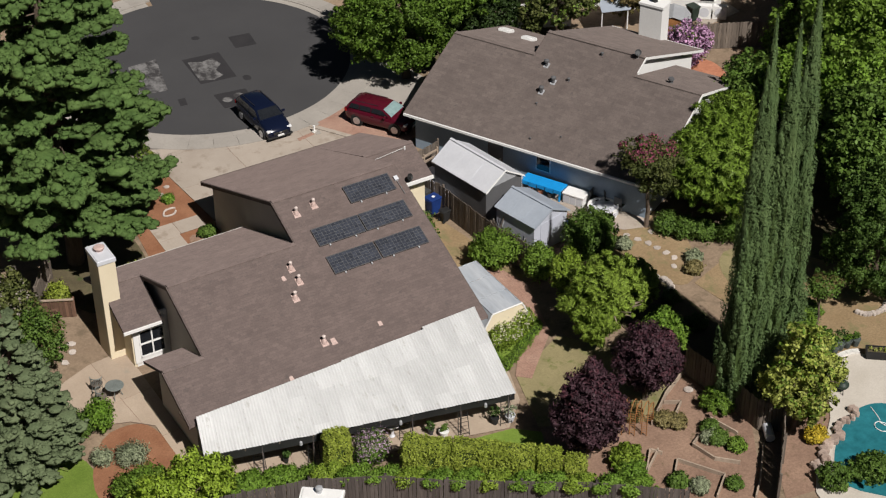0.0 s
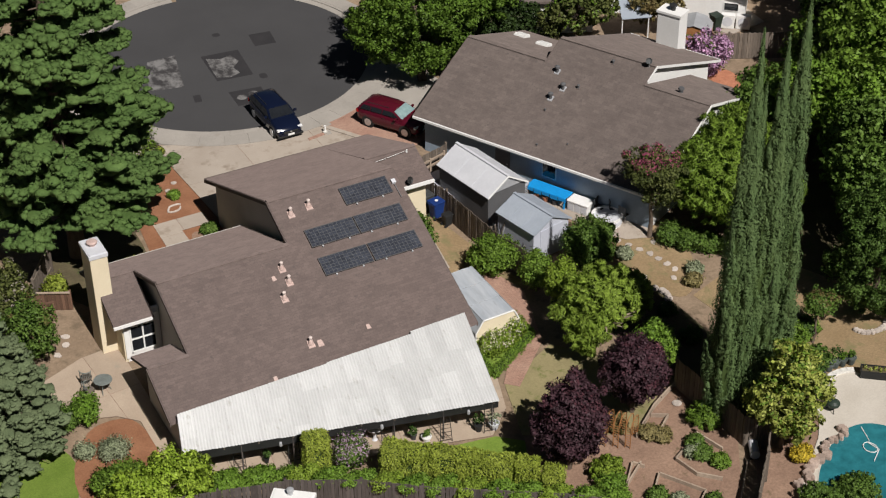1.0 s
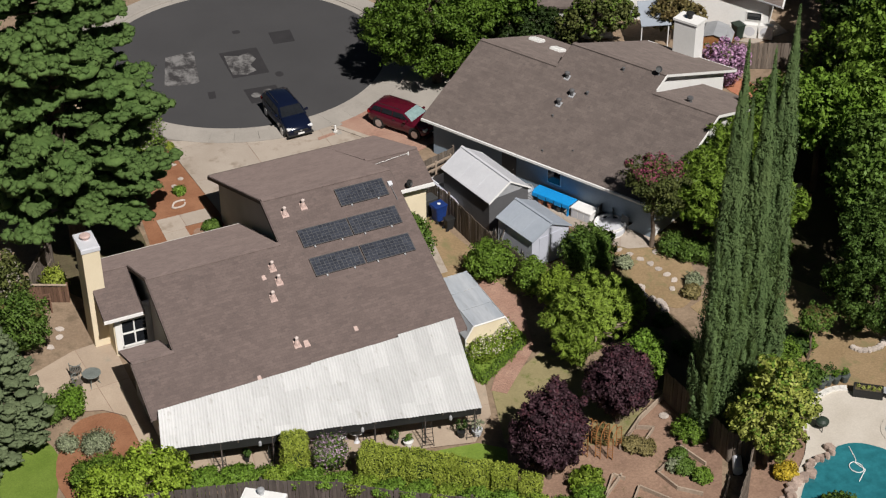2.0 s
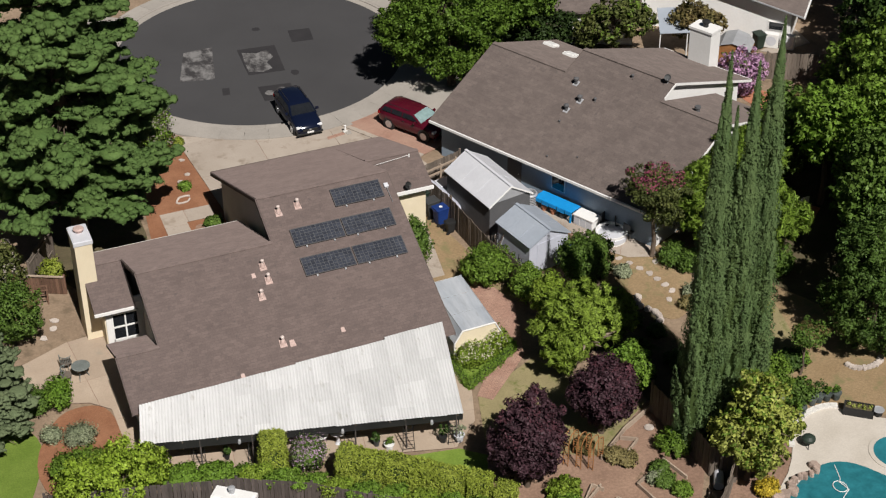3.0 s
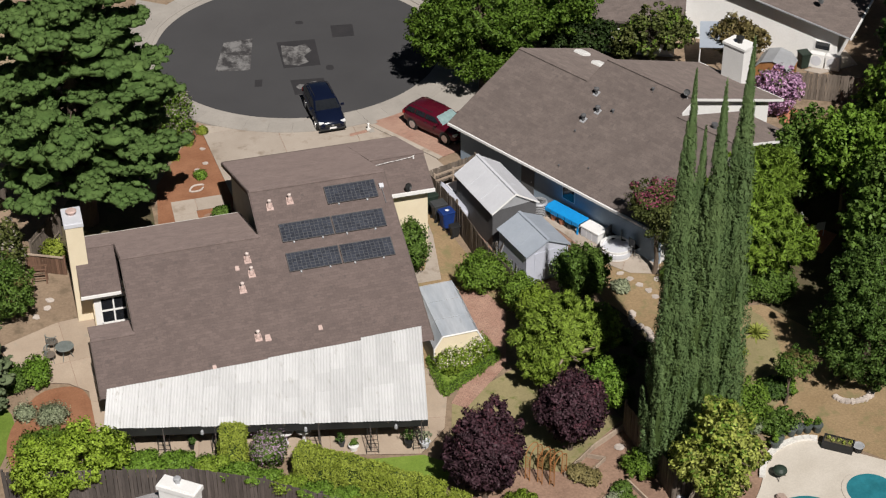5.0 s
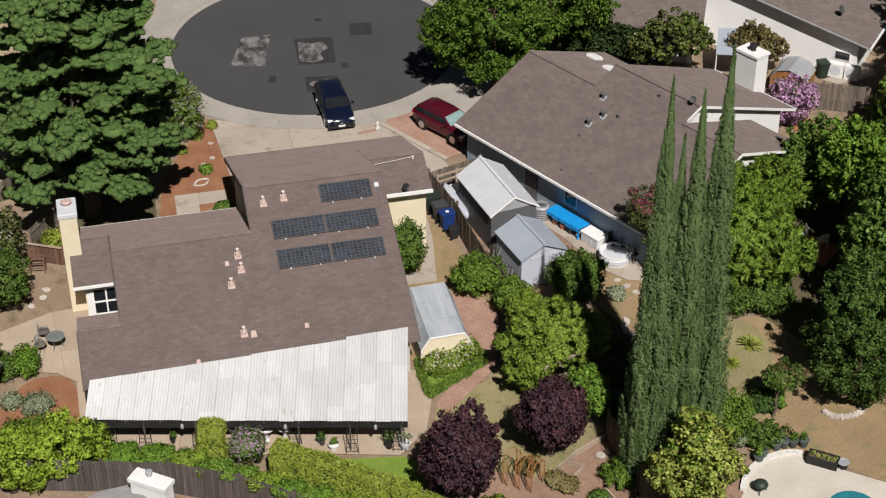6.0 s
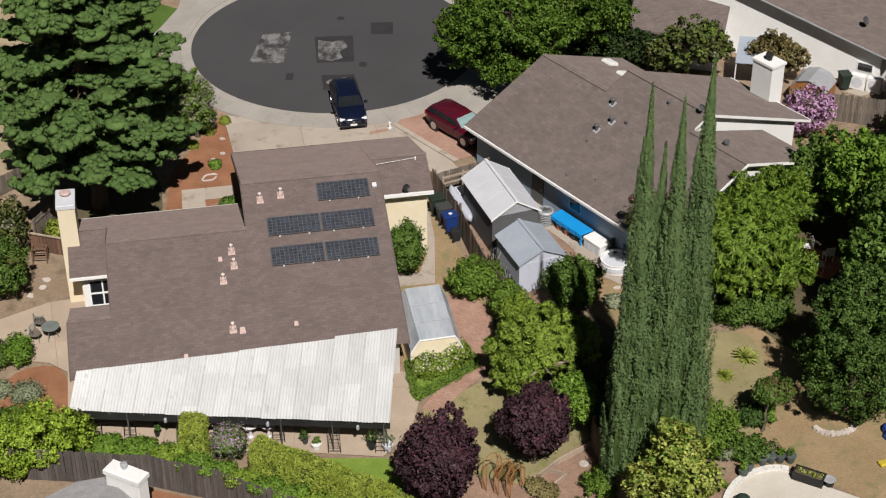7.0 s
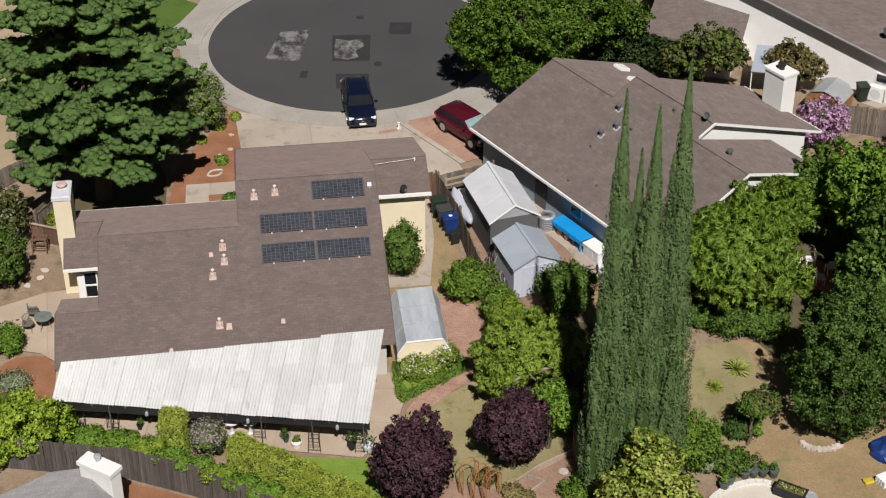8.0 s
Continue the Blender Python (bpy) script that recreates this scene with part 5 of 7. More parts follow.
for a, b in zip(rows, rows[1:]):
    for k in range(8):
        bm.faces.new((a[k], a[k + 1], b[k + 1], b[k]))
bmesh.ops.recalc_face_normals(bm, faces=bm.faces)
bm.normal_update()
bmesh.ops.solidify(bm, geom=bm.faces[:], thickness=0.02)
part("hull", bm, "lav", canoe, smooth=True)
for y in (-1.0, 1.0):
    part("trestle", box(B(-0.35, y - 0.04, -0.08, 0.35, y + 0.04, 0.0), -0.03, y - 0.04, -0.62, 0.03, y + 0.04, -0.08), "old_wood", canoe)
crate = thing("storage_box", "pale grey storage box behind the fence", "box", pose(7.9, 12.0, 0, 0, 0, 10))
part("box", B(-0.45, -0.35, 0, 0.45, 0.35, 0.9, bevel=0.02), "pale_metal", crate)
part("lid", B(-0.48, -0.38, 0.9, 0.48, 0.38, 0.96, bevel=0.02), "pale_metal", crate)
for i, (x, y, h) in enumerate(((8.15, 5.2, 1.5), (8.2, 4.3, 1.3), (8.45, 3.6, 1.45), (8.3, 6.0, 1.2))):
    ob = thing("scrap_pile", "stack of dark pipes and boards behind the fence", "clutter", pose(x, y, 0, 0, 0, i * 20))
    rg = random.Random(i)
    for k in range(7):
        part("pole", rod(bmesh.new(), (rg.uniform(-0.3, 0.3), rg.uniform(-0.3, 0.3), 0), (rg.uniform(-0.35, 0.35), rg.uniform(-0.35, 0.35), h * rg.uniform(0.7, 1)), 0.025), ("old_wood", "grey_metal", "black")[k % 3], ob)


def wheelie_bin(x, y, mat, label, h=1.1, rot=0.0):
    ob = thing("wheelie_bin", label, "bin", pose(x, y, 0.02, 0, 0, rot), "bins by the fence")
    s = h / 1.1
    bm = bmesh.new()
    lo, hi = [(-0.24, -0.28), (0.24, -0.28), (0.24, 0.26), (-0.24, 0.26)], [(-0.31, -0.38), (0.31, -0.38), (0.31, 0.34), (-0.31, 0.34)]
    a, b = [bm.verts.new((p[0] * s, p[1] * s, 0.06)) for p in lo], [bm.verts.new((p[0] * s, p[1] * s, 0.98 * s)) for p in hi]
    bm.faces.new(a[::-1])
    bm.faces.new(b)
    for i in range(4):
        bm.faces.new((a[i], a[(i + 1) % 4], b[(i + 1) % 4], b[i]))
    bmesh.ops.bevel(bm, geom=bm.edges[:], offset=0.03, segments=2, affect="EDGES")
    part("body", bm, mat, ob)
    lid = B(-0.34 * s, -0.42 * s, 0.985 * s, 0.34 * s, 0.38 * s, 1.06 * s, bevel=0.025)
    part("lid", lid, mat, ob)
    part("handle", rod(bmesh.new(), (-0.25 * s, 0.42 * s, 0.98 * s), (0.25 * s, 0.42 * s, 0.98 * s), 0.02), mat, ob)
    for sx in (-0.29, 0.25):
        part("wheel", rod(bmesh.new(), (sx * s, 0.28 * s, 0.1), ((sx + 0.04) * s, 0.28 * s, 0.1), 0.1, n=14), "rubber", ob)
    return ob


wheelie_bin(6.2, 11.35, "green_bin", "dark green wheelie bin with lid closed", rot=100)
wheelie_bin(6.42, 10.4, "grey_bin", "grey wheelie bin with lid closed", rot=98)
b = wheelie_bin(6.62, 9.55, "blue_bin", "blue recycling wheelie bin with a white mark", rot=100)
part("mark", lathe(bmesh.new(), [(0.1, 1.063), (0.1, 1.067), (0.07, 1.068)], 14, (0, -0.02)), "white", b)
part("mark", B(-0.08, -0.355, 0.62, 0.08, -0.345, 0.78), "white", b)
wheelie_bin(6.75, 8.55, "black", "small black lidded bin", 0.75, 95)

ac = thing("air_conditioner", "round grey outdoor air-conditioning unit", "air conditioner", pose(11.7, 9.25, 0.05))
part("plinth", B(-0.55, -0.55, -0.05, 0.55, 0.55, 0.05, bevel=0.02), "concrete", ac)
part("body", lathe(bmesh.new(), [(0.42, 0.06), (0.44, 0.1), (0.44, 0.82), (0.40, 0.88), (0.34, 0.88), (0.33, 0.84)], 24), "grey_metal", ac)
for k in range(12):
    a = k * math.tau / 24
    part("grille_bar", rod(bmesh.new(), (0.36 * math.cos(a), 0.36 * math.sin(a), 0.885), (-0.36 * math.cos(a), -0.36 * math.sin(a), 0.885), 0.008, n=5), "grey_bin", ac)
for k in range(6):
    part("fin_ring", lathe(bmesh.new(), [(0.445, 0.16 + k * 0.11), (0.452, 0.18 + k * 0.11), (0.445, 0.2 + k * 0.11)], 24), "grey_bin", ac)

tbl = thing("table", "long bench covered with a bright blue tarpaulin", "table", pose(12.8, 8.05, 0, 0, 0, -62.8))
part("top", B(-1.25, -0.42, 0.72, 1.25, 0.42, 0.78, bevel=0.02), "blue_plastic", tbl, "bright blue tarpaulin top")
for k in range(5):
    part("skirt", B(-1.25 + k * 0.52, -0.44, 0.56 - 0.05 * (k % 2), -0.78 + k * 0.52, -0.425, 0.74), "blue_plastic", tbl)
for x in (-1.15, 1.15):
    for y in (-0.34, 0.34):
        part("leg", B(x - 0.04, y - 0.04, 0.03, x + 0.04, y + 0.04, 0.72), "blue_plastic" if x > 0 else "old_wood", tbl)
for i, (dx, mat) in enumerate(((-0.7, "terracotta"), (-0.1, "terracotta"), (0.5, "grey_bin"))):
    pot = thing("plant_pot", "terracotta pots stored under the bench", "pot", tbl.matrix_world @ Matrix.Translation((dx, -0.2, 0.05)), "stored pots")
    part("pot", lathe(bmesh.new(), [(0.12, 0), (0.17, 0.26), (0.19, 0.26), (0.19, 0.31), (0.15, 0.31)], 16), mat, pot)
db = thing("deck_box", "white plastic deck storage box", "box", pose(13.75, 6.35, 0.05, 0, 0, -62.8))
part("body", B(-0.62, -0.36, 0, 0.62, 0.36, 0.55, bevel=0.02), "white", db)
part("lid", B(-0.66, -0.40, 0.55, 0.66, 0.40, 0.66, bevel=0.03), "white", db)
for k in range(3):
    part("panel", B(-0.56 + k * 0.39, -0.375, 0.08, -0.22 + k * 0.39, -0.361, 0.5), "pale_metal", db)
hot = thing("garden_tub", "round white tub with stored garden things", "tub", pose(14.35, 4.65, 0.05) @ Matrix.Diagonal((1.15, 1.15, 1.3, 1.0)))
part("wall", lathe(bmesh.new(), [(0.68, 0), (0.72, 0.4), (0.74, 0.42), (0.66, 0.42), (0.62, 0.06)], 26), "white", hot)
part("panel_band", lathe(bmesh.new(), [(0.735, 0.12), (0.74, 0.3), (0.73, 0.31)], 26), "pale_metal", hot)
for i, (x, y) in enumerate(((14.5, 5.6), (15.1, 5.2), (15.3, 4.4))):
    ob = thing("folded_chair", "dark folded garden chair leaning by the wall", "chair", pose(x, y, 0.05, 0, 0, 30 + i * 40))
    part("seat", B(-0.25, -0.25, 0.42, 0.25, 0.25, 0.46, bevel=0.01), "black", ob)
    part("backrest", B(-0.25, 0.22, 0.46, 0.25, 0.26, 0.95, bevel=0.01), "grey_bin", ob)
    for sx in (-0.22, 0.22):
        for sy in (-0.22, 0.22):
            part("leg", rod(bmesh.new(), (sx, sy, 0), (sx * 0.9, sy * 0.9, 0.43), 0.015, n=6), "bright_metal", ob)
ob = thing("storage_tub", "blue lidded storage tub beside the shed", "box", pose(11.75, 4.6, 0, 0, 0, 12))
part("tub", B(-0.25, -0.3, 0.0, 0.25, 0.3, 0.75, bevel=0.03), "blue_bin", ob)
part("lid", B(-0.28, -0.33, 0.75, 0.28, 0.33, 0.83, bevel=0.02), "red_wood", ob)

# greenhouse: white frame, clouded roof, cream end
gh = thing("greenhouse", "small greenhouse with a clouded roof and a white frame", "greenhouse")
GX = [2.62, 3.35, 4.72, 5.05]
GZ = [0.0, 1.95, 2.02, 1.25]
prof = [(2.62, 1.25), (3.02, 1.90), (4.70, 1.95), (5.05, 1.25)]
Y0, Y1 = -2.05, 2.15
for (x0, z0), (x1, z1) in zip(prof, prof[1:]):
    for k in range(3):
        ya, yb = Y0 + (Y1 - Y0) * k / 3 + 0.015, Y0 + (Y1 - Y0) * (k + 1) / 3 - 0.015
        part("roof_panel", slab(bmesh.new(), [(x0, ya, z0), (x1, ya, z1), (x1, yb, z1), (x0, yb, z0)], 0.012), "poly", gh)
for x in (2.62, 5.05):
    for k in range(3):
        ya, yb = Y0 + (Y1 - Y0) * k / 3 + 0.015, Y0 + (Y1 - Y0) * (k + 1) / 3 - 0.015
        part("side_panel", B(x - 0.006, ya, 0.03, x + 0.006, yb, 1.24), "poly", gh)
for y in (Y0, Y0 + 1.4, Y0 + 2.8, Y1):
    bm = bmesh.new()
    line = [(2.62, 0.02)] + prof + [(5.05, 0.02)]
    for (x0, z0), (x1, z1) in zip(line, line[1:]):
        rod(bm, (x0, y, z0 + 0.01), (x1, y, z1 + 0.01), 0.04 if y == Y0 else 0.012, n=6)
    part("frame_hoop", bm, "white" if y == Y0 else "poly", gh)
for x, z in prof[1:3]:
    part("ridge_bar", rod(bmesh.new(), (x, Y0, z + 0.015), (x, Y1, z + 0.015), 0.016, n=6), "poly", gh)
bm = bmesh.new()
bm.faces.new([bm.verts.new((x, Y0 + 0.02, z)) for x, z in [(2.62, 0.02), (5.05, 0.02)] + prof[::-1]])
bm.normal_update()
bmesh.ops.solidify(bm, geom=bm.faces[:], thickness=0.02)
part("end_wall", bm, "cream", gh, "cream plywood end wall")

# ---- house beyond the orchid bush, and its fence ----
far = thing("house", "white house with a brown shingle roof", "house")
L0, d = Vector((27.06, 26.62, 0)), Vector((0.758, -0.6525, 0))
nrm, up = Vector((0.6525, 0.758, 0)), Vector((0, 0, 1))
rake = lambda s: 4.90 - 0.235 * s
for s0, s1, k in ((0.0, 10.9, 1), (-7.0, 0.0, -1)):
    e0, e1 = (rake(s0) if k > 0 else rake(7.0)), (rake(s1) if k > 0 else rake(0))
    pts = [L0 + d * s0 - nrm * 0.6 + up * e0, L0 + d * s1 - nrm * 0.6 + up * e1, L0 + d * s1 + nrm * 13 + up * e1, L0 + d * s0 + nrm * 13 + up * e0]
    part("roof_slope", slab(bmesh.new(), [tuple(p) for p in pts], 0.12), "shingle2", far)
a, b = L0 - d * 5, L0 + d * 10.1
wall([tuple(a.xy), tuple(b.xy)], 0, [(1, rake(10.1) - 0.2), (0.331, rake(0) - 0.2), (0, rake(5) - 0.2)], mat="white", parent=far, name="gable_wall")
e = b + nrm * 12.5
wall([tuple(b.xy), tuple(e.xy)], 0, [(1, 2.2), (0, 2.2)], mat="white", parent=far, name="side_wall")
bar(far, tuple(L0 - nrm * 0.63 + up * (rake(0) + 0.01)), tuple(L0 + d * 10.9 - nrm * 0.63 + up * (rake(10.9) + 0.01)), 0.05, 0.09, "grey_metal", "bargeboard")
bar(far, tuple(L0 + d * 10.95 - nrm * 0.6 + up * rake(10.9)), tuple(L0 + d * 10.95 + nrm * 13 + up * rake(10.9)), 0.1, 0.14, "white", "gutter")
part("wing_roof", slab(bmesh.new(), [(20.5, 25.7, 2.5), (25.9, 23.3, 2.5), (27.75, 27.4, 3.2), (22.35, 29.8, 3.2)], 0.16), "shingle2", far)
wall([(20.9, 26.0), (25.6, 23.9)], 0, [(1, 2.4), (0, 2.4)], mat="white", parent=far, name="wing_wall")
wall([(25.6, 23.9), (27.1, 27.2)], 0, [(1, 2.9), (0, 2.4)], mat="white", parent=far, name="wing_wall")
p = L0 + d * 8.3 + nrm * 1.6 + up * rake(8.3)
dish = thing("satellite_dish", "grey satellite dish on the far brown roof", "satellite dish", Matrix.Translation(p))
part("mast", rod(bmesh.new(), (0, 0, -0.05), (0, 0, 0.4), 0.025), "black", dish)
part("reflector", lathe(bmesh.new(), [(0.02, 0.0), (0.16, 0.03), (0.25, 0.09), (0.26, 0.1), (0.15, 0.05)], 20), "grey_bin", dish, m=pose(0, -0.06, 0.45, 55, 0, 30))
for s, z0, z1 in ((3.6, 1.0, 1.9), (9.2, 0.9, 1.5)):
    p = L0 + d * s - nrm * 0.001
    w = part("window", B(-0.5, -0.05, z0, 0.5, 0.0, z1), "white", far, m=Matrix.Translation(p) @ Matrix.Rotation(math.atan2(d.y, d.x), 4, "Z"))
    part("pane", B(-0.44, -0.065, z0 + 0.06, 0.44, -0.051, z1 - 0.06), "glass", w)
area("far_patio", [(32.6, 20.0), (33.3, 19.3), (36.1, 19.7), (36.3, 22.3), (34.9, 20.6)], 0.05, "concrete", "pale concrete patio slab", "pavement")
fence("fence", "weathered grey board fence behind the orchid bush", [(28.9, 17.5), (31.0, 16.7), (34.8, 14.8), (38.0, 13.4)], 1.8, "old_wood", 0.16)
awn = thing("awning", "grey sloping awning beside the white house", "awning")
part("cloth", slab(bmesh.new(), [(26.0, 21.2, 2.0), (27.8, 20.6, 2.0), (28.8, 22.9, 2.5), (27.0, 23.5, 2.5)], 0.04), "shed_roof", awn)
for x, y in ((26.1, 21.3), (27.7, 20.75)):
    part("post", rod(bmesh.new(), (x, y, 0), (x, y, 2.0), 0.04), "white", awn)
wheelie_bin(32.7, 20.4, "green_bin", "dark green wheelie bin by the white wall")
for x, y in ((33.5, 20.2), (34.3, 19.6)):
    ob = thing("heat_pump", "white outdoor heat pump unit", "heat pump", pose(x, y, 0.05, 0, 0, -41))
    part("case", B(-0.45, -0.2, 0, 0.45, 0.2, 0.95, bevel=0.03), "white", ob)
    part("fan_grille", rod(bmesh.new(), (0, -0.205, 0.48), (0, -0.215, 0.48), 0.33, n=22), "pale_metal", ob)

arbour = thing("garden_shed", "small orange-brown arched garden shed", "shed", pose(30.3, 19.4, -0.2, 0, 0, -41))
bm = bmesh.new()
prof = [(-1.1, 0), (1.1, 0), (1.1, 1.3), (0.7, 1.75), (0, 1.95), (-0.7, 1.75), (-1.1, 1.3)]
f, g = [bm.verts.new((x, -0.9, z)) for x, z in prof], [bm.verts.new((x, 0.9, z)) for x, z in prof]
bm.faces.new(f)
bm.faces.new(g[::-1])
for i in range(7):
    bm.faces.new((f[(i + 1) % 7], f[i], g[i], g[(i + 1) % 7]))
part("body", bm, "rust", arbour)
for (x0, z0), (x1, z1) in zip(prof[2:], prof[3:]):
    part("roof_panel", slab(bmesh.new(), [(x0, -1.0, z0 + 0.03), (x0, 1.0, z0 + 0.03), (x1, 1.0, z1 + 0.03), (x1, -1.0, z1 + 0.03)], 0.03), "grey_metal", arbour)
# ---- near house with the white chimney, at the bottom ----
nh = thing("house", "house with a grey shingle roof and a white chimney", "house")
part("roof_slope", slab(bmesh.new(), [(-17.2, -12.4, 2.6), (-12.6, -9.75, 2.6), (-10.3, -13.8, 4.2), (-14.9, -16.4, 4.2)][::-1], 0.16), "shingle3", nh)
part("roof_slope", slab(bmesh.new(), [(-12.6, -9.75, 2.6), (-11.2, -8.95, 2.0), (-6.9, -16.4, 2.0), (-10.3, -13.8, 4.2)][::-1], 0.16), "shingle3", nh)
part("roof_slope", slab(bmesh.new(), [(-14.9, -16.4, 4.2), (-10.3, -13.8, 4.2), (-6.9, -16.4, 2.0), (-11.0, -22.0, 2.2)][::-1], 0.16), "shingle3", nh)
wall([(-16.6, -12.6), (-12.6, -10.3)][::-1], 0, [(1, 2.6), (0, 2.6)], mat="white", parent=nh, name="side_wall")
wall([(-12.6, -10.3), (-8.5, -17.0)][::-1], 0, [(1, 2.3), (0, 2.3)], mat="white", parent=nh, name="side_wall")
ch = part("chimney", B(-0.83, -0.32, 0, 0.83, 0.32, 3.25, bevel=0.03), "white", nh, "broad white painted chimney", m=pose(-10.53, -10.46, 0, 0, 0, -38))
part("chimney_cap", prism(bmesh.new(), [(-0.89, -0.38), (0.89, -0.38), (0.89, 0.38), (-0.89, 0.38)], 3.25, 3.45), "white", ch)
part("crown", B(-0.80, -0.30, 3.45, 0.80, 0.30, 3.50, bevel=0.02), "white", ch)
part("flue", lathe(bmesh.new(), [(0.11, 3.49), (0.11, 3.66), (0.15, 3.66), (0.15, 3.76), (0.08, 3.79)], 14, (-0.12, 0.08)), "grey_metal", ch)

# ---- fences of the back yard ----
fence("fence", "dark weathered board fence behind the hedge", [(-17.5, -5.6), (-12.5, -6.9), (-9.75, -7.65), (-6.9, -9.15), (-4.8, -10.75), (0.5, -14.2), (3.5, -16.6)], 1.75, "dark_wood", 0.16)
fence("fence", "dark weathered board fence along the cypresses", [(9.6, -8.6), (9.8, -10.8), (9.9, -13.6), (10.6, -14.2)], 1.7, "old_wood", 0.16)
fence("fence", "dark weathered board fence beside the pool", [(10.7, -14.3), (9.3, -15.9), (7.4, -17.8)], 1.7, "old_wood", 0.16)
fence("fence", "low redwood side fence by the chimney", [(-15.1, 11.75), (-13.3, 10.85)], 1.1, "red_wood", 0.14)
fence("fence", "grey board fence under the cedar", [(-13.2, 14.6), (-14.85, 11.95)], 1.7, "old_wood", 0.15)
fence("fence", "dark board fence of the front yard", [(-24.0, 15.0), (-17.2, 17.0), (-15.6, 18.4)], 1.2, "old_wood", 0.16)

bar(thing("fence_rail", "pale weathered rail along the low redwood fence", "rail"), (-15.1, 11.68, 1.16), (-13.3, 10.78, 1.16), 0.09, 0.07, "timber", "rail")
stand = thing("garden_stand", "old dark redwood frame standing by the side fence", "stand", pose(-14.6, 10.62, 0.0, 0, 0, -8))
for x in (-0.36, 0.36):
    for y in (-0.2, 0.2):
        part("leg", B(x - 0.035, y - 0.035, 0.0, x + 0.035, y + 0.035, 0.78), "red_wood", stand)
    part("side_rail", B(x - 0.03, -0.26, 0.781, x + 0.03, 0.26, 0.84), "red_wood", stand)
for y in (-0.2, 0.2):
    part("long_rail", B(-0.42, y - 0.03, 0.841, 0.42, y + 0.03, 0.9), "red_wood", stand)
    part("brace", B(-0.32, y - 0.02, 0.3, 0.32, y + 0.02, 0.36), "red_wood", stand)

# ---- kitchen garden ----
def raised_bed(pts, label="low timber garden bed", h=0.22):
    ob = thing("garden_bed", label, "garden bed", group="garden beds")
    for a, b in zip(pts, pts[1:]):
        bar(ob, (*a, h), (*b, h), 0.07, h, "timber", "board")
    return ob


raised_bed([(6.0, -10.85), (7.9, -9.45), (9.85, -8.45)], "long low timber edging of the kitchen garden", 0.3)
raised_bed([(7.3, -10.9), (8.1, -10.3), (7.4, -9.9)])
raised_bed([(7.4, -12.6), (6.7, -12.95), (6.95, -14.2), (7.75, -15.0)])
raised_bed([(8.5, -11.9), (8.9, -13.4)])
raised_bed([(5.2, -12.4), (3.5, -13.6)])
raised_bed([(3.4, -14.6), (4.1, -14.85), (5.5, -13.4), (6.65, -15.3), (5.5, -16.2)])
raised_bed([(5.2, -12.7), (4.85, -12.25), (3.3, -13.95)])
raised_bed([(6.9, -17.1), (7.7, -16.4), (9.4, -14.6)], "pale timber kerb beside the pool fence", 0.25)
single("stone", lathe(bmesh.new(), [(0.2, 0), (0.24, 0.05), (0.16, 0.1)], 9), "stone", "pale flat stone lying on the soil", "stone", pose(9.0, -9.7, 0.02, 0, 0, 20))
pipe = thing("pipe", "short grey plastic drain pipe on the ground", "pipe", pose(10.0, -14.2, 0.3, 0, 0, 60))
part("tube", rod(bmesh.new(), (-0.45, 0, 0), (0.45, 0, 0), 0.22, n=16), "pale_metal", pipe)
part("support", B(-0.4, -0.2, -0.29, 0.4, 0.2, -0.2), "black", pipe)


def arch(x, y, rot, mat, label, n=5, w=0.8, h=1.7):
    ob = thing("trellis", label, "trellis", pose(x, y, 0.03, 0, 0, rot), "garden trellises")
    for s in (-1, 1):
        for o in (-0.12, 0.12):
            part("upright", rod(bmesh.new(), (s * w / 2, o, 0), (s * w / 2, o, h * 0.75), 0.022, n=6), mat, ob)
        for k in range(n):
            z = 0.15 + k * h * 0.75 / n
            part("rung", rod(bmesh.new(), (s * w / 2, -0.12, z), (s * w / 2, 0.12, z), 0.016, n=5), mat, ob)
    for o in (-0.12, 0.12):
        bm = bmesh.new()
        q = [(w / 2 * math.cos(math.pi * k / 8), h * 0.75 + h * 0.25 * math.sin(math.pi * k / 8)) for k in range(9)]
        for (x0, z0), (x1, z1) in zip(q, q[1:]):
            rod(bm, (x0, o, z0), (x1, o, z1), 0.022, n=5)
        part("arch_bar", bm, mat, ob)
    return ob


def ladder_trellis(x, y, rot, w=0.55, h=1.35):
    ob = thing("trellis", "black metal ladder trellis on the patio edge", "trellis", pose(x, y, 0.05, -8, 0, rot), "patio trellises")
    for s in (-1, 1):
        part("upright", rod(bmesh.new(), (s * w / 2, 0, 0), (s * w / 2 * 0.75, 0, h), 0.018, n=6), "black", ob)
    for k in range(6):
        z = 0.12 + k * 0.2
        part("rung", rod(bmesh.new(), (-w / 2 * (1 - 0.2 * z), 0, z), (w / 2 * (1 - 0.2 * z), 0, z), 0.012, n=5), "black", ob)
    bm = bmesh.new()
    q = [(w * 0.37 * math.cos(math.pi * k / 8), h + 0.2 * math.sin(math.pi * k / 8)) for k in range(9)]
    for (x0, z0), (x1, z1) in zip(q, q[1:]):
        rod(bm, (x0, 0, z0), (x1, 0, z1), 0.016, n=5)
    part("arch_bar", bm, "black", ob)
    return ob


for x, y in ((-10.5, -4.25), (-4.0, -5.8), (-1.65, -7.0), (0.4, -7.35), (-8.2, -5.0), (-12.0, -3.9)):
    ladder_trellis(x, y, -12)
arch(4.75, -10.3, 35, "rust", "rusty wire garden arch", 9, 0.9, 1.7)
arch(5.2, -10.65, 35, "rust", "rusty wire garden arch", 9, 0.9, 1.6)
arch(5.65, -10.95, 35, "rust", "rusty wire garden arch", 9, 0.9, 1.5)


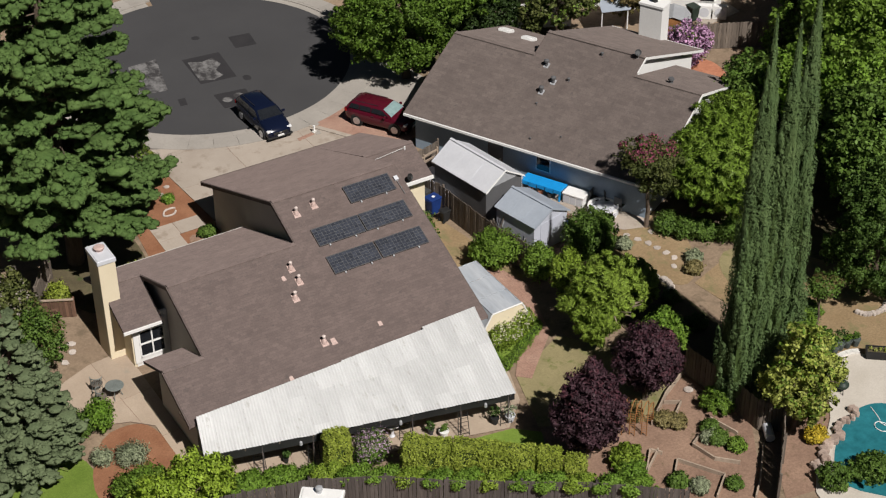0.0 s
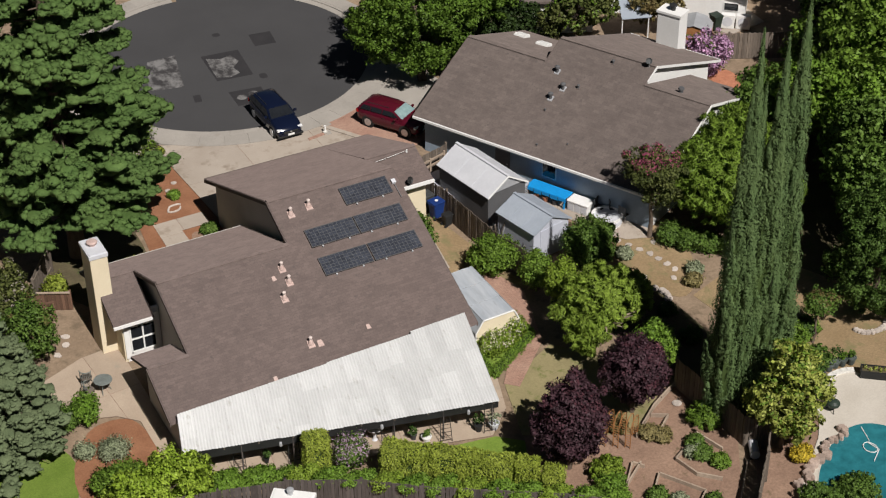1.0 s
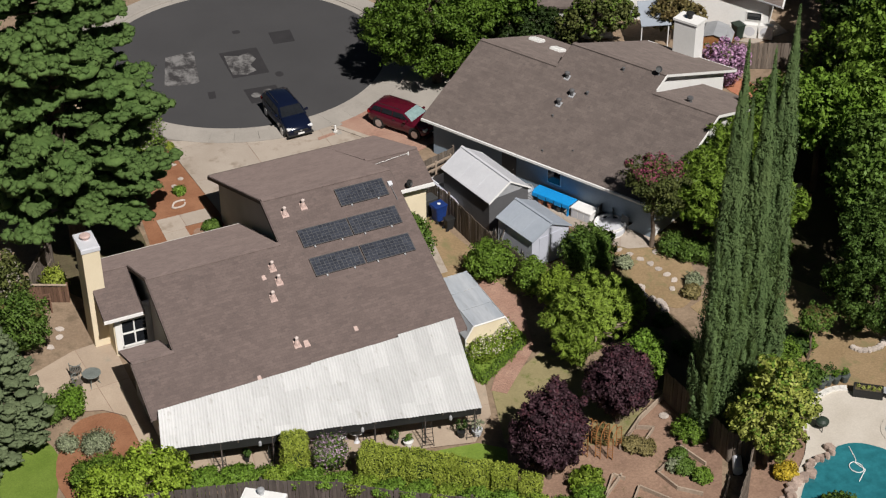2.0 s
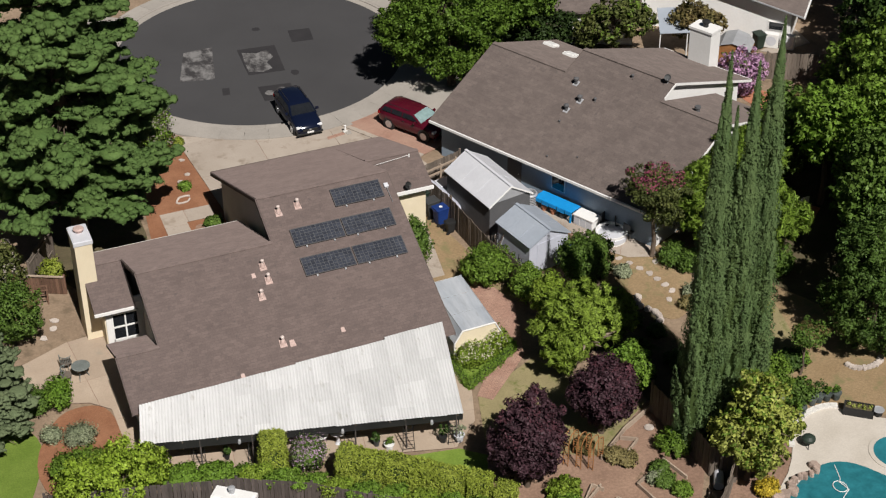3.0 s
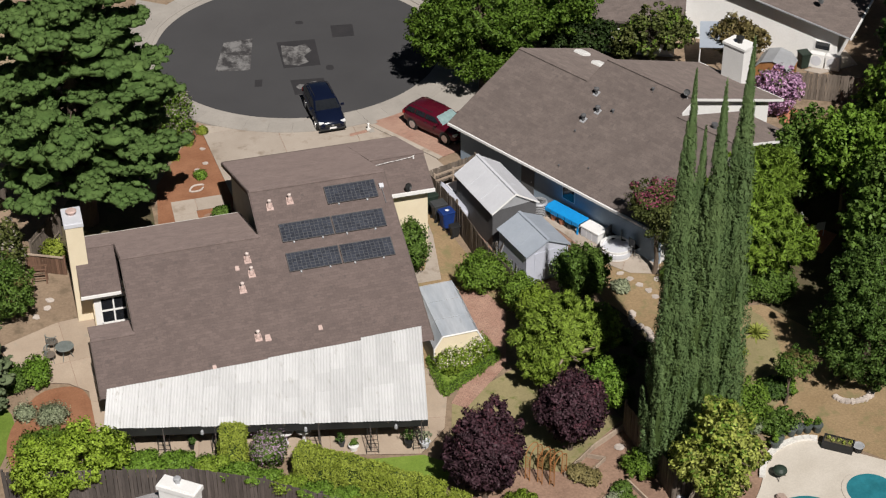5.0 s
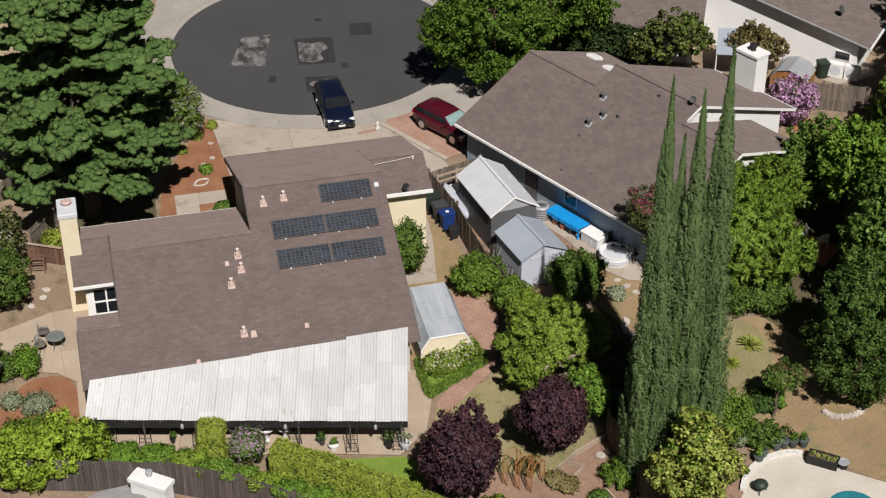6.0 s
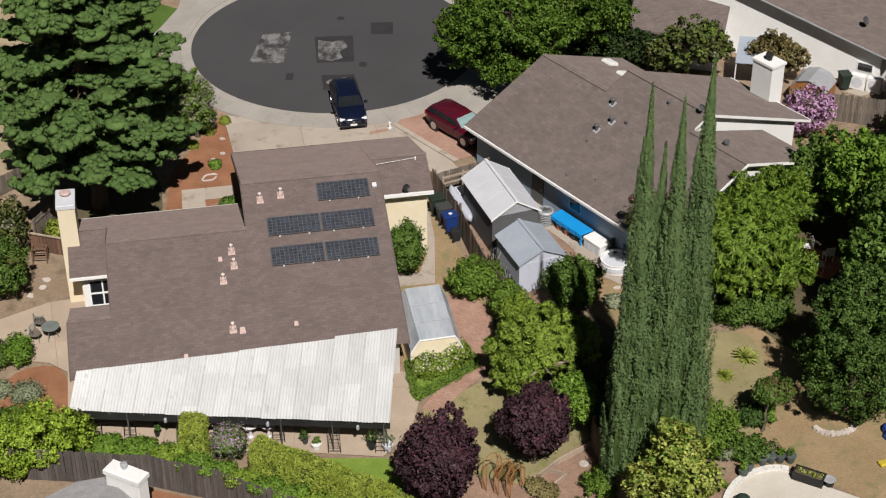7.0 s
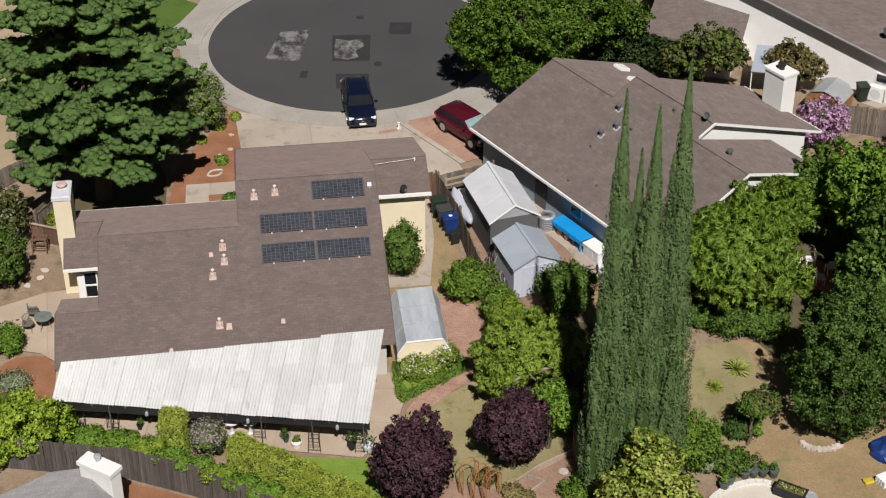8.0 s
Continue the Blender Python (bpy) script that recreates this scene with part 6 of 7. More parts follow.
def potted(x, y, mat, plant, r=0.18, h=0.3, leaf=0.35, label="potted plant on the patio", group="patio pots"):
    ob = thing("potted_plant", label, "potted plant", Matrix.Translation((x, y, 0.05)), group)
    part("pot", lathe(bmesh.new(), [(r * 0.65, 0), (r * 0.92, h * 0.85), (r, h * 0.85), (r, h), (r * 0.85, h), (r * 0.8, h - 0.03)], 18), mat, ob)
    SEED[0] += 1
    rg = np.random.default_rng(SEED[0])
    P, Nn, S, Sh = foliage(rg, clumps(rg, (0, 0, h + leaf * 0.6), (leaf * 0.6, leaf * 0.6, leaf * 0.6), 8, leaf * 0.25, leaf * 0.45), 26, 0.05)
    o = new("leaves", leaf_mesh("leaves", P, Nn, S, plant, 1.2, rg, shade=Sh))
    o.parent = ob
    return ob


potted(-2.4, -6.5, "white", "l_mid", 0.24, 0.28, 0.3, "white bowl planter on the patio")
potted(-2.85, -6.1, "grey_bin", "l_dark", 0.16, 0.3, 0.4, "dark pot with a small plant on the patio")
potted(0.0, -7.0, "black", "l_dark", 0.2, 0.35, 0.5, "dark pot with a small plant on the patio")
potted(-9.3, -4.4, "black", "l_dark", 0.14, 0.3, 0.35, "dark pot with a small plant on the patio")
potted(0.7, -7.2, "pale_metal", "l_sage", 0.25, 0.35, 0.6, "grey pot with a silvery plant")

# round planters with pale rims by the patio beam
for x, y in ((-5.2, -5.2), (-4.4, -5.3)):
    ob = thing("bowl", "shallow pale stone bowl on the patio", "bowl", Matrix.Translation((x, y, 0.05)), "patio bowls")
    part("stem", lathe(bmesh.new(), [(0.14, 0), (0.07, 0.1), (0.07, 0.5), (0.14, 0.56)], 14), "pale_metal", ob)
    part("dish", lathe(bmesh.new(), [(0.12, 0.56), (0.36, 0.66), (0.38, 0.7), (0.3, 0.68)], 20), "white", ob)

# side patio furniture
t = thing("table", "round dark metal garden table", "table", Matrix.Translation((-14.0, 3.85, 0.05)))
part("tabletop", lathe(bmesh.new(), [(0.42, 0.66), (0.44, 0.68), (0.44, 0.7), (0.4, 0.71)], 26), "verdigris", t)
for k in range(3):
    a = k * math.tau / 3
    part("leg", rod(bmesh.new(), (0.12 * math.cos(a), 0.12 * math.sin(a), 0.66), (0.34 * math.cos(a), 0.34 * math.sin(a), 0), 0.018, n=6), "verdigris", t)
for x, y, r in ((-14.55, 4.75, 150), (-14.75, 3.75, 80)):
    c = thing("garden_chair", "dark metal garden chair with a curved back", "chair", pose(x, y, 0.05, 0, 0, r), "chairs round the garden table")
    part("seat", lathe(bmesh.new(), [(0.26, 0.40), (0.29, 0.43), (0.27, 0.47)], 18), "old_wood", c, "worn brown seat")
    bm = bmesh.new()
    q = [(0.28 * math.cos(math.pi * k / 10), 0.22 * math.sin(math.pi * k / 10)) for k in range(11)]
    for (x0, y0), (x1, y1) in zip(q, q[1:]):
        rod(bm, (x0, y0, 0.82), (x1, y1, 0.82), 0.022, n=6)
        part("spindle", rod(bmesh.new(), (x0, y0, 0.46), (x0, y0, 0.81), 0.012, n=5), "verdigris", c)
    part("backrest", bm, "verdigris", c)
    for sx in (-0.18, 0.18):
        for sy in (-0.18, 0.18):
            part("leg", rod(bmesh.new(), (sx * 1.15, sy * 1.15, 0), (sx, sy, 0.43), 0.014, n=6), "verdigris", c)


def stone_at(x, y, r=0.22, label="round pale stepping stone in the ground", group="stepping stones", mat="stone", h=0.05, z=0.02):
    rg = random.Random(int(x * 100) + int(y * 10))
    bm = bmesh.new()
    n = 9
    rad = [r * rg.uniform(0.8, 1.2) for _ in range(n)]
    ring0 = [(q * math.cos(k * math.tau / n), q * math.sin(k * math.tau / n) * 0.8) for k, q in enumerate(rad)]
    lo, mid, hi = [bm.verts.new((a, b, 0)) for a, b in ring0], [bm.verts.new((a, b, h * 0.7)) for a, b in ring0], [bm.verts.new((a * 0.75, b * 0.75, h * rg.uniform(0.9, 1.1))) for a, b in ring0]
    for u, v in ((lo, mid), (mid, hi)):
        for k in range(n):
            bm.faces.new((u[k], u[(k + 1) % n], v[(k + 1) % n], v[k]))
    bm.faces.new(hi)
    bm.faces.new(lo[::-1])
    return single("stepping_stone" if "stepping" in label else "rock", bm, mat, label, "stone", pose(x, y, z, 0, 0, rg.uniform(0, 360)), group)


for x, y in ((-15.08, 7.6), (-14.5, 8.2), (-14.3, 8.85), (13.9, 2.9), (14.2, 2.3), (14.5, 1.7), (14.75, 1.1), (14.9, 0.5), (15.0, -0.1), (15.1, -0.7), (14.6, -1.3), (15.5, 1.9)):
    stone_at(x, y)
for k in range(11):
    a = radians(190 + k * 15)
    stone_at(20.75 + 0.9 * math.cos(a), -9.2 + 0.62 * math.sin(a), 0.17, "pale rock edging a planting bed", "rock edging", h=0.16)
for k in range(9):
    stone_at(13.2 - 0.25 * math.sin(k), -0.6 - 0.36 * k, 0.22, "grey rock of a low garden edging", "garden rocks", h=0.2)
for k in range(26):
    a = k / 25
    stone_at(10.3 + 4.2 * a + 0.16 * math.sin(5 * k), -17.15 + 2.2 * a ** 0.8 + 0.16 * math.cos(7 * k), 0.15 + 0.12 * math.sin(3.3 * k) ** 2, "rounded pinkish boulder at the pool's edge", "pool boulders", h=0.28, z=0.06, mat="boulder")
bm = bmesh.new()
q = [(0.42 * math.cos(radians(a)) * (1 + 0.25 * math.sin(radians(2 * a))), 0.3 * math.sin(radians(a)), 0.04) for a in range(20, 341, 20)]
for a, b in zip(q, q[1:]):
    rod(bm, a, b, 0.055, n=6)
single("garden_edging", bm, "stone", "curved pale edging ring in the mulch", "edging", pose(-5.5, 17.1, 0.03, 0, 0, 15))
for x, y in ((-4.6, 19.6), (-5.2, 19.0), (-4.5, 21.2)):
    stone_at(x, y, 0.16, "small pale stone lying in the mulch", "mulch stones", h=0.08)

# ---- pool, spa and deck ----
pool = rounded([(10.2, -18.6), (11.6, -16.7), (13.2, -15.5), (14.7, -14.8), (16.1, -15.1), (17.2, -16.9), (18.5, -19.0), (14.0, -22.0)])
area("pool_deck", rounded([(14.1, -13.7), (14.6, -12.7), (15.6, -11.75), (17.3, -11.45), (18.4, -12.6), (20.7, -14.5), (24.0, -17.0), (20.0, -23.0), (9.5, -22.0), (8.8, -18.8), (11.0, -16.3), (12.9, -15.1)], 1), 0.07, "deck", "pale cream concrete pool deck", "deck")
area("pool_coping", [(15.6 + (x - 14.2) * 1.02 - 1.4, -17.6 + (y + 17.6) * 1.03) for x, y in pool], 0.085, "deck", "pale pool coping", "coping", 0.05)
area("pool_water", pool, 0.092, "water", "teal swimming pool water", "water", 0.03)
area("spa_coping", circle(18.4, -15.5, 1.3, 40), 0.10, "deck", "pale spa coping", "coping", 0.05)
area("spa_water", circle(18.4, -15.5, 1.08, 40), 0.108, "spa_water", "blue spa water", "water", 0.03)
hose = thing("pool_hose", "white pool cleaner hose coiled on the water", "hose")
bm = bmesh.new()
q = [(15.3 - 0.3 * k / 6, -15.15 - 1.0 * k / 6, 0.11) for k in range(6)] + [(14.75 + 0.3 * math.sin(0.6 + k * 0.55), -16.45 + 0.36 * math.cos(0.6 + k * 0.55), 0.112 + 0.002 * k) for k in range(12)] + [(15.0 - 0.14 * k, -16.75 - 0.1 * k, 0.12) for k in range(6)]
for a, b in zip(q, q[1:]):
    rod(bm, a, b, 0.02, n=6)
part("tube", bm, "white", hose)
kettle = thing("kettle_grill", "round dark covered grill on the pool deck", "grill", Matrix.Translation((14.95, -13.55, 0.07)) @ Matrix.Diagonal((1.0, 1.0, 0.72, 1.0)))
part("bowl", lathe(bmesh.new(), [(0.1, 0.3), (0.28, 0.42), (0.32, 0.56), (0.3, 0.66), (0.18, 0.8), (0.04, 0.85)], 20), "green_bin", kettle)
for k in range(3):
    part("leg", rod(bmesh.new(), (0.2 * math.cos(k * 2.1), 0.2 * math.sin(k * 2.1), 0.4), (0.3 * math.cos(k * 2.1), 0.3 * math.sin(k * 2.1), 0), 0.02, n=6), "black", kettle)
lo = thing("planter_box", "long black planter box with yellow-green plants", "planter", pose(18.3, -12.5, 0.06, 0, 0, -38))
bm = B(-0.68, -0.3, 0, 0.68, 0.3, 0.05)
for q in ((-0.68, -0.3, 0.05, 0.68, -0.24, 0.42), (-0.68, 0.24, 0.05, 0.68, 0.3, 0.42), (-0.68, -0.24, 0.05, -0.62, 0.24, 0.42), (0.62, -0.24, 0.05, 0.68, 0.24, 0.42)):
    box(bm, *q)
part("trough", bm, "black", lo)
part("soil", B(-0.615, -0.235, 0.05, 0.615, 0.235, 0.36), "litter", lo)
SEED[0] += 1
rg = np.random.default_rng(SEED[0])
P, Nn, S, Sh = foliage(rg, [(np.array([-0.5 + 0.25 * k, 0.06 * (-1) ** k, 0.42]), 0.11) for k in range(5)], 40, 0.035)
lv = new("leaves", leaf_mesh("leaves", P, Nn, S, "l_var", 1.4, rg, shade=Sh))
lv.parent = lo
ot = thing("tub_planter", "round dark tub with a pale rim", "planter", Matrix.Translation((19.05, -12.95, 0.06)) @ Matrix.Scale(0.75, 4))
part("tub", lathe(bmesh.new(), [(0.25, 0), (0.33, 0.4), (0.36, 0.42), (0.3, 0.42), (0.28, 0.3)], 20), "black", ot)
part("rim", lathe(bmesh.new(), [(0.36, 0.42), (0.365, 0.44), (0.3, 0.45), (0.29, 0.43)], 20), "grey_metal", ot)
for i, (x, y) in enumerate(((16.7, -11.1), (17.1, -11.05), (17.5, -11.1), (17.95, -11.2), (15.9, -11.5), (15.6, -11.75))):
    potted(x, y, "glazed", ("l_mid", "l_dark", "l_bright")[i % 3], 0.24, 0.4, 0.35 if i > 1 else 0.7, "dark glazed planter beside the pool deck", "poolside planters")
tarp = thing("tarpaulin", "crumpled bright blue tarpaulin heap", "tarpaulin", pose(23.4, -10.3, 0.0, 0, 0, 20))
bm = bmesh.new()
bmesh.ops.create_icosphere(bm, subdivisions=3, radius=0.8)
for v in bm.verts:
    v.co *= 1 + 0.25 * noise.noise(v.co * 2.3)
    v.co.z = max(-0.02, v.co.z * 0.8)
part("cloth", bm, "blue_bin", tarp)
bench = thing("crate", "white slatted crate on the ground", "crate", pose(22.6, -12.2, 0, 0, 0, 20))
for k in range(4):
    part("slat", B(-0.3, -0.3 + k * 0.16, 0.0, 0.3, -0.2 + k * 0.16, 0.35), "white", bench)
yp = thing("pillow", "small yellow cushion on the ground", "cushion", pose(21.9, -12.1, 0.02, 0, 0, 10))
part("cushion", B(-0.22, -0.18, 0, 0.22, 0.18, 0.16, bevel=0.06), "f_yellow", yp)
# chairs on the red terrace under the trees
for x, y, r in ((23.6, 3.5, 0), (24.4, 2.5, 80), (25.2, 3.3, 180), (24.4, 4.1, 260)):
    c = thing("garden_chair", "white garden chair on the red terrace", "chair", pose(x, y, 0.03, 0, 0, r), "terrace chairs")
    part("seat", B(-0.24, -0.24, 0.4, 0.24, 0.24, 0.45, bevel=0.02), "white", c)
    part("backrest", B(-0.24, 0.2, 0.45, 0.24, 0.25, 0.9, bevel=0.02), "white", c)
    for sx in (-0.2, 0.2):
        for sy in (-0.2, 0.2):
            part("leg", B(sx - 0.02, sy - 0.02, 0, sx + 0.02, sy + 0.02, 0.4), "white", c)

bm = bmesh.new()
edge = rounded([(14.05, -13.75), (14.55, -12.7), (15.55, -11.75), (17.3, -11.4), (18.3, -12.3), (17.0, -14.0)], 2)
rim = [p for p in edge if p[0] < 17.9 and p[1] > -13.4 and (p[0] < 15.2 or p[1] > -12.0)]
for a, b in zip(rim, rim[1:]):
    if (Vector(b) - Vector(a)).length < 1.5:
        d2 = (Vector(b) - Vector(a)).normalized()
        n2 = Vector((-d2.y, d2.x)) * 0.13
        prism(bm, [tuple(Vector(a) - n2), tuple(Vector(b) - n2), tuple(Vector(b) + n2), tuple(Vector(a) + n2)], 0.06, 0.2)
bmesh.ops.recalc_face_normals(bm, faces=bm.faces)
single("deck_edge", bm, "white_stone", "raised white stone edge of the pool deck", "edging", kind="structure")
cypress((10.25, -11.5), 19.2, 1.0)
cypress((11.5, -11.6), 18.6, 1.05)
cypress((12.6, -11.35), 20.1, 1.2)
cypress((11.1, -11.0), 16.3, 0.8)
conifer("cedar_tree", "large spreading dark green cedar with layered boughs", (-11.5, 15.4), 19.5, 5.2, "l_pine", 12, 0.056, 40, low=0.205, taper=0.34, pad=1.2, slim=0.80, per=14)
conifer("spruce_tree", "blue-green spruce with dense needles", (-19.1, 1.4), 8.5, 2.9, "l_spruce", 19, 0.042, 11, pad=0.55, per=8)
# redder, brighter leaves are mixed in towards the top of the plums
tree("plum_tree", "purple-leaf plum tree with a round crown", (2.28, -11.1), [(0, 0, 2.9, 1.65, 1.65, 1.95), (0.3, 0.2, 1.9, 1.4, 1.4, 1.3)], "l_plum", 230, 120, 0.095, up=0.3, long=1.3, extra=("f_plum", 0.4, 3.0))
tree("plum_tree", "smaller purple-leaf plum tree", (6.85, -9.15), [(0, 0, 2.55, 1.6, 1.6, 1.5)], "l_plum", 180, 120, 0.10, extra=("f_plum", 0.18, 2.6))
willow = tree("willowy_tree", "light green tree with fine drooping leaves", (8.1, -4.1), [(-0.3, 0.15, 2.7, 2.0, 1.65, 1.7), (0.9, 0.0, 2.7, 1.9, 1.6, 1.4), (-1.1, -0.8, 1.9, 1.2, 1.1, 1.3), (1.7, -0.2, 2.4, 1.2, 1.1, 1.0)], "l_willow", 460, 105, 0.07, 0.18, 0.36, up=0.3, long=2.6)
for end in ((-0.7, -1.9, 2.3), (0.05, -2.0, 2.6), (0.7, -1.9, 2.75), (1.3, -1.6, 2.7), (0.3, -1.7, 2.1)):
    part("limb", limb_mesh((0.1, -0.55, 1.3), end, 0.26), "timber", willow, "bare pale limb")
tree("fruit_tree", "yellow-green tree behind the purple plum", (8.6, -8.0), [(0, 0, 2.2, 1.3, 1.2, 1.4)], "l_bright", 90, 110, 0.10)
tree("shrub", "rounded green shrub beside the fence", (6.9, 3.6), [(0, 0, 1.1, 1.45, 1.2, 1.0)], "l_green", 110, 110, 0.09, trunk=0.05, category="shrub")
tree("shrub", "tall dark green shrub against the house wall", (3.75, 6.2), [(0, 0, 1.5, 1.0, 1.2, 1.4)], "l_mid", 110, 110, 0.09, trunk=0.05, category="shrub")
tree("shrub", "bright yellow-green young tree", (7.9, -1.3), [(0, 0, 2.1, 1.0, 1.0, 1.2)], "l_lime", 80, 110, 0.09, trunk=0.06, category="shrub")
tree("shrub", "bright green shrub by the fence end", (8.0, 1.2), [(0, 0, 1.2, 1.0, 1.0, 1.0)], "l_green", 70, 110, 0.09, trunk=0.05, category="shrub")
tree("shrub", "glossy green tree in front of the shed", (11.2, 1.5), [(0, 0, 1.7, 1.5, 1.4, 1.4)], "l_mid", 140, 110, 0.09, trunk=0.08, category="shrub")
tree("crape_myrtle", "bronze crape myrtle with pink blossom", (15.6, 2.45), [(0, 0.1, 4.3, 1.7, 1.6, 0.95), (0.5, -0.1, 3.0, 1.2, 1.2, 0.9)], "l_olive", 150, 90, 0.085, extra=("f_pink", 0.75, 4.4))
tree("bamboo_clump", "feathery light green tree beside the neighbour's house", (20.0, 1.4), [(0, 0, 3.2, 2.3, 2.3, 1.9), (-1.3, -1.9, 3.0, 1.8, 1.6, 1.4), (1.0, -1.9, 3.0, 1.8, 1.6, 1.5), (1.3, 1.6, 3.3, 1.8, 1.8, 1.6), (-1.9, -0.1, 3.0, 1.7, 1.9, 1.6), (-1.0, 1.9, 3.0, 1.6, 1.6, 1.6), (1.5, 2.2, 4.0, 1.9, 1.7, 1.5), (2.9, 3.2, 3.4, 1.7, 1.7, 1.6)], "l_bamboo", 800, 84, 0.085, 0.2, 0.4, up=0.2, long=3.2)
for x, y in ((16.35, 1.5), (16.95, 0.7), (17.6, 0.0)):
    tree("low_hedge", "low olive-green hedge at the edge of the dry lawn", (x, y), [(0, 0, 0.55, 0.8, 0.75, 0.5)], "l_mid", 45, 90, 0.08, trunk=0, fill=0.9, category="hedge", group="lawn hedge")
tree("shrub", "dark glossy shrub row under the light tree", (19.6, -1.2), [(-0.9, 0.2, 0.8, 1.2, 0.8, 0.8), (0.8, -0.2, 0.9, 1.3, 0.9, 0.9)], "l_mid", 110, 100, 0.09, trunk=0, category="shrub")
tree("variegated_tree", "yellow-green variegated garden tree", (11.3, -14.4), [(0.2, 0, 4.2, 1.35, 1.3, 1.7), (0.9, -0.3, 3.0, 1.3, 1.2, 1.3), (-0.8, 0.1, 3.0, 1.15, 1.1, 1.3), (0.1, -0.7, 1.9, 1.1, 0.9, 0.9)], "l_var", 190, 62, 0.13, 0.28, 0.5, extra=("l_green", 0.4, 0.0))
tree("shrub", "feathery green shrub beside the variegated tree", (14.6, -10.2), [(0, 0, 1.6, 1.25, 1.2, 1.5)], "l_green", 110, 100, 0.08, trunk=0.06, category="shrub")
tree("small_tree", "small leaning tree with a thin crown", (17.4, -9.0), [(0.3, 0.2, 2.2, 1.0, 0.8, 0.35)], "l_mid", 40, 90, 0.09, trunk=0.07, extra=("l_bronze", 0.4, 0.5))
tree("street_tree", "broad green shade tree by the street", (13.0, 23.4), [(0, 0, 5.0, 3.4, 3.0, 2.6), (-2.6, 0.4, 4.4, 2.3, 2.2, 2.0), (-2.2, 0.6, 2.9, 1.8, 1.6, 1.3), (-0.6, -1.4, 2.5, 1.7, 1.4, 1.1), (1.9, -0.9, 2.7, 1.4, 1.2, 1.2), (3.2, 0.6, 5.0, 2.9, 2.6, 2.2), (0.6, 2.8, 5.4, 3.2, 2.6, 2.4), (5.6, 1.4, 4.2, 2.2, 2.0, 1.7)], "l_shade", 680, 96, 0.125, 0.35, 0.7, 0.3)
tree("garden_tree", "bronze-green tree behind the neighbour's roof", (23.4, 22.4), [(0, 0, 3.0, 1.8, 1.7, 1.6), (1.5, -0.2, 2.9, 1.3, 1.3, 1.2), (-1.4, 0.3, 2.4, 1.2, 1.2, 1.2)], "l_olive", 150, 100, 0.12, 0.25, 0.5, extra=("l_green", 0.35, 2.0))
tree("garden_tree", "orange-green tree by the white house", (28.4, 21.8), [(0, 0, 2.3, 1.5, 1.2, 1.2), (1.1, -0.5, 2.0, 1.1, 1.0, 0.9)], "l_bronze", 110, 90, 0.11, 0.25, 0.5, extra=("l_dry", 0.7, 1.2))
tree("orchid_bush", "large bush covered in orchid-pink blossom", (28.6, 15.6), [(0, 0, 1.6, 1.6, 1.5, 1.5)], "f_magenta", 110, 90, 0.09, 0.3, 0.5, category="shrub", extra=("l_mid", 0.14, 0.3))
tree("garden_tree", "large dark green dense tree with a domed crown", (21.7, -8.2), [(0, 0, 2.6, 2.9, 2.6, 2.5), (0.2, 0.2, 5.0, 2.35, 2.2, 2.2), (0.3, 0.3, 6.2, 1.6, 1.6, 1.7)], "l_dome", 470, 110, 0.09, 0.3, 0.55, 0.2)
tree("garden_tree", "dark green tree of the back woods", (26.2, -1.8), [(0, 0, 4.2, 2.6, 2.6, 3.4)], "l_mid", 260, 100, 0.14, 0.45, 0.75, 0.2)
tree("garden_tree", "light green tree beyond the terrace", (26.4, 3.4), [(0, 0, 5.2, 2.1, 2.0, 2.4)], "l_bright", 170, 100, 0.13, 0.4, 0.7, 0.2)
tree("garden_tree", "dense dark tree of the back woods", (25.8, 6.6), [(0, 0, 3.0, 2.3, 2.3, 2.4)], "l_mid", 200, 100, 0.13, 0.45, 0.75, 0.2)
tree("garden_tree", "light green tree of the back woods", (29.6, 2.6), [(0, 0, 4.6, 3.0, 3.0, 3.2)], "l_green", 260, 100, 0.15, 0.5, 0.8, 0.2)
tree("garden_tree", "light green tree of the back woods", (29.5, 8.0), [(0, 0, 2.0, 1.9, 1.9, 1.6)], "l_mid", 140, 100, 0.14, 0.5, 0.8, 0.2)
tree("garden_tree", "tall dark tree behind the fence", (36.5, 12.0), [(0, 0, 5.6, 3.4, 3.4, 4.0)], "l_dark", 260, 100, 0.16, 0.5, 0.9, 0.25)
tree("garden_tree", "tall dark tree behind the white house", (41.0, 18.0), [(0, 0, 6.0, 4.0, 4.0, 5.0)], "l_dark", 260, 90, 0.18, 0.5, 0.9, 0.25)
tree("garden_tree", "green tree of the back woods", (33.5, 6.5), [(0, 0, 5.2, 3.4, 3.4, 4.0)], "l_green", 260, 100, 0.16, 0.5, 0.9, 0.25)
tree("garden_tree", "green tree of the back woods", (30.0, -3.6), [(0, 0, 4.8, 3.2, 3.0, 3.8)], "l_mid", 260, 100, 0.15, 0.5, 0.9, 0.25)
tree("shrub", "bright green shrub by the fence", (33.4, 12.6), [(0, 0, 2.3, 1.4, 1.3, 2.2), (0.9, -1.2, 1.6, 1.4, 1.3, 1.5)], "l_green", 130, 90, 0.11, trunk=0.05, category="shrub")
tree("shrub", "straggly dry shrubs beside the red path", (31.5, 12.4), [(0, 0, 0.8, 1.8, 1.2, 0.8)], "l_dry", 80, 80, 0.1, trunk=0, category="shrub")
tree("pale_shrub", "tall shrub with pale grey-pink blossom under the cedar", (-5.85, 21.8), [(0, 0, 2.2, 1.3, 1.2, 2.0), (-1.2, -0.2, 2.3, 1.1, 1.0, 1.9)], "l_green", 150, 90, 0.1, category="shrub", extra=("f_pale", 0.75, 0.4))
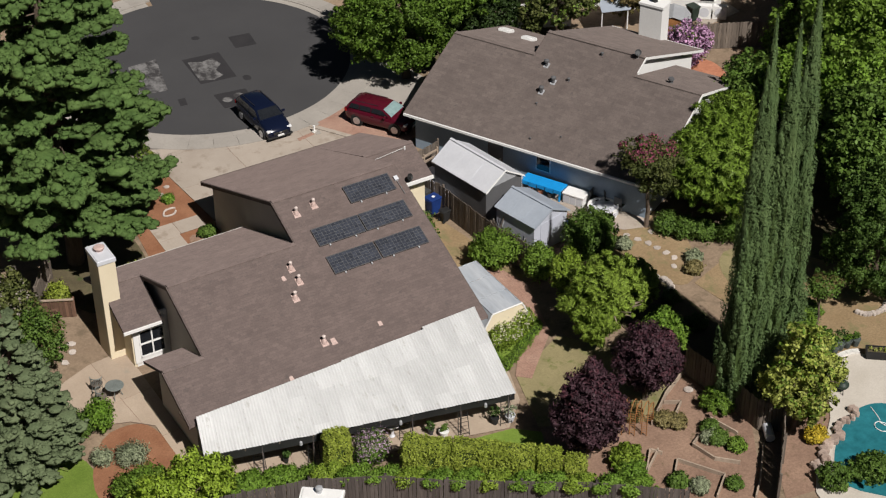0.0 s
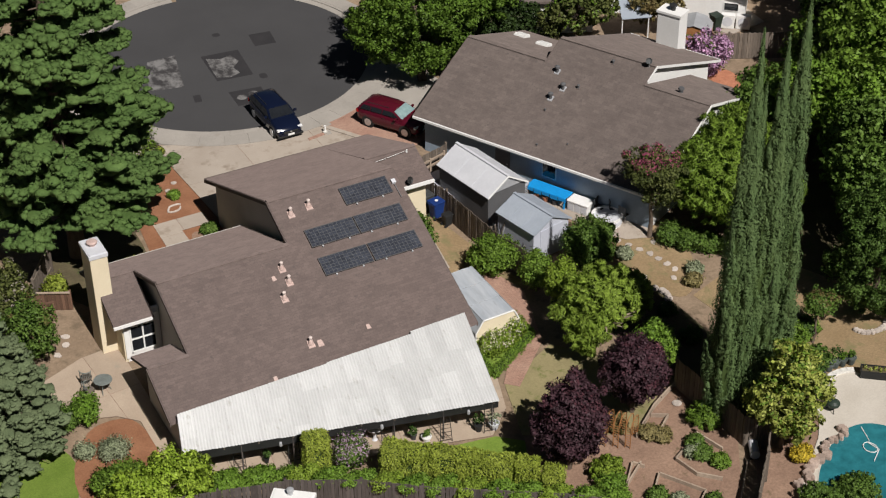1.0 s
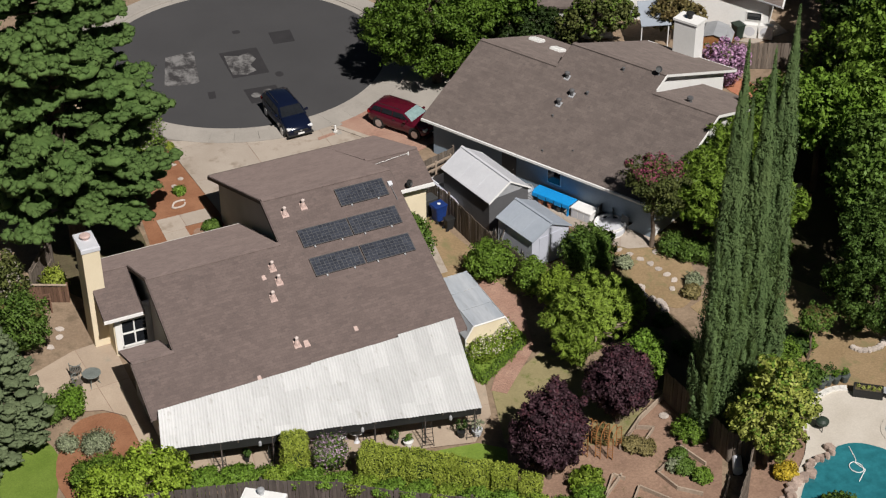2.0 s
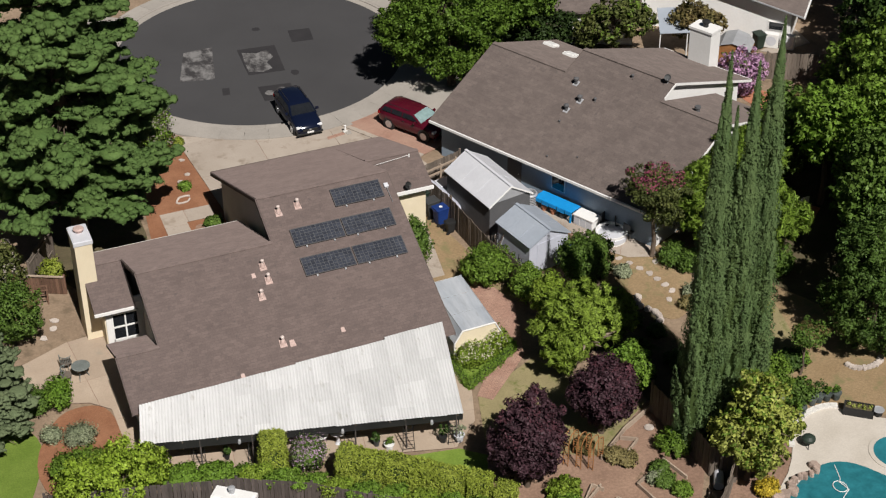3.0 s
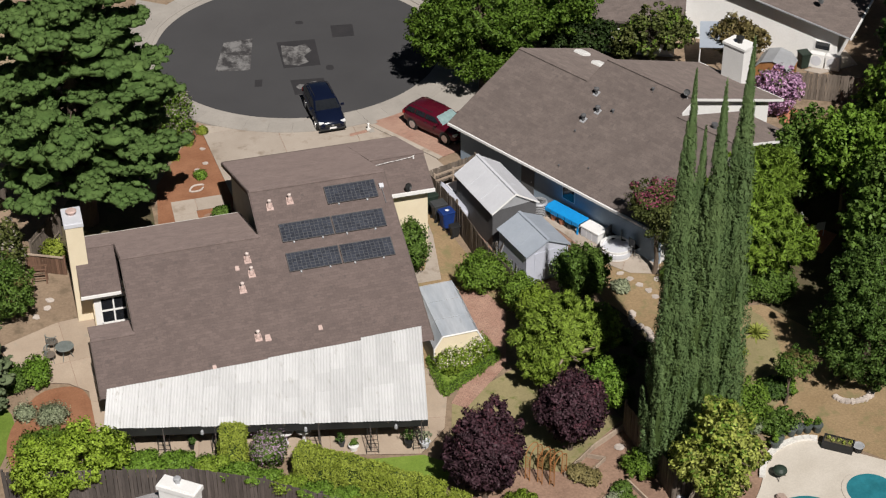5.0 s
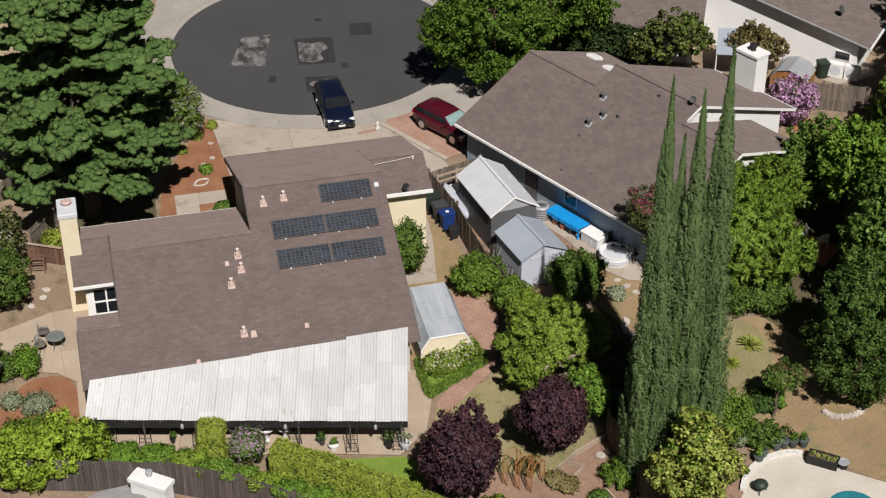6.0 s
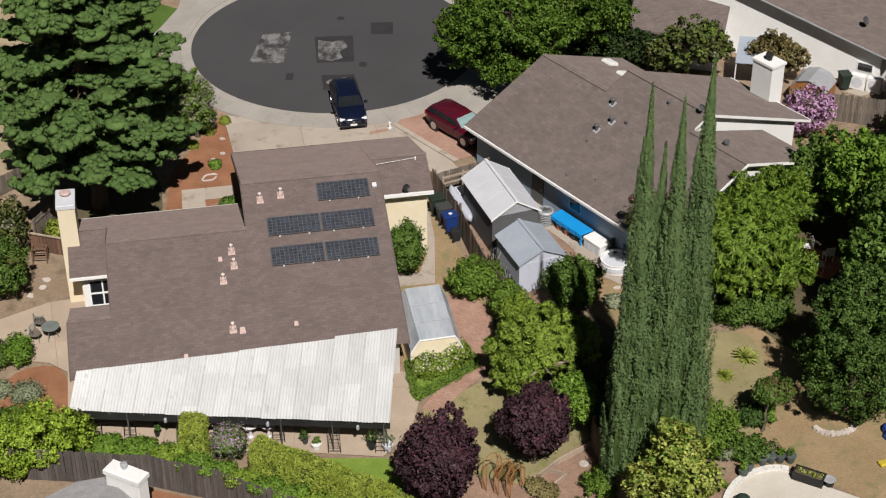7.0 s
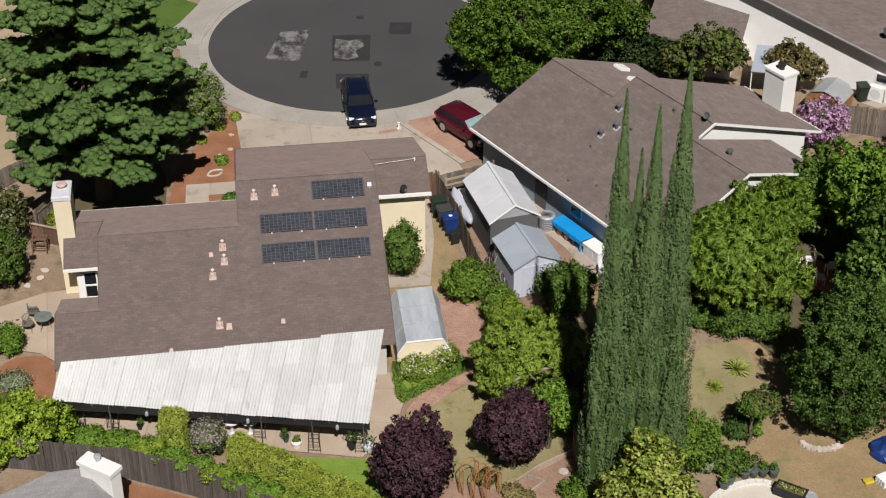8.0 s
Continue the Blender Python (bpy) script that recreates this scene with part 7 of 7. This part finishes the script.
tree("crape_myrtle", "leafy green crape myrtle with faded pink bloom", (-16.2, 7.6), [(0, 0, 2.0, 1.4, 1.5, 1.7)], "l_mid", 110, 80, 0.09, extra=("l_bronze", 0.16, 2.0))
tree("shrub", "straggly olive shrub with bronze tips by the side fence", (-16.3, 10.1), [(0, 0, 1.9, 1.2, 1.3, 1.5), (0.2, 1.7, 1.8, 1.1, 1.1, 1.4)], "l_olive", 70, 60, 0.12, trunk=0.06, category="shrub", extra=("f_pale", 0.35, 1.0))
tree("shrub", "yellow-green shrub by the fence", (-13.65, 12.0), [(0, 0, 0.8, 0.65, 0.6, 0.75)], "l_hedge", 46, 90, 0.09, trunk=0, category="shrub")
tree("shrub", "bright shrub behind the chimney", (-9.8, 11.2), [(0, 0, 0.9, 1.6, 0.7, 0.8)], "l_hedge", 70, 90, 0.09, trunk=0, category="shrub")
tree("shrub", "young bright green shrub beside the side patio", (-15.45, 2.0), [(0, 0, 0.9, 0.7, 0.7, 0.9)], "l_bright", 45, 80, 0.09, trunk=0.04, category="shrub")
tree("shrub", "clipped dark green ball shrub", (-16.5, 2.2), [(0, 0, 0.6, 0.75, 0.75, 0.6)], "l_mid", 60, 90, 0.07, trunk=0, fill=0.92, category="shrub")
tree("sage_bush", "silvery sage bush in the mulch", (-16.2, -0.1), [(0, 0, 0.3, 0.45, 0.45, 0.3)], "l_sage", 26, 80, 0.07, trunk=0, category="shrub")
tree("sage_bush", "larger grey-green sage bush in the mulch", (-15.0, -0.7), [(0, 0, 0.45, 0.8, 0.7, 0.45)], "l_sage", 50, 90, 0.06, trunk=0, category="shrub")
tree("shrub", "low green shrub at the edge of the mulch", (-15.6, -3.1), [(0, 0, 0.7, 1.4, 1.0, 0.7)], "l_green", 90, 90, 0.09, trunk=0, category="shrub")
tree("shrub", "large bright green shrub at the fence corner", (-14.2, -5.6), [(0.2, 0, 1.8, 1.6, 1.3, 1.7), (-1.6, -0.3, 1.7, 1.5, 1.2, 1.7), (1.5, 0.7, 1.2, 0.8, 0.8, 1.1)], "l_neon", 240, 110, 0.10, trunk=0.08, category="shrub")
clipped_hedge("hedge", "clipped upright block of yellow-green hedge", (-8.2, -6.2), (-7.2, -6.45), 0.95, 0.05, 2.35, "l_hedge", "yellow-green hedge")
tree("lilac_bush", "bush with pale lilac blossom", (-6.2, -6.7), [(0, 0, 1.2, 0.85, 0.7, 0.85)], "l_mid", 60, 80, 0.07, trunk=0.05, category="shrub", extra=("f_lilac", 0.8, 0.2))
for k, (x, y, rx, h) in enumerate(((-11.6, -5.2, 0.9, 0.9), (-10.2, -5.5, 1.0, 0.8), (-9.1, -6.1, 0.8, 0.65))):
    tree("low_hedge", "low clipped green hedge along the fence", (x, y), [(0, 0, h * 0.55, rx, 0.65, h * 0.5)], "l_bright", 70, 100, 0.075, trunk=0, fill=0.9, r0=0.22, r1=0.36, category="hedge", group="low hedge")
for a, b, h in (((-5.2, -7.75), (-3.55, -9.05), 2.0), ((-3.5, -9.1), (-2.0, -10.3), 2.05), ((-1.95, -10.35), (-0.72, -11.3), 1.95), ((-0.6, -11.4), (0.15, -12.0), 1.95), ((0.35, -12.1), (1.0, -12.65), 1.6)):
    clipped_hedge("hedge", "clipped yellow-green hedge with a flat top", a, b, 0.85, 0.05, h, "l_hedge", "yellow-green hedge")
for k in range(12):
    f = k / 11
    tree("vine", "green creeper spilling over the back fence", (-8.8 + 10.8 * f, -7.4 - 7.6 * f), [(0, 0, 1.5, 0.85, 0.4, 0.34), (0.2, 0.4, 0.8, 0.7, 0.5, 0.7)], "l_bright" if k % 3 else "l_lime", 80, 90, 0.075, trunk=0, fill=0.75, r0=0.22, r1=0.38, category="vine", group="fence creeper")
for a, b in (((2.5, -4.0), (5.75, -2.05)), ((2.55, -3.8), (2.6, -1.3)), ((5.75, -1.95), (5.2, -0.5))):
    clipped_hedge("low_hedge", "low clipped green box hedge round the rose bed", a, b, 0.36, 0.05, 0.42, "l_green", "rose bed hedge", 500, 0.034)
tree("rose_bush", "rose bushes with pale blossom by the greenhouse", (4.0, -1.9), [(-0.75, -0.3, 0.65, 0.8, 0.7, 0.65), (0.6, 0.1, 0.8, 0.95, 0.75, 0.8), (-0.1, -0.4, 0.5, 0.9, 0.5, 0.5)], "l_lime", 120, 80, 0.08, trunk=0, category="shrub", extra=("f_white", 0.3, 0.5))
for x, y, h, m, nm, lb in ((9.4, -11.4, 0.9, "l_green", "shrub", "leafy bright green shrub in the kitchen garden"), (7.9, -13.3, 0.5, "l_mid", "herb_clump", "sprawling herbs in the garden bed"), (7.0, -11.4, 0.5, "l_dry", "herb_clump", "dry flowering herbs in the garden bed"),
                            (6.6, -11.0, 0.5, "l_dry", "herb_clump", "straw-coloured herbs in the garden bed"), (4.6, -14.6, 0.5, "l_mid", "herb_clump", "sprawling vegetables in the garden bed"), (5.2, -15.4, 0.45, "l_sage", "herb_clump", "grey-green vegetables in the garden bed"),
                            (3.5, -12.4, 0.8, "l_lime", "shrub", "bright green shrub at the edge of the garden"), (2.6, -14.6, 0.8, "l_green", "shrub", "green shrub at the back fence"), (11.7, -15.45, 0.55, "f_yellow", "flower_bush", "bush in yellow blossom beside the pool"),
                            (12.1, -18.7, 1.0, "l_mid", "shrub", "dark shrub at the pool's edge"), (10.5, -18.2, 0.9, "l_mid", "shrub", "dark shrub at the pool's edge"), (16.2, -10.5, 0.9, "l_mid", "shrub", "feathery shrub behind the planters"), (15.2, -10.2, 0.7, "l_sage", "shrub", "grey-green shrub behind the planters"), (8.0, -12.5, 0.45, "l_mid", "herb_clump", "sprawling herbs in the garden bed"), (8.3, -14.1, 0.45, "l_green", "herb_clump", "sprawling herbs in the garden bed"), (7.6, -13.0, 0.4, "l_sage", "herb_clump", "grey-green herbs in the garden bed"), (6.6, -16.0, 0.4, "l_mid", "herb_clump", "sprawling vegetables in the garden bed"), (5.6, -9.9, 0.5, "l_bronze", "herb_clump", "rust-coloured flowering herbs by the arches"), (3.2, -13.2, 0.7, "l_bright", "shrub", "bright green shrub at the edge of the garden"), (15.2, -2.2, 0.5, "l_dry", "herb_clump", "dry grassy clump on the lawn edge"),
                            (13.4, 1.5, 0.5, "l_sage", "herb_clump", "wispy shrub on the dry lawn"), (15.8, -1.4, 0.5, "l_sage", "herb_clump", "wispy shrub on the dry lawn"), (-5.1, 18.2, 0.35, "l_bright", "shrub", "low green clump in the mulch"), (-4.6, 14.0, 0.5, "l_mid", "shrub", "small dark shrub by the entry wall"), (-4.2, 23.0, 0.3, "l_hedge", "shrub", "low yellow-green edging plants"), (-5.2, 22.0, 0.3, "l_hedge", "shrub", "low yellow-green edging plants"), (-6.2, 20.6, 0.3, "l_hedge", "shrub", "low yellow-green edging plants"),
                            (17.6, -8.2, 0.7, "l_bright", "shrub", "leafy shrub behind the planters")):
    tree(nm, lb, (x, y), [(0, 0, h * 0.6, h * 1.05, h, h * 0.6)], m, int(30 + 40 * h), 70, 0.075, 0.16, 0.32, 0, category="plant", long=1.6 if nm == "agave" else 1.1)
# dark sheet: shade of the woods put into the ground colour
area("woodland_floor", [(19.5, -1.0), (22.0, -6.0), (26.0, -6.0), (44.0, -8.0), (44.0, 14.0), (34.8, 14.6), (27.5, 13.0), (23.0, 6.0)], 0.02, "litter", "leaf litter under the trees, darkened for their shade", "ground")
for x, y, z, r, h, m in ((24.6, -3.6, 4.0, 2.0, 2.4, "l_mid"), (27.6, 0.4, 4.6, 2.6, 3.2, "l_bright"), (31.5, 5.0, 5.0, 2.8, 3.4, "l_green"), (27.2, 9.8, 0.9, 1.5, 0.9, "l_mid"), (31.6, 10.4, 1.3, 1.8, 1.3, "l_green"), (34.0, 2.0, 5.6, 3.0, 4.0, "l_green"), (33.0, -1.5, 5.0, 2.8, 3.8, "l_dark"), (26.5, -5.2, 3.2, 2.2, 2.8, "l_mid"), (37.0, 7.0, 6.0, 3.2, 4.4, "l_mid")):
    tree("garden_tree", "leafy green tree of the crowded back woods", (x, y), [(0, 0, z, r, r, h)], m, int(60 * r), 90, 0.14, 0.45, 0.75, 0.16, group="back woods")


def agave(x, y, r, material, label):
    """A rosette of narrow arching blades."""
    SEED[0] += 1
    rg = random.Random(SEED[0])
    ob = thing("agave", label, "plant", pose(x, y, 0.02), "agaves")
    for k in range(64):
        a, e = k * 2.4, radians(80 - 66 * (k / 64) + rg.uniform(-9, 9))
        L, w = r * rg.uniform(0.75, 1.1), 0.036 * r / 0.6
        bm = bmesh.new()
        d, s = Vector((math.cos(a), math.sin(a), 0)), Vector((-math.sin(a), math.cos(a), 0))
        rows = []
        for f, q in ((0.05, 0.8), (0.4, 1.0), (0.75, 0.7), (1.0, 0.05)):
            p = d * (L * f * math.cos(e)) + Vector((0, 0, L * f * math.sin(e) - 0.35 * L * f * f))
            p.z = max(p.z, 0.02)
            rows.append([bm.verts.new(p + s * w * q), bm.verts.new(p - Vector((0, 0, 0.02))), bm.verts.new(p - s * w * q)])
        for u, v in zip(rows, rows[1:]):
            bm.faces.new((u[0], u[1], v[1], v[0]))
            bm.faces.new((u[1], u[2], v[2], v[1]))
        part("blade", bm, material, ob)
    return ob


agave(18.4, -3.75, 0.85, "l_var", "spiky yellow-green variegated agave plant")
agave(17.0, -4.9, 0.6, "l_hedge", "smaller green agave plant on the thin lawn")
# this crown's shade is put into its leaf colour
tree("garden_tree", "tree behind the neighbour's house, its leaves darkened for shade", (18.6, 25.0), [(0, 0, 2.2, 1.8, 1.5, 1.8), (2.0, -0.4, 1.8, 1.4, 1.2, 1.4)], "l_deep", 130, 90, 0.12, 0.3, 0.6, 0.15)
# dark sheet: near-black shade by the cypresses put into the ground colour
area("shade_bed", rounded([(9.9, -8.6), (9.1, -3.4), (9.9, 0.4), (12.2, 1.2), (13.0, -0.8), (13.5, -3.6), (13.4, -8.8), (11.5, -10.0)]), 0.034, "litter", "litter and low growth beside the cypresses, darkened for shade", "ground")
for x, y, r in ((10.4, -6.6, 0.6), (11.2, -4.6, 0.7), (12.4, -6.0, 0.6), (11.9, -2.4, 0.6), (10.4, -2.8, 0.5), (12.6, -3.6, 0.5)):
    tree("shrub", "low dark green shrub in the cypress shade", (x, y), [(0, 0, 0.5 * r, r, r, 0.6 * r)], "l_dark", 36, 70, 0.08, 0.2, 0.36, 0, category="shrub", group="shade shrubs")
# dark sheet added to darken the ground under the street trees
area("shaded_ground", rounded([(14.5, 22.6), (13.8, 28.0), (18.0, 30.0), (23.5, 26.4), (24.6, 22.0), (19.0, 20.5)]), 0.03, "litter", "ground behind the neighbour's house, darkened for tree shade", "ground")
tree("shrub", "dark shrub under the small tree", (17.3, -8.3), [(0, 0, 0.5, 0.8, 0.6, 0.5)], "l_dark", 40, 90, 0.09, trunk=0, category="shrub")
# ---- cars ----
def car(label, m, paint, L=4.6, W=1.86, H=1.66, shade=False):
    """A five-door family car, nose towards -y."""
    ob = thing("car", label, "car", m)
    # lower body: rings of half width and heights along the length
    st = [(-0.5, 0.60, 0.42, 0.62), (-0.485, 0.78, 0.30, 0.72), (-0.44, 0.90, 0.24, 0.86), (-0.34, 0.96, 0.22, 0.98), (-0.2, 0.98, 0.22, 1.04), (0.1, 1.0, 0.22, 1.06), (0.34, 0.99, 0.24, 1.08), (0.44, 0.95, 0.28, 1.08), (0.485, 0.86, 0.34, 1.02), (0.5, 0.74, 0.42, 0.9)]
    bm = bmesh.new()
    rings = []
    for f, w, z0, z1 in st:
        hw, y = w * W / 2, f * L
        sec = [(-0.86, z0), (-1.0, z0 + 0.16), (-1.0, z0 + 0.62 * (z1 - z0)), (-0.93, z1 - 0.05), (-0.8, z1), (0, z1 + 0.03), (0.8, z1), (0.93, z1 - 0.05), (1.0, z0 + 0.62 * (z1 - z0)), (1.0, z0 + 0.16), (0.86, z0)]
        rings.append([bm.verts.new((a * hw, y, z)) for a, z in sec])
    for a, b in zip(rings, rings[1:]):
        for k in range(11):
            bm.faces.new((a[k], a[(k + 1) % 11], b[(k + 1) % 11], b[k]))
    bm.faces.new(rings[0])
    bm.faces.new(rings[-1][::-1])
    bmesh.ops.recalc_face_normals(bm, faces=bm.faces)
    part("body", bm, paint, ob, smooth=True)
    # cabin
    cab = [(-0.26, 0.80, 1.02, 1.04), (-0.10, 0.78, 1.04, H - 0.10), (-0.02, 0.76, 1.04, H - 0.02), (0.18, 0.76, 1.05, H), (0.36, 0.74, 1.05, H - 0.04), (0.42, 0.72, 1.05, H - 0.14), (0.475, 0.80, 1.04, 1.06)]
    bm = bmesh.new()
    rings = []
    for f, w, z0, z1 in cab:
        y = f * L
        lo, hi = 0.93 * W / 2, w * W / 2
        t = min(1.0, (z1 - z0) / (H - z0))
        top = lo + (hi - lo) * t
        rings.append([bm.verts.new(p) for p in ((-lo, y, z0 - 0.04), (-top, y, z1 - 0.06 * t), (-top * 0.86, y, z1), (0, y, z1 + 0.02 * t), (top * 0.86, y, z1), (top, y, z1 - 0.06 * t), (lo, y, z0 - 0.04))])
    for a, b in zip(rings, rings[1:]):
        for k in range(6):
            bm.faces.new((a[k], a[k + 1], b[k + 1], b[k]))
    bmesh.ops.recalc_face_normals(bm, faces=bm.faces)
    part("cabin", bm, paint, ob, smooth=True)

    def glass(name, pts, mat="glass", label=""):
        b2 = bmesh.new()
        f = b2.faces.new([b2.verts.new(p) for p in pts])
        b2.normal_update()
        bmesh.ops.solidify(b2, geom=[f], thickness=0.012)
        bmesh.ops.recalc_face_normals(b2, faces=b2.faces)
        return part(name, b2, mat, ob, label)

    hw = W / 2
    glass("windscreen", [(-0.84 * hw, -0.248 * L, 1.085), (0.84 * hw, -0.248 * L, 1.085), (0.70 * hw, -0.108 * L, H - 0.085), (-0.70 * hw, -0.108 * L, H - 0.085)], "sunshade" if shade else "glass", "windscreen with a pale sunshade behind it" if shade else "")
    glass("rear_window", [(0.76 * hw, 0.468 * L, 1.12), (-0.76 * hw, 0.468 * L, 1.12), (-0.66 * hw, 0.424 * L, H - 0.13), (0.66 * hw, 0.424 * L, H - 0.13)])
    for s in (-1, 1):
        for y0, y1, ya, yb in ((-0.205, 0.06, -0.09, 0.06), (0.075, 0.25, 0.075, 0.25), (0.262, 0.425, 0.262, 0.385)):
            xl, xh = s * (0.925 * hw + 0.012), s * (0.795 * hw + 0.012)
            glass("side_window", [(xl, y0 * L, 1.10), (xl, y1 * L, 1.10), (xh, yb * L, H - 0.13), (xh, ya * L, H - 0.13)])
        part("headlamp", B(s * 0.74 * hw - 0.15, -0.478 * L, 0.66, s * 0.74 * hw + 0.15, -0.435 * L, 0.80, bevel=0.03), "lamp", ob)
        part("tail_lamp", B(s * 0.84 * hw - 0.1, 0.462 * L, 0.78, s * 0.84 * hw + 0.1, 0.492 * L, 1.0, bevel=0.02), "tail", ob)
        mi = part("mirror", B(s * (hw + 0.08) - 0.1, -0.185 * L, 1.02, s * (hw + 0.08) + 0.1, -0.155 * L, 1.16, bevel=0.03), paint, ob)
        part("roof_rail", rod(bmesh.new(), (s * 0.64 * hw, -0.02 * L, H + 0.02), (s * 0.64 * hw, 0.34 * L, H), 0.018, n=6), "black", ob)
        for y in (-0.305, 0.295):
            wh = part("wheel", rod(bmesh.new(), (s * (hw - 0.22), y * L, 0.34), (s * (hw + 0.0), y * L, 0.34), 0.34, n=24), "rubber", ob)
            part("rim", lathe(bmesh.new(), [(0.23, 0), (0.23, 0.012), (0.05, 0.02)], 18), "bright_metal", wh, m=pose(s * hw, y * L, 0.34, 0, 90 * s, 0))
            part("wheel_arch", rod(bmesh.new(), (s * (hw - 0.25), y * L, 0.36), (s * (hw - 0.008), y * L, 0.36), 0.41, n=24), "black", ob)
        part("door_handle", B(s * hw * 1.0 - 0.012, 0.02 * L, 0.86, s * hw * 1.0 + 0.012, 0.06 * L, 0.89), "black", ob)
    part("grille", B(-0.45, -0.504 * L, 0.50, 0.45, -0.47 * L, 0.66, bevel=0.02), "black", ob)
    part("badge", B(-0.07, -0.51 * L, 0.58, 0.07, -0.5 * L, 0.66, bevel=0.02), "bright_metal", ob)
    part("number_plate", B(-0.2, -0.512 * L, 0.40, 0.2, -0.502 * L, 0.50), "white", ob)
    part("bumper", B(-0.8, -0.497 * L, 0.26, 0.8, -0.46 * L, 0.40, bevel=0.04), "black", ob)
    return ob


car("dark red estate car parked on the brick strip, sunshade in place", pose(8.95, 19.25, 0.09, 0, 0, 31.3), "red_car", 4.2, 1.74, 1.48, True)
car("dark navy blue car with headlamps facing the house", pose(3.02, 22.85, 0.03, 0, 0, 1), "blue_car", 4.3, 1.72, 1.5)
